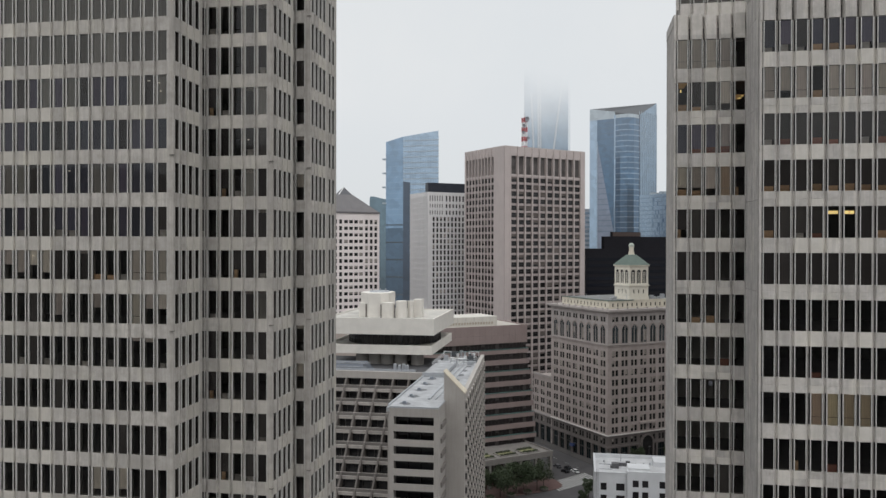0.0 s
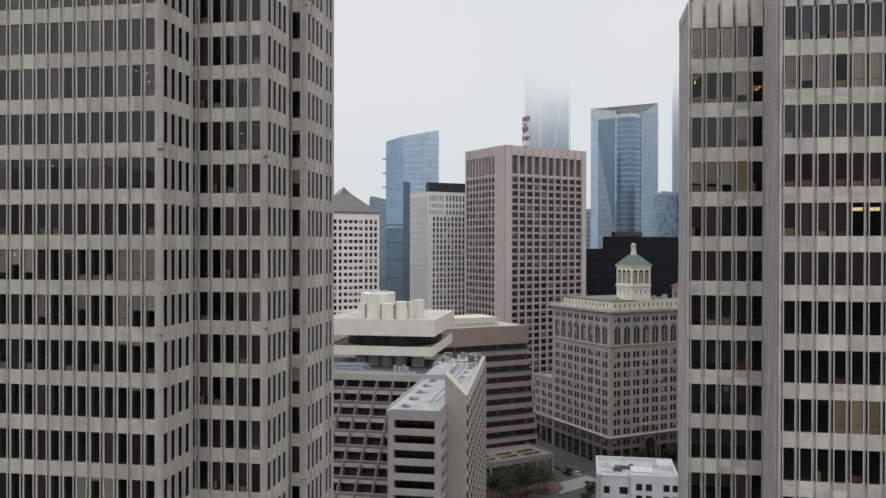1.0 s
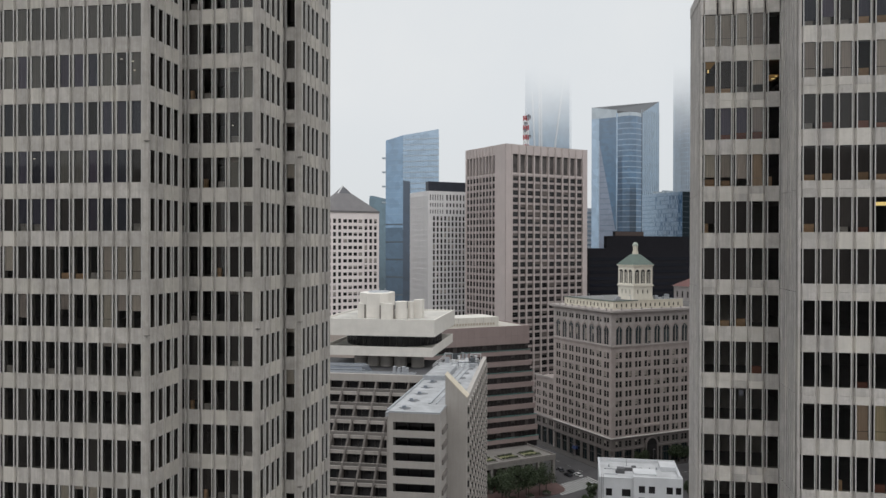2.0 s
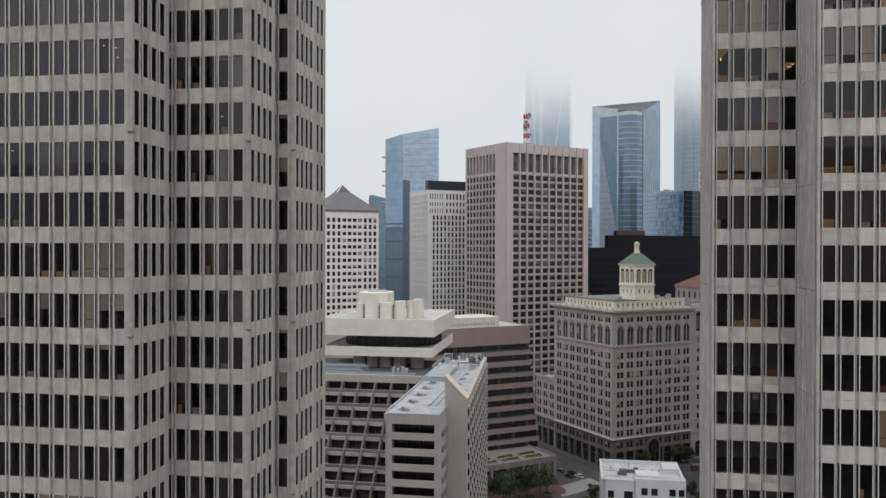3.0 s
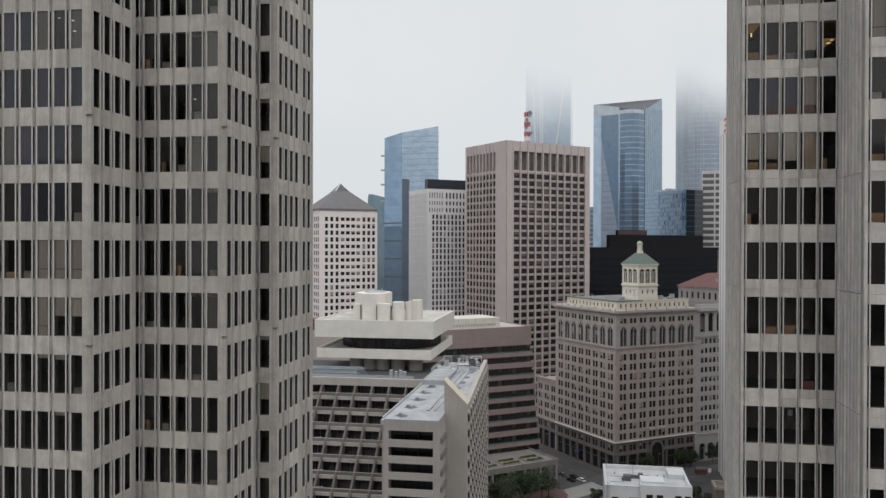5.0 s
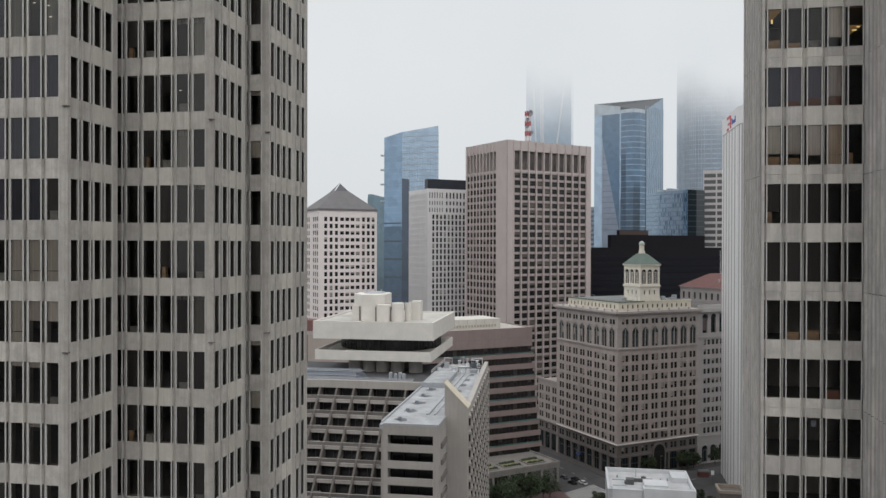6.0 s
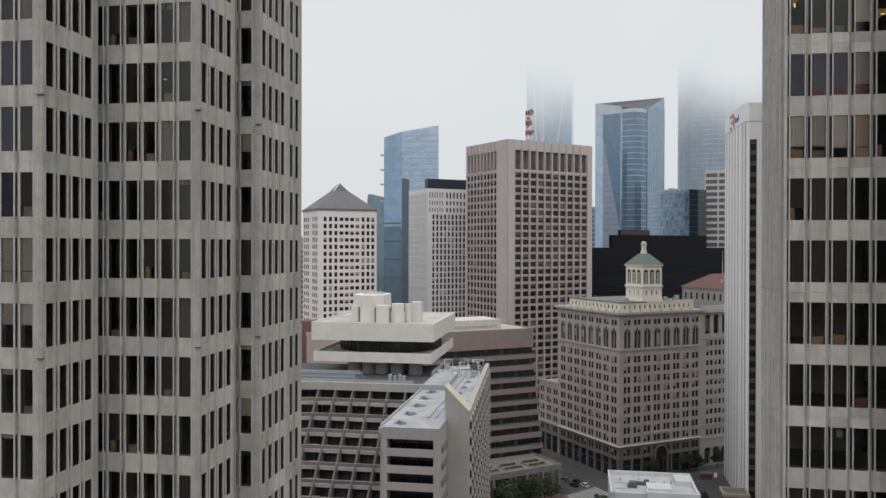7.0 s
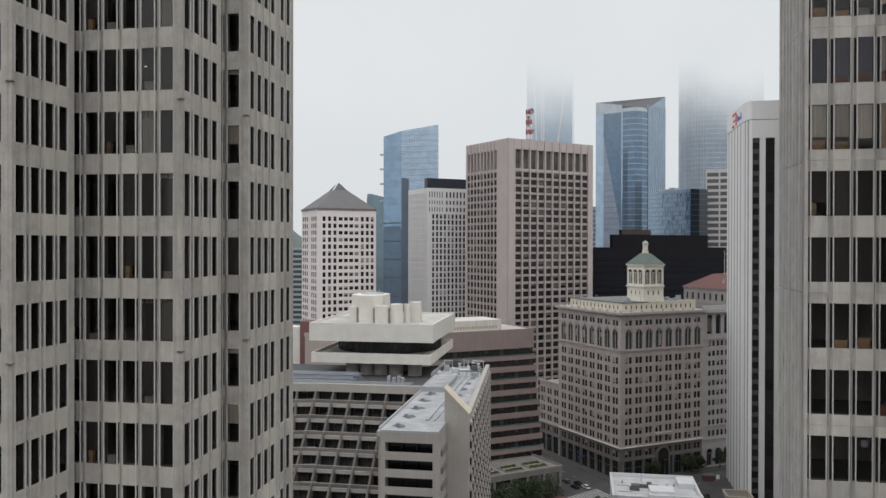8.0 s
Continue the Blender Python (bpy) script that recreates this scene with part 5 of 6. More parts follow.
PALE = stone("pale_grey_precast", (0.73, 0.715, 0.71), 0.93, 0.12, 0.8, 0.2, 0.02)
dk = thing("office_tower", "pale grey precast tower with narrow windows and a dark top", "tower", pose(-95.9, 507.2, 0, 0, 0, 36))
grid_wall(dk, Face(0, 0, 0), 27.2, 0, 117.6, spread(9, 2.6, 26.6, 0.56), storeys(26, 117.0, 3.6, 2.7), PALE, WINDOWS, 0.5, True, "window", 0.0, False, FIT_PALE)
grid_wall(dk, Face(0, 0, 0), 27.2, 117.6, 133.0, spread(6, 0.6, 11.0, 0.4) + spread(6, 12.0, 26.6, 0.5), [(118.6, 121.2), (123.0, 125.4), (127.2, 130.8)], PALE, WINDOWS, 0.5)
grid_wall(dk, Face(0, 28.3, -90), 28.3, 0, 133, spread(12, 0.5, 27.8, 0.44), storeys(32, 130, 3.6, 3.1), PALE, WINDOWS, 0.35, False)
part("core", Mesh().box(1, 27, 1, 28, 0, 132), COREWALL, dk)
part("far_side", Mesh().box(27.0, 27.4, 0.02, 28.3, 0, 133).box(0.02, 27, 28, 28.5, 0, 133), PALE, dk)
part("plant_floor", Mesh().box(0.0, 27.2, 0.3, 4.5, 133.0, 139.0), plain("dark_blue_cladding", (0.025, 0.03, 0.042), 0.4, 0.0, 0.2, 0.3), dk)


df = Face(0, 28.3, -90)
for k in range(13):
    m = Mesh()
    df.box(m, 0.5 + 2.275 * k - 0.35, 0.5 + 2.275 * k + 0.35, 0.0, 0.3, 0, 133)
    part("rib", m, PALE, dk)


def curtain(name, col, rough=0.12, metal=0.6, vary=0.13, size=0.22):
    """Sheets of tinted facade glass: slightly uneven from pane to pane, with a metal coating."""
    m, n, l, b = nodes_of(name)
    v = n.new("ShaderNodeTexVoronoi")
    v.inputs["Scale"].default_value = size
    l.new(coords(n, l, (1, 1, 1.0)), v.inputs["Vector"])
    f = noise_of(n, l, coords(n, l, (1, 1, 0.5)), 0.06, 4.0)
    hsv = n.new("ShaderNodeSeparateColor")
    l.new(v.outputs["Color"], hsv.inputs[0])
    c = mixed(n, l, hsv.outputs[0], tuple(x * (1 - vary) for x in col), tuple(min(1, x * (1 + vary)) for x in col))
    c = mixed(n, l, ranged(n, l, f, 0.35, 0.7, 0.0, 0.12), c, tuple(x * 0.6 for x in col))
    l.new(c, b.inputs["Base Color"])
    b.inputs["Roughness"].default_value, b.inputs["Metallic"].default_value = rough, metal
    return m


BLUE = curtain("blue_facade_glass", (0.1, 0.185, 0.295))
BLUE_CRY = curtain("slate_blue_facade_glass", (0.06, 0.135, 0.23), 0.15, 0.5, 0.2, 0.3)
BLUE_LIGHT = curtain("pale_blue_facade_glass", (0.25, 0.37, 0.5))
# lightened blues: the haze before far glass is mixed into the colour
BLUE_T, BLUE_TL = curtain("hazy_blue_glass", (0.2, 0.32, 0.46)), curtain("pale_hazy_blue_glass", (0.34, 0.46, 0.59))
BLUE_DEEP = curtain("mid_blue_facade_glass", (0.07, 0.13, 0.2), 0.12, 0.5)
BLUE_DARK = curtain("deep_blue_facade_glass", (0.035, 0.06, 0.1), 0.1, 0.3)
TEAL_DARK = dark_glass("dark_teal_facade_glass", (0.008, 0.018, 0.025), 0.3, 0.3, 0.12)
BLUE_FINE = curtain("pale_blue_paned_glass", (0.34, 0.45, 0.56), 0.15, 0.5, 0.14, 0.7)
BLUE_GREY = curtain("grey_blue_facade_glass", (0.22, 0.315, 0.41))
LINE = plain("facade_band", (0.34, 0.4, 0.45), 0.4, 0.4)
LINE_DARK = plain("dark_facade_band", (0.03, 0.045, 0.06), 0.5, 0.2)


def sheer(tower, pts, tops, glass, name="glass_face", z0=0.0):
    """Upright glass faces over a line of points, each point with its own top."""
    for (a, za), (b, zb), g in zip(list(zip(pts, tops))[:-1], list(zip(pts, tops))[1:], glass):
        part(name, Mesh().quad((*a, z0), (*b, z0), (*b, zb), (*a, za)), g, tower)


def bands(tower, a, b, zs, mat, out=0.25, h=0.5):
    ang = math.degrees(math.atan2(b[1] - a[1], b[0] - a[0]))
    face, w = Face(*a, ang), math.hypot(b[0] - a[0], b[1] - a[1])
    for z in zs:
        m = Mesh()
        face.box(m, 0.0, w, -0.1, out, z, z + h)
        part("band", m, mat, tower)


def uprights(tower, a, b, n, z0, z1, mat, out=0.2, w=0.25):
    ang = math.degrees(math.atan2(b[1] - a[1], b[0] - a[0]))
    face, L, m = Face(*a, ang), math.hypot(b[0] - a[0], b[1] - a[1]), Mesh()
    for i in range(n + 1):
        u = L * i / n
        face.box(m, u - w / 2, u + w / 2, -0.1, out, z0, z1)
    part("mullions", m, mat, tower, "", None, "stuff")


blue = thing("glass_tower", "tall blue glass tower with a slanting top in haze", "tower", pose(0, 0, 0))
A, B, C, D, E5 = (-149.9, 614.1), (-134.6, 607.2), (-106.3, 603.3), (-119, 650), (-160, 660)
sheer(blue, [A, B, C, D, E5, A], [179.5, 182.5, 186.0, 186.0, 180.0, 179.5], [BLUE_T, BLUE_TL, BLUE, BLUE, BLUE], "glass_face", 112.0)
sheer(blue, [A, B, C, D, E5, A], [112.0] * 6, [BLUE_DEEP, BLUE_DARK, BLUE, BLUE, BLUE], "lower_face")
# dark strip painted as a reflection on the tower's front
part("lower_glass", Mesh().hexa([(-134.5, 606.9, 0), (-129.0, 606.0, 0), (-129, 606.2, 0), (-134.5, 607.1, 0), (-134.5, 606.9, 148), (-129.0, 606.0, 147), (-129, 606.2, 147), (-134.5, 607.1, 148)]), BLUE_DARK, blue)
part("roof", Mesh().quad((*A, 179.4), (*B, 182.4), (*C, 185.9), (*D, 185.9), (*E5, 179.9)), H_DECK, blue)
bands(blue, A, B, [60 + 13.5 * i for i in range(5)], LINE_DARK, 0.2, 0.9)
bands(blue, B, C, [120 + 4.2 * i for i in range(15)], LINE, 0.2, 0.7)
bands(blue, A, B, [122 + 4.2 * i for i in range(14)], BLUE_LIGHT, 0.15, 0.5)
uprights(blue, B, C, 14, 110, 182, BLUE_LIGHT)
for z in (131, 143.5, 154.5, 165.5):
    part("terrace", Mesh().box(A[0] - 2.8, A[0] + 0.5, A[1] - 0.5, A[1] + 3, z, z + 1.1), LINE, blue)

cry = thing("glass_tower", "faceted blue glass tower with a notched slanting crown", "tower", pose(0, 0, 0))
K = [(7.8, 664.7), (27.4, 655.5), (31.5, 651.5), (37, 649.8), (42.0, 652.2), (46.7, 658.8), (61.9, 680.3), (40, 712), (20, 712)]
Tz = [209.4, 206.2, 205.4, 204.6, 203.8, 203.0, 215.5, 215.5, 209.4]
# glass tint differs by facet, painting how light falls on each side
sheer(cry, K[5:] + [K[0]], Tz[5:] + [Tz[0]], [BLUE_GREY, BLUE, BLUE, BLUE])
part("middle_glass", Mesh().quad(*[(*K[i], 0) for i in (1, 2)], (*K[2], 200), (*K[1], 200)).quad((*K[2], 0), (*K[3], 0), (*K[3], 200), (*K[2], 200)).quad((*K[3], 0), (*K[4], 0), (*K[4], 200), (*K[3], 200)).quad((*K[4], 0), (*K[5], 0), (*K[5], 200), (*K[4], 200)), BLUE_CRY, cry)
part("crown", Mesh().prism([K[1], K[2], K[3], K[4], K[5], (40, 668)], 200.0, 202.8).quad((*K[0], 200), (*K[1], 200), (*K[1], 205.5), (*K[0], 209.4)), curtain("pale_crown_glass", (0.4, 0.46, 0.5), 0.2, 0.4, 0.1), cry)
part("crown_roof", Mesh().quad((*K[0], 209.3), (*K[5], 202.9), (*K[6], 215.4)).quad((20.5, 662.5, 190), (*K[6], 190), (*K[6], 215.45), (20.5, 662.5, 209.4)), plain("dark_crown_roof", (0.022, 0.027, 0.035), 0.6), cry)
F_A, F_B = K[0], K[1]
lerp = lambda f: (F_A[0] + (F_B[0] - F_A[0]) * f, F_A[1] + (F_B[1] - F_A[1]) * f)
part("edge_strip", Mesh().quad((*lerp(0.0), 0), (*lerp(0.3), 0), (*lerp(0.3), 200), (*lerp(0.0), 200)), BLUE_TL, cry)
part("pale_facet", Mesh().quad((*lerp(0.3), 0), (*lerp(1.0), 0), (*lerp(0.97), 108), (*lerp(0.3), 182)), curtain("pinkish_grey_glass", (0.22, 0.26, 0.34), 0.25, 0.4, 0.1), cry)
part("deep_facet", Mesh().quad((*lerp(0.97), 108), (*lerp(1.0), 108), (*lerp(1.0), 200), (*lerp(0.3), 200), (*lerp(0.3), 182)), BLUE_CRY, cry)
bands(cry, lerp(0.3), lerp(1.0), [184 + 4.3 * i for i in range(4)], BLUE_DEEP, 0.1, 0.5)
for i in range(22):
    z = 104 + 4.3 * i
    m = Mesh()
    for a, b in zip(K[1:5], K[2:6]):
        f = Face(*a, math.degrees(math.atan2(b[1] - a[1], b[0] - a[0])))
        f.box(m, 0, math.hypot(b[0] - a[0], b[1] - a[1]), -0.2, 0.3, z, z + 0.55)
    part("band", m, BLUE_TL, cry)
uprights(cry, K[5], K[6], 9, 95, 206, LINE, 0.2, 0.2)
bands(cry, K[5], K[6], [100 + 4.3 * i for i in range(24)], BLUE_LIGHT, 0.15, 0.5)
part("corner_post", Mesh().tube(*K[1], 0, 203, 0.7, None, 8), BLUE_TL, cry)
part("corner_post", Mesh().tube(*K[5], 0, 203, 0.45, None, 8), BLUE_DARK, cry)
bands(cry, lerp(0.32), lerp(0.96), [110 + 4.3 * i for i in range(17)], BLUE_DEEP, 0.08, 0.3)
p, q = lerp(0.3), lerp(0.315)
part("facet_edge", Mesh().quad((*p, 0), (*q, 0), (*q, 182), (*p, 182)), LINE, cry, "", pose(-0.05, -0.12, 0))

fogl = thing("glass_tower", "slender glass tower with pale diagonal braces lost in cloud", "tower", pose(0, 0, 0))
P = [(-54.9, 804), (-11.7, 811), (-10, 850), (-58, 845), (-54.9, 804)]
sheer(fogl, P, [300] * 5, [BLUE_GREY] * 4)
ff = Face(*P[0], math.degrees(math.atan2(7, 43.2)))
for u0, z0, u1, z1 in ((13.5, 300, 14.5, 160), (15.5, 300, 16.5, 160), (39, 270, 25, 160), (7, 250, 11, 160)):
    p = [ff.at(u0 - 0.8, 0.6), ff.at(u0 + 0.8, 0.6), ff.at(u0 + 0.8, 0), ff.at(u0 - 0.8, 0)]
    q = [ff.at(u1 - 0.8, 0.6), ff.at(u1 + 0.8, 0.6), ff.at(u1 + 0.8, 0), ff.at(u1 - 0.8, 0)]
    part("brace", Mesh().hexa([(*a, z1) for a in q] + [(*a, z0) for a in p]), plain("white_brace", (0.5, 0.53, 0.56), 0.5), fogl)
fogr = thing("glass_tower", "broad round-cornered pale glass tower vanishing upward into cloud", "tower", pose(0, 0, 0))
ring = []
for k in range(24):
    a = 2 * math.pi * k / 24
    ring.append((124 + 35 * math.copysign(abs(math.cos(a)) ** 0.55, math.cos(a)), 806 + 36 * math.copysign(abs(math.sin(a)) ** 0.55, math.sin(a))))
part("shaft", Mesh().prism(ring, 0, 300), curtain("grey_slate_facade_glass", (0.1, 0.15, 0.21), 0.15, 0.5), fogr)
for i in range(42):
    z = 120 + 4.3 * i
    grown = [(124 + (x - 124) * 1.008, 806 + (y - 806) * 1.008) for x, y in ring]
    part("band", Mesh().prism(grown, z, z + 0.6), BLUE_TL, fogr)
m = Mesh()
for k in range(24):
    for s in (0.0, 0.33, 0.66):
        (x, y), (x2, y2) = ring[k], ring[(k + 1) % 24]
        x, y = x + (x2 - x) * s, y + (y2 - y) * s
        m.tube(124 + (x - 124) * 1.012, 806 + (y - 806) * 1.01, 100, 300, 0.42, None, 4)
part("mullions", m, BLUE_GREY, fogr, "", None, "stuff")

low = thing("glass_block", "low blue glass office block with a dark end wall", "building", pose(69.6, 591.5, 0, 0, 0, 36))
part("front_glass", Mesh().quad((0, 42.4, 0), (0, 0, 0), (0, 0, 136.6), (0, 42.4, 136.6)), BLUE_FINE, low)
part("end_glass", Mesh().quad((0, 0, 0), (15.5, 0, 0), (15.5, 0, 136.6), (0, 0, 136.6)), TEAL_DARK, low)
part("roof", Mesh().box(0.05, 15.4, 0.05, 42.4, 135, 136.4), H_DECK, low)
part("far_side", Mesh().box(15.4, 15.6, 0, 42.4, 0, 136.4).box(0, 15.4, 42.4, 42.6, 0, 136.4), BLUE_DARK, low)
lf = Face(0, 42.4, -90)
for i in range(12):
    m = Mesh()
    lf.box(m, 0, 42.4, -0.05, 0.15, 100 + 3.1 * i, 100.25 + 3.1 * i)
    part("band", m, BLUE, low)
m = Mesh()
for k in range(36):
    lf.box(m, 1.2 * k - 0.1, 1.2 * k + 0.1, -0.05, 0.12, 98, 136.6)
part("mullions", m, BLUE_GREY, low, "", None, "stuff")
for k in range(10):
    part("end_band", Mesh().box(0, 15.5, -0.1, 0.0, 100 + 3.7 * k, 100.35 + 3.7 * k), LINE_DARK, low)
for k, (u, h) in enumerate(((18, 1.6), (23, 2.2), (29, 1.4), (33, 2.0))):
    part("roof_unit", Mesh().box(3, 7, u - 1.5, u + 1.5, 136.4, 136.6 + h), LINE, low)
rg = random.Random(3)
panel = Mesh().box(-0.28, 0.28, -0.2, 0.0, 0, 2.5).data("shade_panel", BLUE)
for i in range(110):
    u, r = 41.8 - 28 * rg.random() ** 1.6, rg.randrange(11)
    part("shade_panel", panel, None, low, "", lf.place(u, 0.0, 100.4 + 3.1 * r))

# black lifted a little, to put the haze before the block into it
BLACK = stone("black_stone_cladding", (0.0165, 0.016, 0.0195), 0.8, 0.2, 0.9, 0.0, 0.03)
BLACK_GLASS = dark_glass("black_ribbon_glass", (0.013, 0.0145, 0.021), 0.2, 0.4, 0.15)
for mat in (BLACK, BLACK_GLASS):
    mat.node_tree.nodes["Principled BSDF"].inputs["Specular IOR Level"].default_value = 0.12
blk = thing("office_block", "long near-black office block with faint window bands and stepped roof", "building", pose(3.7, 513, 0, 0, 0, 36))
for x0, x1, y0, y1, z0, z1 in ((0, 107, 0, 20, 0, 96.8), (16.0, 93, 2.0, 5, 96.8, 104.6), (23, 46, 2.6, 5, 104.6, 107.6)):
    part("block", Mesh().box(x0, x1, y0, y1, z0, z1), BLACK, blk)
for i in range(12):
    part("window_band", Mesh().box(1, 106, -0.12, 0.0, 44 + 4.1 * i, 45.9 + 4.1 * i), BLACK_GLASS, blk)
part("plant_room", Mesh().box(23.1, 45.9, 2.4, 2.6, 104.8, 107.4), plain("rust_brown_cladding", (0.05, 0.032, 0.026), 0.7), blk)

far = thing("office_block", "pale hazy office block far behind the granite tower", "building", pose(2.5, 720, 0))
# pale body colour with the distance haze already in it
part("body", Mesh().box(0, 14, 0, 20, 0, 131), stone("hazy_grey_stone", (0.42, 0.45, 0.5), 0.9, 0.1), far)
for i in range(9):
    part("window_band", Mesh().box(0.5, 13.5, -0.15, 0, 94 + 4.0 * i, 96 + 4.0 * i), BLUE_GREY, far)

stp = thing("office_tower", "grey tower with dark horizontal window bands", "tower", pose(82.2, 608, 0, 0, 0, -9.4))
grid_wall(stp, Face(0, 0, 0), 25.8, 0, 151.0, [(0.7, 8.4), (9.4, 17.0), (18.0, 25.0)], storeys(24, 148.6, 4.4, 2.7), stone("dull_grey_precast", (0.46, 0.425, 0.415), 0.9, 0.2, 0.85, 0.3), WINDOWS, 0.5, True)
part("core", Mesh().box(0.0, 25.8, 0.8, 25, 0, 150), COREWALL, stp)

BANK = stone("white_ribbed_cladding", (0.81, 0.795, 0.79), 0.93, 0.08, 0.7, 0.18, 0.0)
bank = thing("bank_tower", "white ribbed office tower with rounded corner and two dark window strips", "tower", pose(57.0, 340.4, 0))
for x0, x1, z0, z1 in ((1.9, 34, 145.1, 152.0), (1.9, 34, 138.2, 144.85), (1.9, 2.06, 0, 138.2), (4.67, 6.67, 0, 138.2), (10.05, 34, 0, 138.2)):
    part("front_wall", Mesh().box(x0, x1, 0.0, 1.0, z0, z1), BANK, bank)
for x0, x1 in ((2.06, 4.67), (6.67, 10.05)):
    for r in range(34):
        z = 138.2 - 4.1 * (r + 1)
        if z > -0.5:
            part("strip_window", Mesh().box(x0, x1, 0.85, 0.95, max(z, 0), z + (4.05 if x1 > 5 else 2.4)), WINDOWS, bank)
            if x1 < 5:
                part("strip_panel", Mesh().box(x0, x1, 0.8, 0.95, z + 2.44, z + 4.1), plain("dark_grey_panel", (0.07, 0.07, 0.075), 0.6) if r == 0 else bpy.data.materials["dark_grey_panel"], bank)
# grey between the white ribs paints the shadow of the grooves
GROOVE_SHADE = stone("grey_groove_shade", (0.38, 0.375, 0.375), 0.95, 0.08, 0.7, 0.2, 0.0)
for k in range(6):  # the rounded corner, in white staves and grey ones painted as shaded grooves
    a0, a1 = math.pi / 2 * k / 6, math.pi / 2 * (k + 1) / 6
    c = lambda a, r: (1.9 - (1.9 - r) * math.sin(a), 6.0 - (6.0 - r) * math.cos(a))
    q = lambda r: [c(a0, r), c(a0, 0.6), c(a1, 0.6), c(a1, r)]
    part("corner_stave", Mesh().prism(q(0.08 if k in (2, 4) else 0.0), 0, 144.85), GROOVE_SHADE if k in (2, 4) else BANK, bank)
    part("corner_crown", Mesh().prism(q(0.0), 145.1, 152), BANK, bank)
wf = Face(0, 40.3, -90)
m = Mesh()
wf.box(m, 0, 34.3, -0.8, -0.09, 0, 145)
part("side_wall", m, GROOVE_SHADE, bank)
for i in range(6):
    m, u = Mesh(), 0.6 + i * 6.2
    m.prism([wf.at(max(0, u - 1.95), -0.1), wf.at(max(0.05, u - 1.85), -0.0), wf.at(u + 1.85, -0.0), wf.at(u + 1.95, -0.1)], 0, 144.85)
    part("rib", m, BANK, bank)
m = Mesh()
wf.box(m, 0, 34.3, -0.8, 0.06, 145.1, 152)
part("side_crown", m, BANK, bank)
part("core", Mesh().prism([(2.6, 1.05), (34, 1.05), (34, 40), (0.9, 40), (0.9, 6.5)], 0, 151), COREWALL, bank)
part("far_side", Mesh().box(34, 34.5, 0, 40.3, 0, 152).box(0.1, 34, 40.0, 40.5, 0, 152), BANK, bank)
LOGO_R, LOGO_B = plain("red_sign_enamel", (0.6, 0.03, 0.06), 0.4), plain("blue_sign_enamel", (0.05, 0.1, 0.4), 0.4)
m = Mesh()
for u0, u1, z0, z1 in ((12.5, 19.5, 150.2, 151.2), (14.5, 19.5, 147.6, 148.4), (12.0, 15.5, 145.6, 146.5), (19.5, 20.9, 145.8, 150.6)):
    wf.box(m, u0, u1, 0.07, 0.3, z0, z1)
part("sign_mark", m, LOGO_R, bank, "red sign mark on the crown")
for i in range(4):
    m = Mesh()
    wf.box(m, 23.0 + 2.2 * i, 23.7 + 2.2 * i, 0.07, 0.3, 146.8, 148.3 + (1.0 if i in (0, 3) else 0))
    part("sign_bar", m, LOGO_B, bank, "blue sign bar on the crown")

# far bits between the hotel and the west tower
TEAL = plain("pale_teal_facade", (0.25, 0.33, 0.34), 0.3, 0.2)
tl = thing("office_tower", "greenish glass tower with a pitched top far off", "tower", pose(-244, 617, 0))
part("shaft", Mesh().box(0, 30, 0, 25, 0, 96), TEAL, tl)
part("gable", Mesh().prism([(0, 0), (30, 0), (30, 25), (0, 25)], 96, 110, [(14, 10), (16, 10), (16, 15), (14, 15)]), COPPER, tl)
for i in range(22):
    part("window_band", Mesh().box(0.5, 29.5, -0.15, 0, 10 + 3.9 * i, 12.2 + 3.9 * i), WINDOWS, tl)
hz = thing("glass_block", "hazy teal glass tower behind the pyramid roof", "building", pose(-189, 704, 0))
# teal greyed in the colour itself to stand for haze
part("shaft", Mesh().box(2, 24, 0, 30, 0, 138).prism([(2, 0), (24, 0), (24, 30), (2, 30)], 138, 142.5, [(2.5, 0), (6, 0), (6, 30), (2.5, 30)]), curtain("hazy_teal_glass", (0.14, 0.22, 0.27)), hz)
MAROON = stone("maroon_panels", (0.175, 0.085, 0.078), 0.85, 0.3, 0.8, 0.2)
mr = thing("office_block", "maroon panelled office block behind the hotel", "building", pose(-103.2, 312.5, 0))
part("body", Mesh().box(-4.2, 0, 0, 7, 0, 69.4), MAROON, mr)
part("end_wall", Mesh().box(-20, -4.4, 0.5, 7, 0, 67.2), H_WHITE, mr)

bg = thing("office_block", "beige stone office block behind the hotel roof", "building", pose(-102.8, 305, 0))
part("body", Mesh().box(0, 30, 0, 7, 0, 64.8), stone("beige_block_stone", (0.42, 0.36, 0.32), 0.9, 0.2), bg)
part("parapet", Mesh().box(-0.2, 30.2, -0.2, 0.5, 64.8, 66.0), O_LIGHT, bg)

# ---- the brown banded block on its planted podium ----
BROWN = stone("brown_granite_bands", (0.29, 0.226, 0.213), 0.85, 0.15, 0.75, 0.25, 0.03)
POD = stone("podium_concrete", (0.27, 0.252, 0.235), 0.75, 0.25, 0.85, 0.3)
TEALBAND = plain("teal_glass_edge", (0.07, 0.16, 0.15), 0.3)
BR_GLASS = dark_glass("banded_block_glass", (0.022, 0.018, 0.018), 0.12, 0.5)
BR_SHADE = plain("brown_office_shade", (0.05, 0.042, 0.04), 0.9)
br = thing("office_block", "brown granite office block with dark ribbon windows and teal edges", "building", pose(-22.85, 357.2, 0, 0, 0, G))
LB = 78.0
part("band", Mesh().box(-LB, -0.06, 0.06, 28, 56.1, 63.2), COREWALL, br)
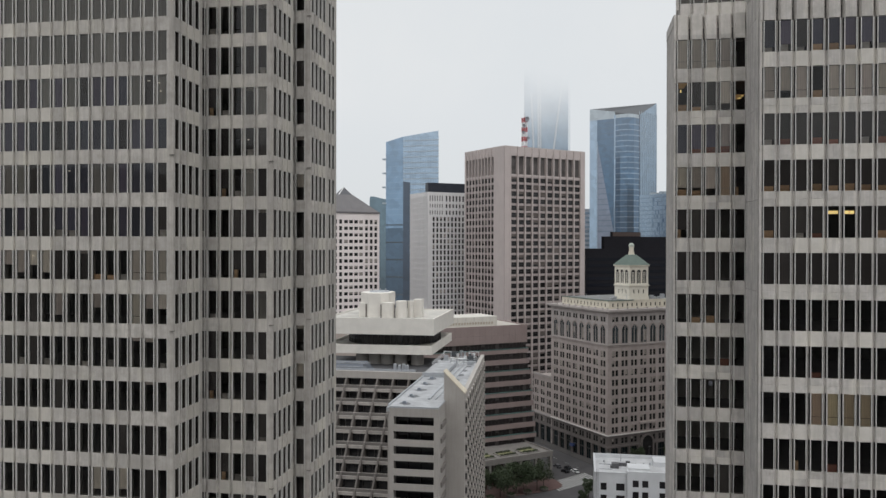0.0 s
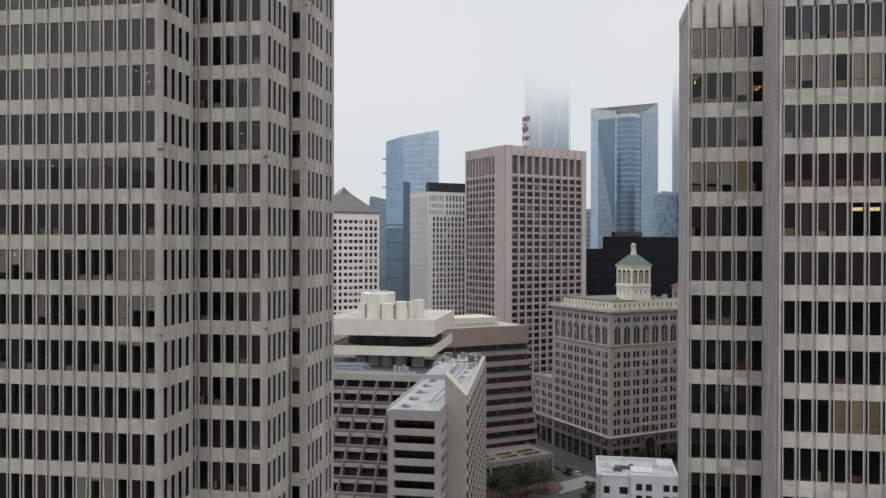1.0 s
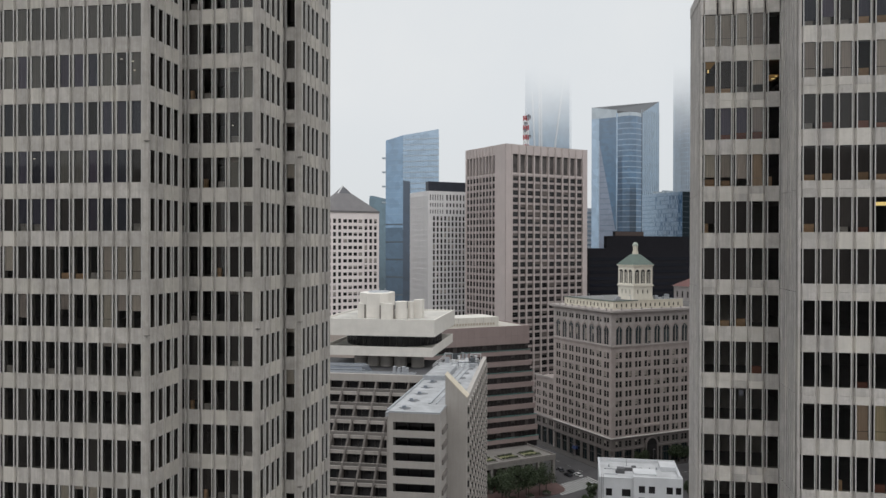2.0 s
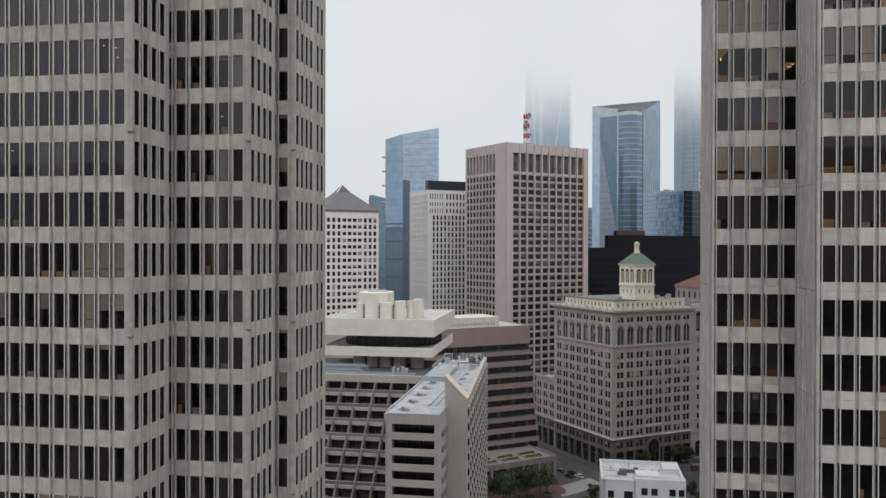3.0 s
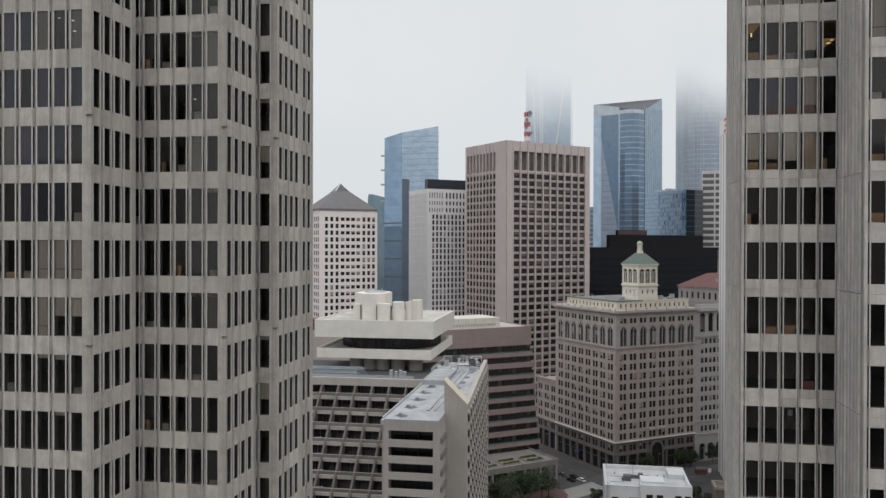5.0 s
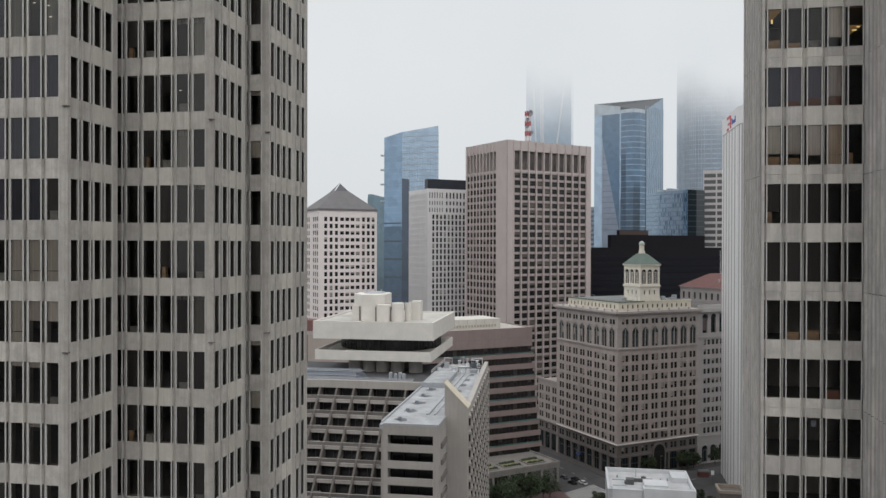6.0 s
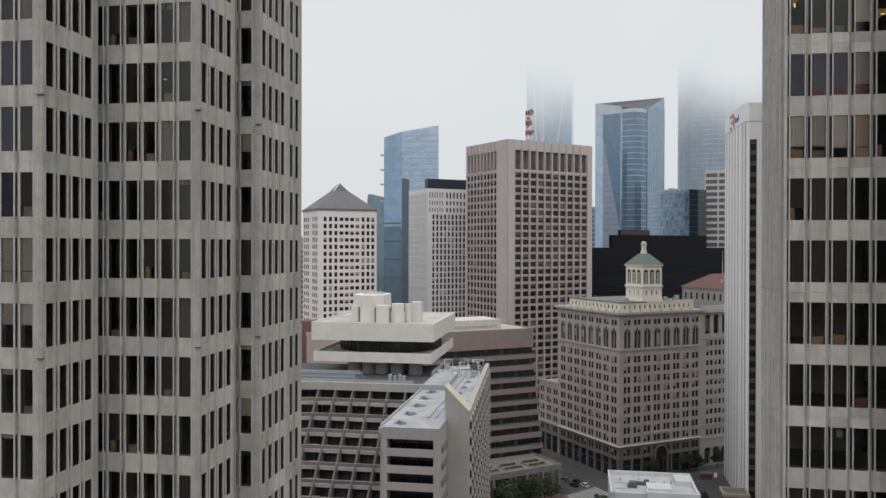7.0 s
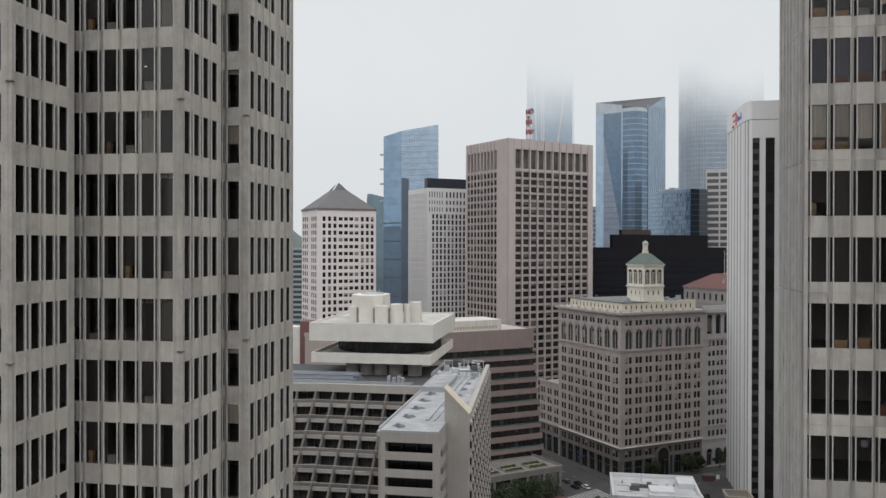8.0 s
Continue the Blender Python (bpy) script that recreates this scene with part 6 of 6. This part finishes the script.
for k in range(26):  # the tall top band in two courses of granite slabs
    for z0, z1 in ((56.1, 59.6), (59.64, 63.2)):
        part("slab", Mesh().box(-3.0 * k - 2.96, -3.0 * k, 0.0, 0.2, z0, z1), BROWN, br)
part("end_band", Mesh().box(-0.1, 0.0, 0.21, 28, 56.1, 63.2), BROWN, br)
for i in range(10):
    zt = 56.1 - 4.72 * i
    e = 0.4 + 0.52 * i
    part("ribbon_window", Mesh().box(-LB, e - 0.6, 0.75, 0.9, zt - 2.6, zt), BR_GLASS, br)
    m = Mesh()
    for k in range(44):
        m.box(-LB + 1.0 + 1.75 * k, -LB + 1.1 + 1.75 * k, 0.66, 0.75, zt - 2.6, zt)
    part("mullions", m, BRONZE, br, "", None, "stuff")
    m = Mesh()
    for k in range(3, 44, 4):
        m.box(-LB + 1.1 + 1.75 * k, -LB + 2.75 + 1.75 * k, 0.735, 0.748, zt - (0.7, 1.3, 2.5)[(k + i) % 3], zt)
    part("blinds", m, BR_SHADE, br, "", None, "stuff")
    part("inner_wall", Mesh().box(-LB, e - 0.6, 0.92, 27.5, zt - 2.6, zt), COREWALL, br)
    if i < 9:
        part("band", Mesh().box(-LB, e + 0.3, -0.0, 28 + 0.01 * i, zt - 4.72, zt - 2.8), BROWN, br)
        if i % 2 == 0:
            part("glass_edge", Mesh().box(-LB, e + 0.3, -0.12, 1.0, zt - 2.797, zt - 2.603), TEALBAND, br)
        else:
            part("band_top", Mesh().box(-LB, e + 0.3, 0.0, 1.0, zt - 2.797, zt - 2.603), BROWN, br)
part("roof", Mesh().box(-LB + 0.6, -0.6, 0.6, 27, 63.2, 63.5), stone("pale_roof_felt", (0.45, 0.42, 0.38), 0.9, 0.3), br)
part("parapet", Mesh().box(-LB, 0, 0, 0.5, 63.2, 63.9).box(-0.5, 0, 0.5, 27.5, 63.2, 63.9), BROWN, br)
part("penthouse", Mesh().box(-62, -12.5, 5, 20, 63.5, 67.6), stone("pale_penthouse_panels", (0.6, 0.575, 0.525), 0.85, 0.3, 0.8, 0.3), br)
for k in range(12):
    part("panel_joint", Mesh().box(-60 + 4.0 * k, -59.92 + 4.0 * k, 4.96, 5.0, 65.4, 67.5), POD, br)
m = Mesh()
for k in range(34):
    m.box(-60 + 1.35 * k, -59.15 + 1.35 * k, 4.85, 5.0, 64.3, 65.3)
part("vents", m, stone("vent_shade", (0.4, 0.36, 0.3), 0.9), br, "", None, "stuff")
for i, x in enumerate((-37.5, -34.8)):
    part("roof_pipe", Mesh().tube(x, 8, 67.6, 70.4, 0.22, None, 8).tube(x + 0.6, 8, 70.0, 71.0, 0.4, None, 8), H_PIPE, br)
part("core", Mesh().box(-LB, -1.5, 1.6, 27, 0, 12.2), COREWALL, br)
pod = thing("podium", "grey concrete podium deck on columns with green planters on top", "podium", pose(-11.0, 342.0, 0, 0, 0, G + 3.5))
part("deck", Mesh().box(-60, 0, 0, 36, 9.9, 11.6), POD, pod)
part("parapet", Mesh().box(-60, 0.1, -0.1, 0.35, 11.6, 12.3).box(-0.3, 0.1, 0.36, 36, 11.6, 12.3), POD, pod)
for i in range(8):
    part("column", Mesh().box(-1.3 - 7.6 * i, -0.2 - 7.6 * i, 0.1, 1.4, 0, 9.9), POD, pod)
    part("column", Mesh().box(-1.3, -0.2, 8 + 7.6 * i, 9.1 + 7.6 * i, 0, 9.9) if i < 3 else Mesh().box(-1.3 - 7.6 * i, -0.2 - 7.6 * i, 9, 10, 0, 9.9), POD, pod)
part("shop_front", Mesh().box(-60, -6, 11, 11.3, 0.15, 9.9), BR_GLASS, pod)
HEDGE = stone("hedge_leaves", (0.04, 0.052, 0.022), 0.5, 1.5, 0.8, 0.0, 0.2, 0.6, 6.0)
SOIL = stone("planter_gravel", (0.27, 0.27, 0.14), 0.6, 0.8)
rg = random.Random(8)
for i in range(5):
    x, y = -8.5 - 11.0 * i, 3.0
    part("planter", Mesh().box(x - 3.9, x + 3.9, y + 0.6, y + 6.6, 11.6, 11.95), SOIL, pod)
    part("planter_kerb", Mesh().box(x - 4.2, x + 4.2, y + 0.3, y + 0.6, 11.6, 12.1).box(x - 4.2, x + 4.2, y + 6.6, y + 6.9, 11.6, 12.1).box(x - 4.2, x - 3.9, y + 0.6, y + 6.6, 11.6, 12.1).box(x + 3.9, x + 4.2, y + 0.6, y + 6.6, 11.6, 12.1), POD, pod)
    m = Mesh()
    for k in range(150):
        px_, row = x - 3.6 + 7.2 * rg.random(), rg.choice((1.3, 5.8))
        s = rg.uniform(0.2, 0.42)
        m.tube(px_, y + row + rg.uniform(-0.7, 0.7), 11.95, 11.95 + s * 1.7, s, s * 0.3, 6)
    part("hedge", m, HEDGE, pod, "", None, "stuff")

# ---- the small white block ----
W_PAINT = stone("white_wall_paint", (0.58, 0.59, 0.605), 0.85, 0.2, 0.7, 0.12, 0.0, 0.05)
W_ROOF = stone("white_roof_coating", (0.5, 0.505, 0.515), 0.65, 0.3, 0.7, 0.0, 0.0)
wb = thing("office_block", "small white painted block with dark windows and white flat roof", "building", pose(4.6, 247.0, 0))
grid_wall(wb, Face(0, 0, 0), 9.6, 0, 30.3, [(1.8, 3.6), (6.4, 8.9)], storeys(7, 27.3, 3.6, 2.2), W_PAINT, WINDOWS, 0.3)
grid_wall(wb, Face(0, 22, -90), 22, 0, 30.3, spread(5, 1, 21, 0.35), storeys(7, 27.3, 3.6, 2.2), W_PAINT, WINDOWS, 0.3)
grid_wall(wb, Face(9.6, -0.6, 0), 14.0, 0, 31.2, [(1.6, 3.4), (4.4, 6.2), (9.4, 11.2), (12.0, 13.6)], storeys(7, 28.6, 3.4, 2.1), W_PAINT, WINDOWS, 0.3)
part("bay_side", Mesh().box(9.6, 10.0, -0.04, 2.6, 29.0, 31.2).box(23.2, 23.6, -0.04, 2.6, 29.0, 31.2), W_PAINT, wb)
part("bay_roof", Mesh().box(10.0, 23.2, -0.02, 2.6, 30.4, 30.8), W_ROOF, wb)
part("core", Mesh().box(0.6, 23, 0.6, 21.5, 0, 29), COREWALL, wb)
part("far_side", Mesh().box(23, 23.6, 0.02, 22, 0, 30.3).box(0.02, 23, 21.5, 22, 0, 30.3), W_PAINT, wb)
part("roof", Mesh().box(0.56, 23, 0.56, 21.5, 29.0, 29.5), W_ROOF, wb)
part("parapet", Mesh().box(-0.1, 23.7, -0.1, 0.4, 30.3, 30.6).box(-0.1, 0.4, 0.4, 22.1, 30.3, 30.6).box(23.2, 23.7, 0.4, 22.1, 30.3, 30.6).box(0.4, 23.2, 21.6, 22.1, 30.3, 30.6), W_PAINT, wb)
part("stair_house", Mesh().box(10, 16.5, 2.7, 8.5, 29.5, 31.3), W_PAINT, wb)
DARKEQ = plain("dark_roof_plant", (0.1, 0.1, 0.105), 0.7, 0.2, 0.3)
part("cooling_unit", Mesh().box(5.4, 7.6, 8.2, 10.6, 29.5, 31.0).box(5.0, 5.4, 8.4, 10.2, 29.5, 30.3), DARKEQ, wb)
part("duct", Mesh().box(7.6, 13.0, 11.2, 12.0, 29.5, 30.5).box(7.0, 7.7, 9.8, 12.0, 29.5, 30.4).box(12.4, 13.2, 8.6, 11.2, 29.5, 30.3), DARKEQ, wb)
for x, y in ((15.5, 13.4), (17.5, 14.2), (18.8, 12.8), (3.2, 15.2)):
    part("roof_vent", Mesh().tube(x, y, 29.5, 30.3, 0.3, 0.22, 10), H_PIPE, wb)
for i in range(2, 7, 3):
    part("roof_pipe", Mesh().box(1.2 + 0.2 * (i % 3), 4.6 + 0.5 * (i % 4), 3.0 + 1.9 * i, 3.12 + 1.9 * i, 29.5, 29.75), H_PIPE, wb)
for x in (0.5,):
    part("ladder", Mesh().box(x, x + 0.08, -0.25, -0.12, 22, 31.4).box(x + 0.5, x + 0.58, -0.25, -0.12, 22, 31.4), DARKEQ, wb)
part("antenna", Mesh().tube(8.4, 13.0, 30.5, 33.2, 0.06, 0.04, 6), DARKEQ, wb)
part("fan_unit", Mesh().tube(10.6, 13.4, 29.5, 30.6, 0.7, 0.7, 14), DARKEQ, wb)
part("fan_unit", Mesh().box(14.2, 15.6, 9.6, 10.6, 29.5, 30.4), DARKEQ, wb)
part("side_wing", Mesh().box(18.5, 23.0, 12.5, 19.5, 29.5, 30.9), W_PAINT, wb)

# ---- trees, cars and street things ----
BARK = stone("bark", (0.09, 0.07, 0.055), 0.7, 1.0, 0.9, 0.3)


def leaf_mat(name, col):
    m, n, l, b = nodes_of(name)
    geo = n.new("ShaderNodeNewGeometry")
    c = mixed(n, l, geo.outputs["Random Per Island"], tuple(x * 0.55 for x in col), tuple(x * 1.5 for x in col))
    l.new(c, b.inputs["Base Color"])
    b.inputs["Roughness"].default_value = 0.7
    return m


LEAF = leaf_mat("street_tree_leaves", (0.034, 0.05, 0.021))


def tree(seed, height, spread_r, m):
    r = random.Random(seed)
    t = thing("tree", "leafy green street tree with a slim dark trunk", "tree", m, "street trees")
    trunk, crown = Mesh(), Mesh()
    trunk.tube(0, 0, 0, height * 0.45, 0.2, 0.13, 8)
    for i in range(7):
        a, up, out = r.uniform(0, 6.28), r.uniform(0.35, 0.75) * height, r.uniform(0.4, 0.9) * spread_r
        x, y, z0 = out * math.cos(a), out * math.sin(a), height * r.uniform(0.28, 0.45)
        trunk.hexa([(-0.07, -0.07, z0), (0.07, -0.07, z0), (0.07, 0.07, z0), (-0.07, 0.07, z0), (x - 0.03, y - 0.03, up), (x + 0.03, y - 0.03, up), (x + 0.03, y + 0.03, up), (x - 0.03, y + 0.03, up)])
    blobs = [(r.uniform(-0.7, 0.7) * spread_r, r.uniform(-0.7, 0.7) * spread_r, r.uniform(0.4, 0.9) * height, r.uniform(0.3, 0.55) * spread_r) for _ in range(13)]
    for _ in range(1500):
        bx, by, bz, br_ = r.choice(blobs)
        d = Vector((r.gauss(0, 1), r.gauss(0, 1), r.gauss(0, 0.8))).normalized() * br_ * r.uniform(0.55, 1.1)
        c = Vector((bx, by, bz)) + d
        s = r.uniform(0.2, 0.42)
        e1 = Vector((r.gauss(0, 1), r.gauss(0, 1), r.gauss(0, 0.6))).normalized() * s
        e2 = e1.cross(Vector((r.gauss(0, 1), r.gauss(0, 1), r.gauss(0, 1)))).normalized() * s
        crown.quad(c - e1, c + e2 * 0.6, c + e1, c - e2 * 0.6)
    part("trunk", trunk, BARK, t)
    part("crown", crown, LEAF, t)
    return t


rg = random.Random(21)
for i, (u, v) in enumerate(((-7, -4), (-12, -7), (-16, -3.5), (-21, -6), (-25, -3), (-29, -7), (-34, -4), (-38, -8), (-43, -4), (-19, -10), (-30, -12))):
    tree(40 + i, rg.uniform(10.5, 13.5), rg.uniform(3.2, 4.4), POD_M @ pose(u, v, 0.15))
for i, (u, v) in enumerate(((14, -3.2), (17, -2.8), (33, -3.2), (36, -2.8), (39, -3.4), (52, -3.0))):
    tree(70 + i, rg.uniform(7, 9), rg.uniform(2.2, 3.2), HALL @ pose(u, v, 0.15))
for i, (x, y) in enumerate(((3.6, 318), (1.0, 306), (40, 326), (43, 320), (3.2, 246))):
    tree(90 + i, rg.uniform(7, 9), rg.uniform(2.0, 2.8), pose(x, y, 0))

PLANTER = stone("round_planter_concrete", (0.2, 0.18, 0.165), 0.8, 0.5)
for i, (u, v) in enumerate(((-9, -7.5), (-17, -8), (-25, -8.5), (-34, -8))):
    pl = thing("planter", "round concrete planter with a low green shrub on brick paving", "planter", POD_M @ pose(u, v, 0.15), "round planters")
    part("bowl", Mesh().tube(0, 0, 0, 0.8, 1.5, 1.9, 20), PLANTER, pl)
    r, m = random.Random(200 + i), Mesh()
    for _ in range(260):
        a, d, h = r.uniform(0, 6.28), 1.7 * math.sqrt(r.random()), r.uniform(0.8, 1.7)
        c = Vector((d * math.cos(a), d * math.sin(a), h * (1.15 - 0.25 * d)))
        e1 = Vector((r.gauss(0, 1), r.gauss(0, 1), r.gauss(0, 1))).normalized() * 0.2
        e2 = e1.cross(Vector((r.gauss(0, 1), r.gauss(0, 1), r.gauss(0, 1)))).normalized() * 0.14
        m.quad(c - e1, c + e2, c + e1, c - e2)
    part("shrub", m, LEAF, pl)

TYRE = plain("tyre_rubber", (0.02, 0.02, 0.02), 0.9)
CARGLASS = dark_glass("car_glass", (0.02, 0.022, 0.025), 0.05, 0.1)


def car(m, paint, label):
    c = thing("car", label, "car", m, "cars in the street")
    body = Mesh().prism([(-2.2, -0.85), (2.2, -0.85), (2.2, 0.85), (-2.2, 0.85)], 0.3, 0.85, [(-2.15, -0.8), (2.1, -0.8), (2.1, 0.8), (-2.15, 0.8)])
    body.prism([(-1.3, -0.68), (0.7, -0.68), (0.7, 0.68), (-1.3, 0.68)], 1.36, 1.42, [(-1.2, -0.62), (0.6, -0.62), (0.6, 0.62), (-1.2, 0.62)])
    part("body", body, paint, c)
    part("cabin_glass", Mesh().prism([(-1.8, -0.78), (1.3, -0.78), (1.3, 0.78), (-1.8, 0.78)], 0.85, 1.36, [(-1.3, -0.67), (0.7, -0.67), (0.7, 0.67), (-1.3, 0.67)]), CARGLASS, c)
    for x in (-1.35, 1.35):
        for y in (-0.8, 0.8):
            w = Mesh()
            k = len(w.v)
            n = 12
            for s in (-0.1, 0.1):
                w.v += [(x + 0.32 * math.cos(2 * math.pi * i / n), y + s, 0.32 + 0.32 * math.sin(2 * math.pi * i / n)) for i in range(n)]
            w.f += [tuple(range(n)), tuple(range(2 * n - 1, n - 1, -1))] + [(i, i + n, (i + 1) % n + n, (i + 1) % n) for i in range(n)]
            part("wheel", w, TYRE, c)
    return c


PAINTS = [plain("black_car_paint", (0.015, 0.015, 0.018), 0.25), plain("silver_car_paint", (0.45, 0.46, 0.47), 0.3, 0.5), plain("grey_car_paint", (0.12, 0.12, 0.13), 0.3, 0.3), plain("white_car_paint", (0.7, 0.7, 0.7), 0.3)]
car(pose(-6.0, 353.6, 0, 0, 0, G + 92), PAINTS[0], "black parked car on the grey street")
car(pose(-1.8, 354.6, 0, 0, 0, G + 90), PAINTS[3], "white car waiting at the zebra crossing")
car(pose(-4.9, 359.0, 0, 0, 0, G + 90), PAINTS[0], "black car behind the white one in the street")
car(pose(-9.6, 361.0, 0, 0, 0, G + 90), PAINTS[2], "dark grey car in the side street")
car(pose(-14.0, 377.0, 0, 0, 0, G + 90), PAINTS[0], "black car farther down the side street")
car(pose(36, 337, 0, 0, 0, G), PAINTS[1], "silver car on the street before the old block")

POLE = plain("street_lamp_paint", (0.1, 0.1, 0.1), 0.5)
lamp = thing("street_lamp", "dark slim street lamp on the pavement", "street lamp", HALL @ pose(-3.8, -4.2, 0.15), "street lamps")
part("post", Mesh().tube(0, 0, 0, 7.5, 0.1, 0.06, 8), POLE, lamp)
part("head", Mesh().box(-0.2, 1.0, -0.15, 0.15, 7.5, 7.75), POLE, lamp)
for u, v in ((20, -4.2), (44, -4.2), (-3.8, 24), (-3.8, 48)):
    copy_thing(lamp, HALL @ pose(u, v, 0.15))
sign = thing("street_sign", "small white sign on a post by the street", "sign", pose(50.6, 362, 0))
part("post", Mesh().tube(0, 0, 0, 4.2, 0.07, None, 8), POLE, sign)
part("panel", Mesh().box(-0.6, 0.6, -0.14, -0.08, 4.2, 6.0), plain("white_sign_panel", (0.7, 0.7, 0.68), 0.5), sign)
booth = thing("kiosk", "low red brick kiosk with a dark roof on the street island", "kiosk", pose(48.8, 374.2, 0, 0, 0, 6))
part("wall", Mesh().box(-2.2, 2.2, -1.2, 1.2, 0, 2.3), stone("red_brick_booth", (0.13, 0.05, 0.042), 0.8, 0.6), booth)
part("roof", Mesh().prism([(-2.5, -1.5), (2.5, -1.5), (2.5, 1.5), (-2.5, 1.5)], 2.3, 2.8, [(-2.2, -1.1), (2.2, -1.1), (2.2, 1.1), (-2.2, 1.1)]), POLE, booth)
kiosk = thing("roof_kiosk", "brown stone roof turret beside the white tower", "building", pose(39.2, 275.6, 0))
part("body", Mesh().box(0, 7.2, 0, 7, 0, 22.4), stone("brown_turret_stone", (0.15, 0.13, 0.115), 0.8, 0.4), kiosk)
part("rim", Mesh().box(-0.3, 7.5, -0.3, 0.3, 22.4, 23.3).box(-0.3, 0.3, 0.3, 7.3, 22.4, 23.3).box(6.9, 7.5, 0.3, 7.3, 22.4, 23.3).box(0.3, 6.9, 6.7, 7.3, 22.4, 23.3), stone("pale_turret_rim", (0.3, 0.26, 0.21), 0.85, 0.5), kiosk)

# ---- glowing sheets that paint low cloud and haze before the farthest towers ----
def cloud_mat(name, z0, z1, most, least=0.0, soft=60.0):
    m, n, l, b = nodes_of(name)
    n.remove(b)
    geo, sep = n.new("ShaderNodeNewGeometry"), n.new("ShaderNodeSeparateXYZ")
    l.new(geo.outputs["Position"], sep.inputs[0])
    tex = n.new("ShaderNodeTexNoise")
    tex.inputs["Scale"].default_value, tex.inputs["Detail"].default_value = 0.012, 5.0
    l.new(geo.outputs["Position"], tex.inputs["Vector"])
    mul = n.new("ShaderNodeMath")
    mul.operation, mul.inputs[1].default_value = "MULTIPLY_ADD", soft
    l.new(tex.outputs["Fac"], mul.inputs[0])
    l.new(sep.outputs["Z"], mul.inputs[2])
    r = n.new("ShaderNodeMapRange")
    r.interpolation_type = "SMOOTHSTEP"
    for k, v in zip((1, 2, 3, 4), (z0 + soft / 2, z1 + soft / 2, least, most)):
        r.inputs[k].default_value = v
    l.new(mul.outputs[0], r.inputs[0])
    # the sheet emits a sky colour, so the haze is painted by glow
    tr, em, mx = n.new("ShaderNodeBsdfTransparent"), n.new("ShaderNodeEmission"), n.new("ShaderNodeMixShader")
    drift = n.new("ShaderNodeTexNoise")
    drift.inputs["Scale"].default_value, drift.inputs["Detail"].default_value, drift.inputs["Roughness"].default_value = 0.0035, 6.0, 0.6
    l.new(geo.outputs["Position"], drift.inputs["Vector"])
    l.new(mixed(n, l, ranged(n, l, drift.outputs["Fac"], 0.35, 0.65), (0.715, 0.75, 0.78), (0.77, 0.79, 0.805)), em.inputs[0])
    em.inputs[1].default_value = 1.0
    l.new(r.outputs[0], mx.inputs[0])
    l.new(tr.outputs[0], mx.inputs[1])
    l.new(em.outputs[0], mx.inputs[2])
    l.new(mx.outputs[0], n["Material Output"].inputs[0])
    return m


yaw = radians(9.65)
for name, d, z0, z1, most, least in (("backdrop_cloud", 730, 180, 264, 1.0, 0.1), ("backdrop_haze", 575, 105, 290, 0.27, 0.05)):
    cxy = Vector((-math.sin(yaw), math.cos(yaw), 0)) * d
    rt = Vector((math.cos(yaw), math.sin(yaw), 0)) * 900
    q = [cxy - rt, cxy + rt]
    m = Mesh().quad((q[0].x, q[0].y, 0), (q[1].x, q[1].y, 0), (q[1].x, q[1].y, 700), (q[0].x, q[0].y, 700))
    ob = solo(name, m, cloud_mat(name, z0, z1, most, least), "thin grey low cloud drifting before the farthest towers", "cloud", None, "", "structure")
    ob.visible_shadow = False

# an unseen plain block across the street, behind the east tower, added to shade the old office block
FAR_WALL = stone("plain_far_concrete", (0.26, 0.25, 0.24), 0.8, 0.1, 0.85, 0.4)
solo("wall_east", Mesh().box(70, 150, 230, 334, 0, 190), CONCRETE_SIDE, "plain grey concrete building face across the street", "building", None, "", "structure")
# unseen plain blocks added behind the camera, so that the lower windows mirror something dark
for x, y, w, z in ((-260, -190, 90, 128), (-150, -230, 80, 142), (-50, -210, 70, 120), (40, -240, 90, 136), (150, -200, 100, 124)):
    solo("wall_behind", Mesh().box(x, x + w, y, y + 40, 0, z), FAR_WALL, "plain grey concrete building face behind the viewpoint", "building", None, "", "structure")
